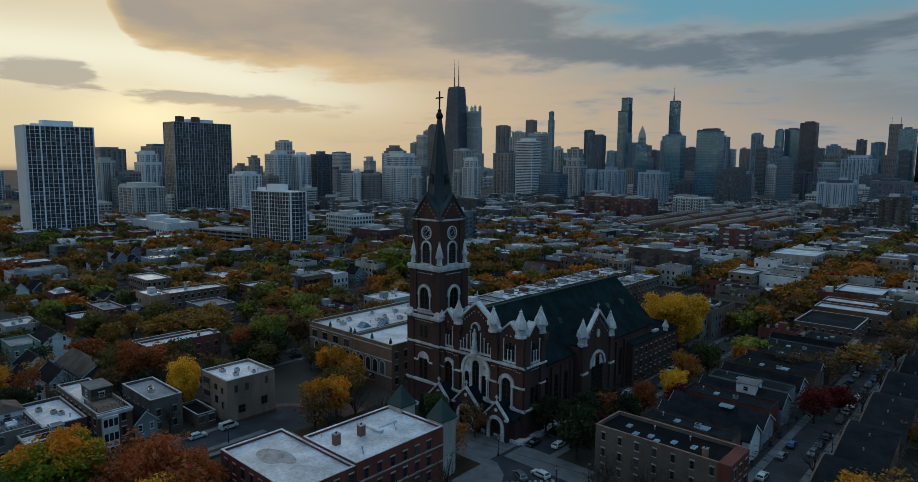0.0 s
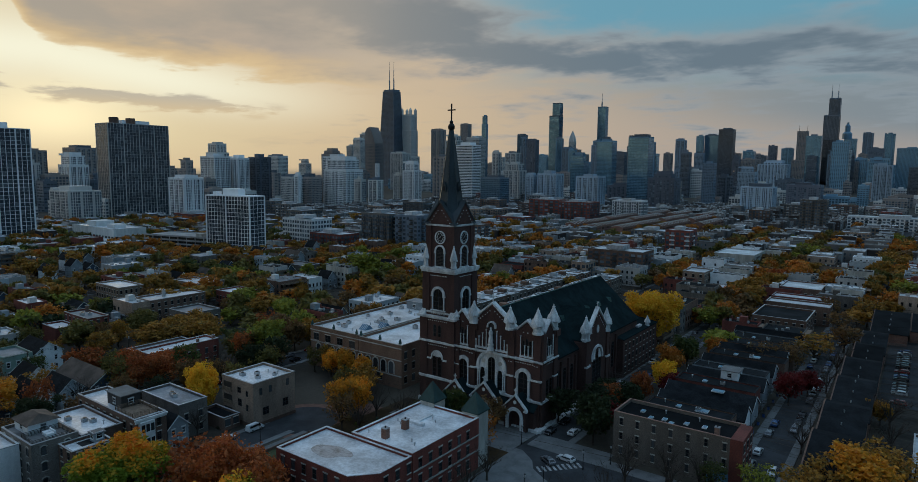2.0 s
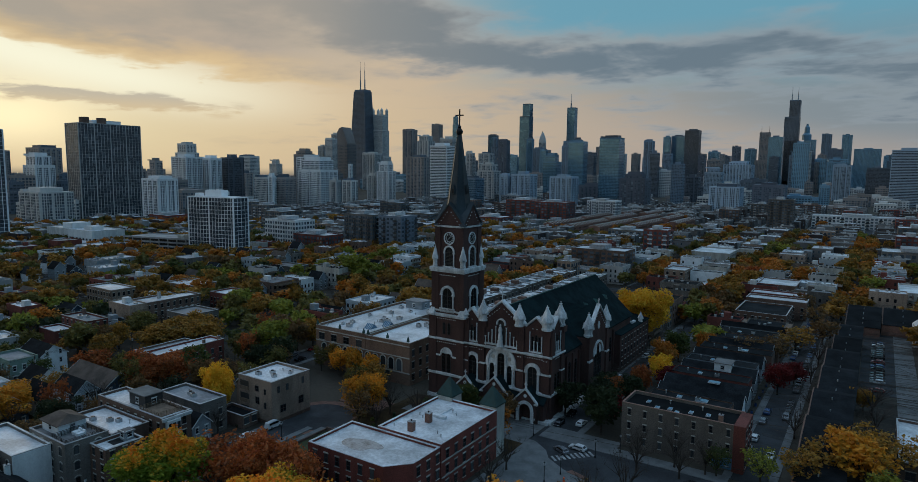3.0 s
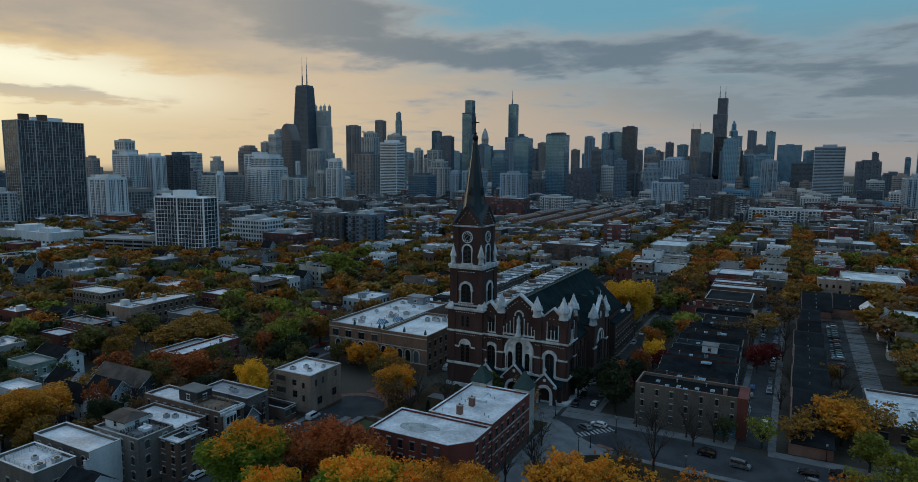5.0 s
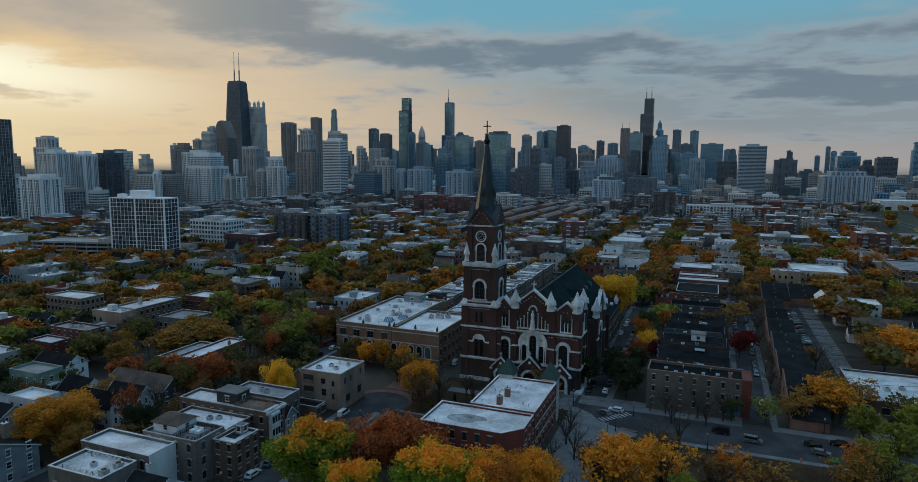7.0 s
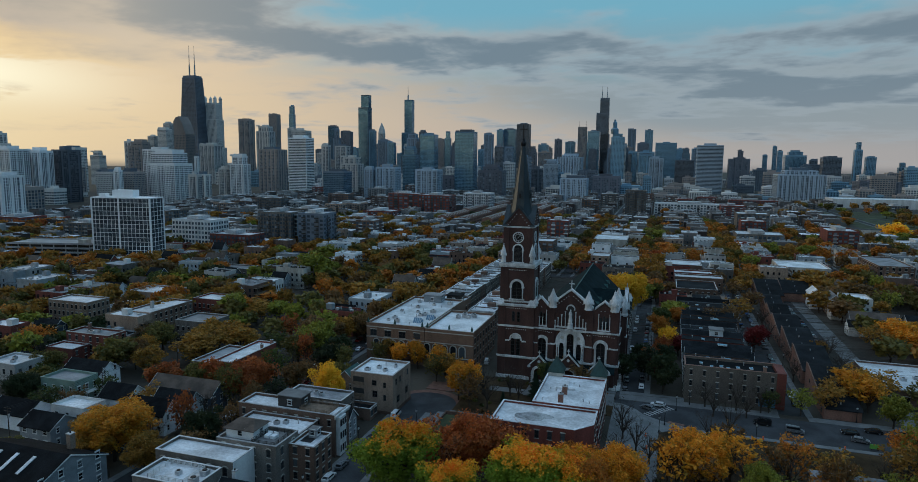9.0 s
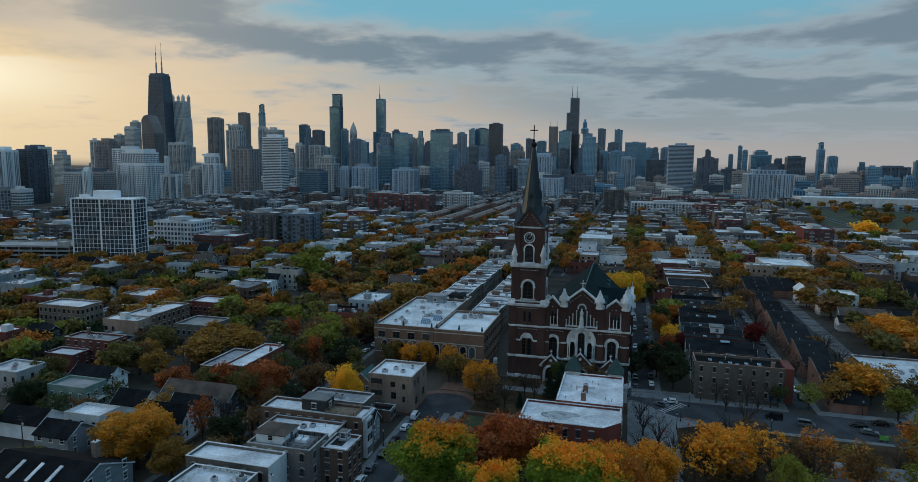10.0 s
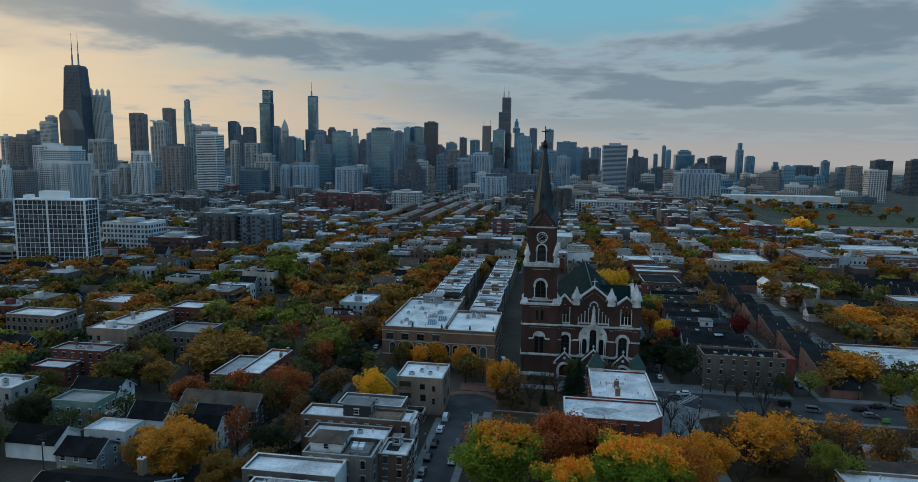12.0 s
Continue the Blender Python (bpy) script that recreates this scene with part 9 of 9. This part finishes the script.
conifer(-110.5, 109.5, 11.0, 3.6, 1), conifer(-121.6, 95.2, 5.2, 1.5, 2), conifer(-113.8, 107.5, 8.5, 2.8, 3), conifer(-262.5, 182.0, 9.0, 2.4, 4)
for i, (x, y, h, w, tone, kind) in enumerate(((-126, 93, 12, 5, "brown", "bare"), (-131.5, 92, 11, 5, "brown", "thin"), (-148.8, 110.5, 10, 4.5, "olive", "thin"), (-143, 112, 9, 4, "gold", "thin"), (-136.6, 97.2, 13, 5.2, "amber", "round"), (-118, 101, 10, 4.5, "brown", "bare"),
                                           (-100, 118, 9, 4.5, "brown", "thin"), (-95, 104, 9, 4.5, "orange", "thin"), (-160, 121.5, 11, 4.2, "amber", "round"), (-167, 121, 10, 4.0, "amber", "round"), (-175, 121, 9, 4.2, "olive", "thin"), (-152, 120, 10.5, 4.0, "amber", "round"),
                                           (-62, 116.5, 10, 5, "brown", "bare"), (-53, 116.5, 11, 5, "brown", "bare"), (-46, 116.8, 10, 4.5, "brown", "bare"), (-34.6, 119, 9, 4.4, "lime", "thin"), (-86, 70, 9, 5, "brown", "bare"), (-85, 84, 9, 5, "brown", "bare"), (-87, 55, 10, 5.5, "russet", "thin"),
                                           (-186, 66, 11, 6, "brown", "bare"), (-158.5, 67, 9, 4, "brown", "bare"), (-188, 44, 10, 5, "brown", "bare"), (-190, 58, 11, 6, "brown", "bare"), (-187, 36, 9, 5, "brown", "thin"), (-262, 50, 10, 6.5, "dark", "round"), (-266, 60, 9, 5, "green", "round"), (-250, 48, 8, 5, "green", "thin"), (-185, 108, 11, 6, "olive", "round"),
                                           (-189, 116, 12, 6, "dark", "round"), (-220, 76, 10, 6, "olive", "round"), (-204, 112, 12, 7, "olive", "round"), (-246, 84, 11, 6, "gold", "round"), (-262, 108, 12, 7, "olive", "round"), (-251, 124, 11, 6, "gold", "round"))):
    tree(x, y, h, w, tone, i + 3, "near", kind)
shrubs = random.Random(6)
for i in range(46):
    x, y = shrubs.choice([(-131, 96), (-116, 118), (-124, 120), (-104, 118), (-162, 74.5), (-129, 88), (-198, 40), (-230, 60), (-240, 48), (-188, 52), (-80, 62), (-70, 88)])
    x, y, r = x + shrubs.uniform(-5, 5), y + shrubs.uniform(-2.2, 2.2), shrubs.uniform(0.6, 1.3)
    if -117 < x < -89 and 58 < y < 98:
        continue
    m = Mesh()
    for _ in range(170):
        a, u = shrubs.uniform(0, 6.28), shrubs.random()
        d = r * shrubs.uniform(0.6, 1) * math.sqrt(1 - u * u)
        o = Vector((x + d * math.cos(a), y + d * math.sin(a), 0.15 + u * r * 0.9))
        p = Vector((shrubs.uniform(-1, 1), shrubs.uniform(-1, 1), shrubs.uniform(-1, 1))).normalized() * 0.2
        t = p.cross(Vector((0.3, 0.2, 1))).normalized() * 0.13
        m.add([tuple(o - p), tuple(o + t), tuple(o + p), tuple(o - t)], [(0, 1, 2, 3)])
    tagged(new("shrub", m.data("shrub", LEAF[shrubs.choice(["dark", "green", "brown", "olive"])])), "low dull shrub in a garden", "shrub", "garden shrubs")

# bare and half-bare trees in the small park by the street
park = random.Random(17)
for i in range(34):
    x, y = park.uniform(-80, 45), park.uniform(58, 93)
    tree(x, y, park.uniform(9, 14), park.uniform(4, 6.5), park.choice(["brown", "gold", "brown", "orange", "lime"]), i, "near", park.choice(["bare", "bare", "thin", "thin"]))

# trees that hide the long side street
for i in range(18):
    tree(-199.0 if i % 2 else -187.6, 30 + 5.3 * i, 9.5 + 1.3 * (i % 4), 4.2 + 0.7 * (i % 3), ("brown", "olive", "dark", "russet", "brown", "green")[i % 6], i, "near", ("thin", "bare", "round", "thin")[i % 4])

# thin bare trees in the yards between the frame houses
yards = random.Random(23)
grown = 0
for _ in range(900):
    x, y = yards.uniform(-305, -196), yards.uniform(16, 124)
    if grown < 34 and free(x - 1.8, x + 1.8, y - 1.8, y + 1.8):
        tree(x, y, yards.uniform(7, 12), yards.uniform(3.6, 6.0), yards.choice(["brown", "olive", "brown", "gold", "russet", "green"]), grown, "near", yards.choice(["thin", "bare", "thin", "round"]))
        TAKEN.append((x - 3.2, x + 3.2, y - 3.2, y + 3.2))
        grown += 1

# street and yard trees through the blocks
tr = random.Random(8)
TONES = ["dark", "green", "olive", "lime", "olive", "gold", "brown", "olive", "gold", "orange", "gold", "gold", "orange", "brown", "russet"]
spots = []
for sx, y0, y1, half in ALONG:
    if sx == -147:
        continue
    for side in (-1, 1):
        y = max(y0, {-193: 125, -37: 300, -84: 262}.get(sx, 30))
        while y < min(y1, 1230):
            y += tr.uniform(6, 14)
            x = sx + side * (half + tr.uniform(0.8, 2.2))
            if in_reach(x, y) and tr.random() < ((0.8 if y < 400 else 0.45) if sx < -180 else 0.7 if sx in (-25, -84) and y > 260 else 0.35 if y > 330 else 0.2):
                spots.append((x, y, tr.uniform(9, 14), tr.uniform(4.6, 7.0)))
for _ in range(9000):
    x, y = tr.uniform(-830, 400), tr.uniform(20, 1220)
    if in_reach(x, y) and not (-258 < x < -150 and y < 122) and free(x - 1.6, x + 1.6, y - 1.6, y + 1.6) and ((x < -186 and (y < 330 or tr.random() < 0.5)) or (y > 330 and tr.random() < 0.35) or (x > 0 and 118 < y < 330) or tr.random() < 0.1):
        spots.append((x, y, tr.uniform(9, 14.5), tr.uniform(4.6, 8.2)))
        TAKEN.append((x - 2.6, x + 2.6, y - 2.6, y + 2.6))
spots.sort(key=lambda s: (s[0] + 90) ** 2 + (s[1] + 60) ** 2)
FAR = {}
spots = spots[:1500]
for _ in range(64):  # tree belts round the far playing field
    y = tr.uniform(800, 1160)
    spots.append((tr.choice([tr.uniform(60, 0.30 * y), tr.uniform(0.2 * y, 0.48 * y)]), y, tr.uniform(9, 15), tr.uniform(6, 10)))
for i, (x, y, h, w) in enumerate(spots):
    patch = 0.5 + 0.5 * math.sin(x * 0.021 + 1.3 * math.sin(y * 0.017)) * math.cos(y * 0.026 + math.sin(x * 0.013))
    tone = TONES[min(int((0.6 * patch + 0.4 * tr.random()) * len(TONES)), len(TONES) - 1)]
    kind = tr.choice(["round", "round", "round", "thin"])
    if i < 12:
        tree(x, y, h, w, tone, i, "mid", kind)
    else:
        key = (tone, i % 3)
        if key not in FAR:
            wood, crown = tree_meshes("round", 12.0, 5.5, 70 + i % 3 + 10 * len(tone), 150 if i > 600 else 240, 1.4 if i > 600 else 1.2)
            wood.v, wood.f = wood.v[:74], wood.f[:37]
            FAR[key] = [np.array(crown.v), len(crown.f), np.array(wood.v), wood.f, [], []]
        turn = tr.uniform(0, 6.28)
        c, s = math.cos(turn), math.sin(turn)
        spin = np.array([[c, s, 0], [-s, c, 0], [0, 0, 1]])
        size = np.array([w / 5.5, w / 5.5, h / 12])
        FAR[key][4].append(FAR[key][0] * size @ spin + np.array([x, y, 0]))
        FAR[key][5].append(FAR[key][2] * size @ spin + np.array([x, y, 0]))
woods = thing("far_trees", -250, 600, 0, "many autumn street and garden trees in the blocks", "trees", kind="stuff")
stems, stem_faces = [], []
for (tone, _), (shape, n, wood, wood_faces, places, wood_places) in FAR.items():
    points = np.concatenate(places)
    m = bpy.data.meshes.new("crowns")
    m.from_pydata(points.tolist(), [], np.arange(len(points)).reshape(-1, 4).tolist())
    m.materials.append(LEAF[tone])
    part("crowns", m, None, woods, kind="stuff")
    for p in wood_places:
        k = len(stems)
        stems += p.tolist()
        stem_faces += [tuple(k + i for i in f) for f in wood_faces]
m = bpy.data.meshes.new("trunks")
m.from_pydata(stems, [], stem_faces)
m.materials.append(MAT["bark"])
part("trunks", m, None, woods, kind="stuff")

# ---- cars, lamps and street furniture ----
def car_meshes(mat, van=False):
    """A parked car, nose to +y, at the origin: body, glasshouse and wheels."""
    h = 1.95 if van else 1.45
    side = [(-2.2, 0.32), (2.15, 0.32), (2.25, 0.62), (2.1, 0.82), (1.15, 0.95), (0.45, h - 0.06), (0.2, h), (-1.3, h), (-1.6, h - 0.05), (-2.1, 1.0), (-2.28, 0.85)] if not van else \
           [(-2.4, 0.32), (2.3, 0.32), (2.4, 0.7), (2.2, 1.0), (1.5, 1.2), (0.9, h - 0.05), (0.7, h), (-2.3, h), (-2.42, h - 0.1), (-2.45, 0.6)]
    n = len(side)
    b = Mesh()
    pts = []
    for q, inset in ((-1, 0.14), (-1, 0.0), (1, 0.0), (1, 0.14)):
        for y, z in side:
            k = 0.86 if z < 1.05 else 0.86 - 0.2 * (z - 1.05) / (h - 1.05)
            pts.append((q * (k - inset * 0.4), y * (1 - inset * 0.12), z))
    faces = [tuple(range(n)), tuple(range(3 * n, 4 * n))[::-1]]
    for r in range(3):
        faces += [(r * n + i, r * n + (i + 1) % n, (r + 1) * n + (i + 1) % n, (r + 1) * n + i) for i in range(n)]
    b.add(pts, faces)
    g = Mesh()
    top, sill = h - 0.14, 1.0 if not van else 1.25
    f0, f1 = (1.05, 0.5) if not van else (1.42, 1.0)
    r0, r1 = (-2.0, -1.62) if not van else (-2.3, -2.2)
    for q in (-1, 1):
        g.quad((q * 0.885, f0 - 0.1, sill), (q * 0.885, r0 + 0.15, sill), (q * 0.765, r1 + 0.1, top), (q * 0.765, f1 - 0.05, top))
    g.quad((-0.72, f0 + 0.06, sill), (0.72, f0 + 0.06, sill), (0.62, f1 + 0.05, top + 0.06), (-0.62, f1 + 0.05, top + 0.06))
    g.quad((-0.7, r0 - 0.12, sill), (0.7, r0 - 0.12, sill), (0.6, r1 - 0.06, top + 0.04), (-0.6, r1 - 0.06, top + 0.04))
    t = Mesh()
    t.map = lambda u, d, z: (d, u, z)
    t.slab([(0.33 * math.cos(k * math.pi / 6), 0.33 + 0.33 * math.sin(k * math.pi / 6)) for k in range(12)], -0.12, 0.12)
    r = Mesh()
    r.map = t.map
    r.slab([(0.2 * math.cos(k * math.pi / 4), 0.33 + 0.2 * math.sin(k * math.pi / 4)) for k in range(8)], -0.13, 0.13)
    l = Mesh().box(-0.82, -0.5, 2.05, 2.22, 0.6, 0.75).box(0.5, 0.82, 2.05, 2.22, 0.6, 0.75)
    n = len(t.f)
    t.map = None
    t.add(r.v, r.f)
    data = [m.data(k, MAT[w]) for m, k, w in ((b, "body", mat), (g, "car_glass", "glass"), (t, "wheel", "tyre"), (l, "headlights", "trim"))]
    data[2].materials.append(MAT["rim"])
    data[2].polygons.foreach_set("material_index", [0] * n + [1] * len(r.f))
    return [mend(d) for d in data]


CARS = {}
NAMES = {"car_white": "white", "car_black": "black", "car_grey": "silver-grey", "car_blue": "dark blue", "car_red": "dark red"}


def car(x, y, turn, mat="car_grey", van=False, z=0.09):
    key = (mat, van)
    if key not in CARS:
        body, glass, tyre, lights = car_meshes(mat, van)
        ob = thing("van" if van else "car", x, y, z, f"{NAMES[mat]} {'van' if van else 'car'} parked at the kerb", "van" if van else "car", "parked cars")
        part("body", body, None, ob, local=True)
        part("car_glass", glass, None, ob, local=True)
        part("headlights", lights, None, ob, local=True)
        for wx in (-0.78, 0.78):
            for wy in (-1.38, 1.42):
                w = part("wheel", tyre, None, ob, local=True)
                w.location = (wx, wy, 0)
        CARS[key] = ob
        ob.rotation_euler = (0, 0, radians(turn))
        return ob
    return copy_thing(CARS[key], pose(x, y, z, 0, 0, turn))


cr = random.Random(4)
MIX = ["car_white", "car_black", "car_grey", "car_black", "car_grey", "car_blue", "car_black", "car_red", "car_white"]
car(-150.3, 70.2, 0, "car_white"), car(-150.2, 78.5, 2, "car_white", True), car(-150.2, 61, 0, "car_black"), car(-150.4, 53, 0, "car_black"), car(-150.3, 45, 0, "car_grey"), car(-150.3, 38.5, 0, "car_white"), car(-150.3, 32, 0, "car_black")
car(-144, 62, 180, "car_black"), car(-144.0, 52, 180, "car_grey")
car(-81.4, 128, 0, "car_white"), car(-86.6, 133, 180, "car_black"), car(-86.6, 124.5, 180, "car_black"), car(-81.4, 137, 0, "car_grey"), car(-86.6, 147, 180, "car_grey"), car(-81.4, 152, 0, "car_black")
car(-76, 112.5, 84, "car_white"), car(-79, 109, 60, "car_grey")
for x, y, m, v in ((-46.8, 107.6, "car_black", 1), (-38.6, 104.6, "car_grey", 1), (-24.0, 108.4, "car_black", 0), (-22.6, 103.4, "car_grey", 0), (-17.4, 111.4, "car_black", 0), (-11.2, 112.2, "car_grey", 0), (-5.0, 112.6, "car_black", 0), (3.0, 112.6, "car_black", 0), (10.0, 100.4, "car_grey", 0)):
    car(x, y, 262 if y < 106 else 84, m, bool(v))
y = 128.0
while y < 300:
    if cr.random() < 0.72:
        car(-34.6, y, 180, cr.choice(MIX))
    if cr.random() < 0.5:
        car(-39.6, y + 1.5, 0, cr.choice(MIX))
    y += cr.uniform(6, 9)
y = 162.0
while y < 330:
    if cr.random() < 0.6:
        car(-81.5, y, 0, cr.choice(MIX))
    if cr.random() < 0.5:
        car(-86.5, y + 2, 180, cr.choice(MIX))
    y += cr.uniform(6.5, 11)
y = 208.0
while y < 276:
    if cr.random() < 0.7:
        car(-12.8, y, 90, cr.choice(MIX), z=0.06)
    y += 3.4
y = 60.0
while y < 300:
    if cr.random() < 0.65:
        car(-190.0, y, 0, cr.choice(MIX), cr.random() < 0.1)
    if cr.random() < 0.65:
        car(-196.0, y + 2, 180, cr.choice(MIX))
    y += cr.uniform(6.5, 10)
car(-137.8, 136, 10, "car_white", True)


def street_lamp(x, y, side=1):
    ob = thing("street_lamp", x, y, 0.2, "short black iron street lamp with a pale lantern", "street lamp", "street lamps")
    part("pole", Mesh().turned(x, y, [(0.20, 0.1), (0.18, 0.7), (0.09, 0.9), (0.07, 3.9), (0.14, 4.0), (0.10, 4.15)], 8), MAT["iron"], ob)
    part("lantern", Mesh().turned(x, y, [(0.12, 4.15), (0.24, 4.35), (0.27, 4.6), (0.18, 4.85)], 10), MAT["coping"], ob, "pale round lantern")
    part("cap", Mesh().turned(x, y, [(0.22, 4.85), (0.12, 4.98), (0.03, 5.15)], 8), MAT["iron"], ob)


for x, y, s in ((-152.2, 58, 1), (-141.9, 74, -1), (-152.2, 30, 1), (-89.2, 114, 1), (-70.6, 110.6, -1), (-74.0, 97.6, 1), (-66.5, 117, -1), (-42.5, 140, 1), (-31.4, 170, -1), (-42.5, 205, 1), (-31.4, 240, -1), (-88.8, 150, 1), (-79.2, 182, -1), (-88.8, 215, 1), (-20, 118, -1), (20, 118, -1), (-50, 95, 1), (-75.5, 92, -1)):
    street_lamp(x, y, s)


def power_pole(x, y):
    ob = thing("utility_pole", x, y, 0, "dark wooden utility pole with cross arms", "utility pole", "utility poles")
    part("pole", Mesh().turned(x, y, [(0.17, -0.2), (0.11, 10.5)], 7), MAT["bark"], ob)
    for z in (9.2, 10.0):
        part("cross_arm", Mesh().box(x - 1.2, x + 1.2, y - 0.06, y + 0.06, z, z + 0.14), MAT["bark"], ob)
    part("transformer", Mesh().turned(x + 0.4, y, [(0.25, 7.6), (0.25, 8.5)], 8), MAT["duct"], ob)


lines = [(-239, 28), (-239, 58), (-239, 90), (-239, 122), (-160, 20)]
for p in lines[:4]:
    power_pole(*p)
for k, (a, b) in enumerate(zip(lines[:3], lines[1:4])):
    for dx in (-1.0, 0.0, 1.0):
        c = bpy.data.curves.new("cable", "CURVE")
        c.dimensions, c.bevel_depth = "3D", 0.025
        s = c.splines.new("POLY")
        s.points.add(8)
        for i in range(9):
            t = i / 8
            s.points[i].co = (a[0] + dx, a[1] + (b[1] - a[1]) * t, 10.1 - 1.6 * t * (1 - t) * 2, 1)
        c.materials.append(MAT["tyre"])
        tagged(new("cable", c), "thin black overhead power cable between poles", "cable", "overhead cables")
for i, (x, y) in enumerate(((-79, 88), (-78.6, 80), (-79.2, 73), (-66, 96.5), (-58, 96.6), (-48, 96.4), (-28, 96.6), (-12, 96.5), (-72, 95))):
    ob = thing("traffic_barrel", x, y, 0.2, "orange and white plastic traffic barrel", "traffic barrel", "traffic barrels")
    part("drum", Mesh().turned(x, y, [(0.3, 0.2), (0.24, 0.75), (0.2, 1.1)], 10), MAT["orange_plastic"], ob)
    part("band", Mesh().turned(x, y, [(0.262, 0.66), (0.235, 0.84)], 10), MAT["marking"], ob)
for i in range(12):
    x, y = -43.4, 136 + 7.1 * i
    ob = thing("wheeled_bin", x, y, 0.2, "blue plastic wheeled rubbish bin", "rubbish bin", "rubbish bins")
    part("tub", Mesh().box(x - 0.3, x + 0.3, y - 0.32, y + 0.32, 0.2, 1.15), MAT["bin_blue"], ob)
    part("lid", Mesh().box(x - 0.33, x + 0.33, y - 0.36, y + 0.36, 1.15, 1.25), MAT["tyre"], ob)
ob = thing("site_sign", -20.5, 99.0, 0.2, "small lime-green and red road-works stand", "road sign")
part("board", Mesh().box(-21.6, -19.4, 98.9, 99.1, 0.5, 1.7), MAT["lime_plastic"], ob)
part("foot", Mesh().box(-21.4, -21.2, 98.6, 99.4, 0.2, 0.5).box(-19.8, -19.6, 98.6, 99.4, 0.2, 0.5), MAT["iron"], ob)


def fence(x0, y0, x1, y1):
    """A board fence: posts, and boards between two rails."""
    ob = thing("fence", (x0 + x1) / 2, (y0 + y1) / 2, 0, "weathered dark timber yard fence", "fence", "yard fences")
    length = math.hypot(x1 - x0, y1 - y0)
    ux, uy = (x1 - x0) / length, (y1 - y0) / length
    m, k = Mesh(), Mesh()
    for i in range(int(length / 0.32)):
        x, y = x0 + ux * 0.32 * i, y0 + uy * 0.32 * i
        wx, wy = abs(ux) * 0.14 + 0.015, abs(uy) * 0.14 + 0.015
        m.box(x - wx, x + wx, y - wy, y + wy, 0.1, 1.8)
    for i in range(int(length / 2.4) + 1):
        x, y = x0 + ux * 2.4 * i, y0 + uy * 2.4 * i
        k.box(x - 0.07, x + 0.07, y - 0.07, y + 0.07, -0.1, 1.95)
    part("boards", m, MAT["fence_wood"], ob, kind="stuff")
    part("posts", k, MAT["fence_wood"], ob, kind="stuff")


for a in ((-240, 36, -240, 62), (-238, 46, -224, 46), (-222, 43.4, -205, 43.4), (-201, 30, -201, 58), (-236, 60, -225, 60), (-256, 45.5, -243, 45.5), (-224, 71, -202, 71), (-186, 48.6, -183.5, 62), (-186, 63, -186, 78), (-184, 78.4, -167, 78.4), (-198.6, 84, -198.6, 110), (-224, 22.5, -200, 22.5), (-44, 135, -44, 148), (-44, 160, -44, 178)):
    fence(*a)
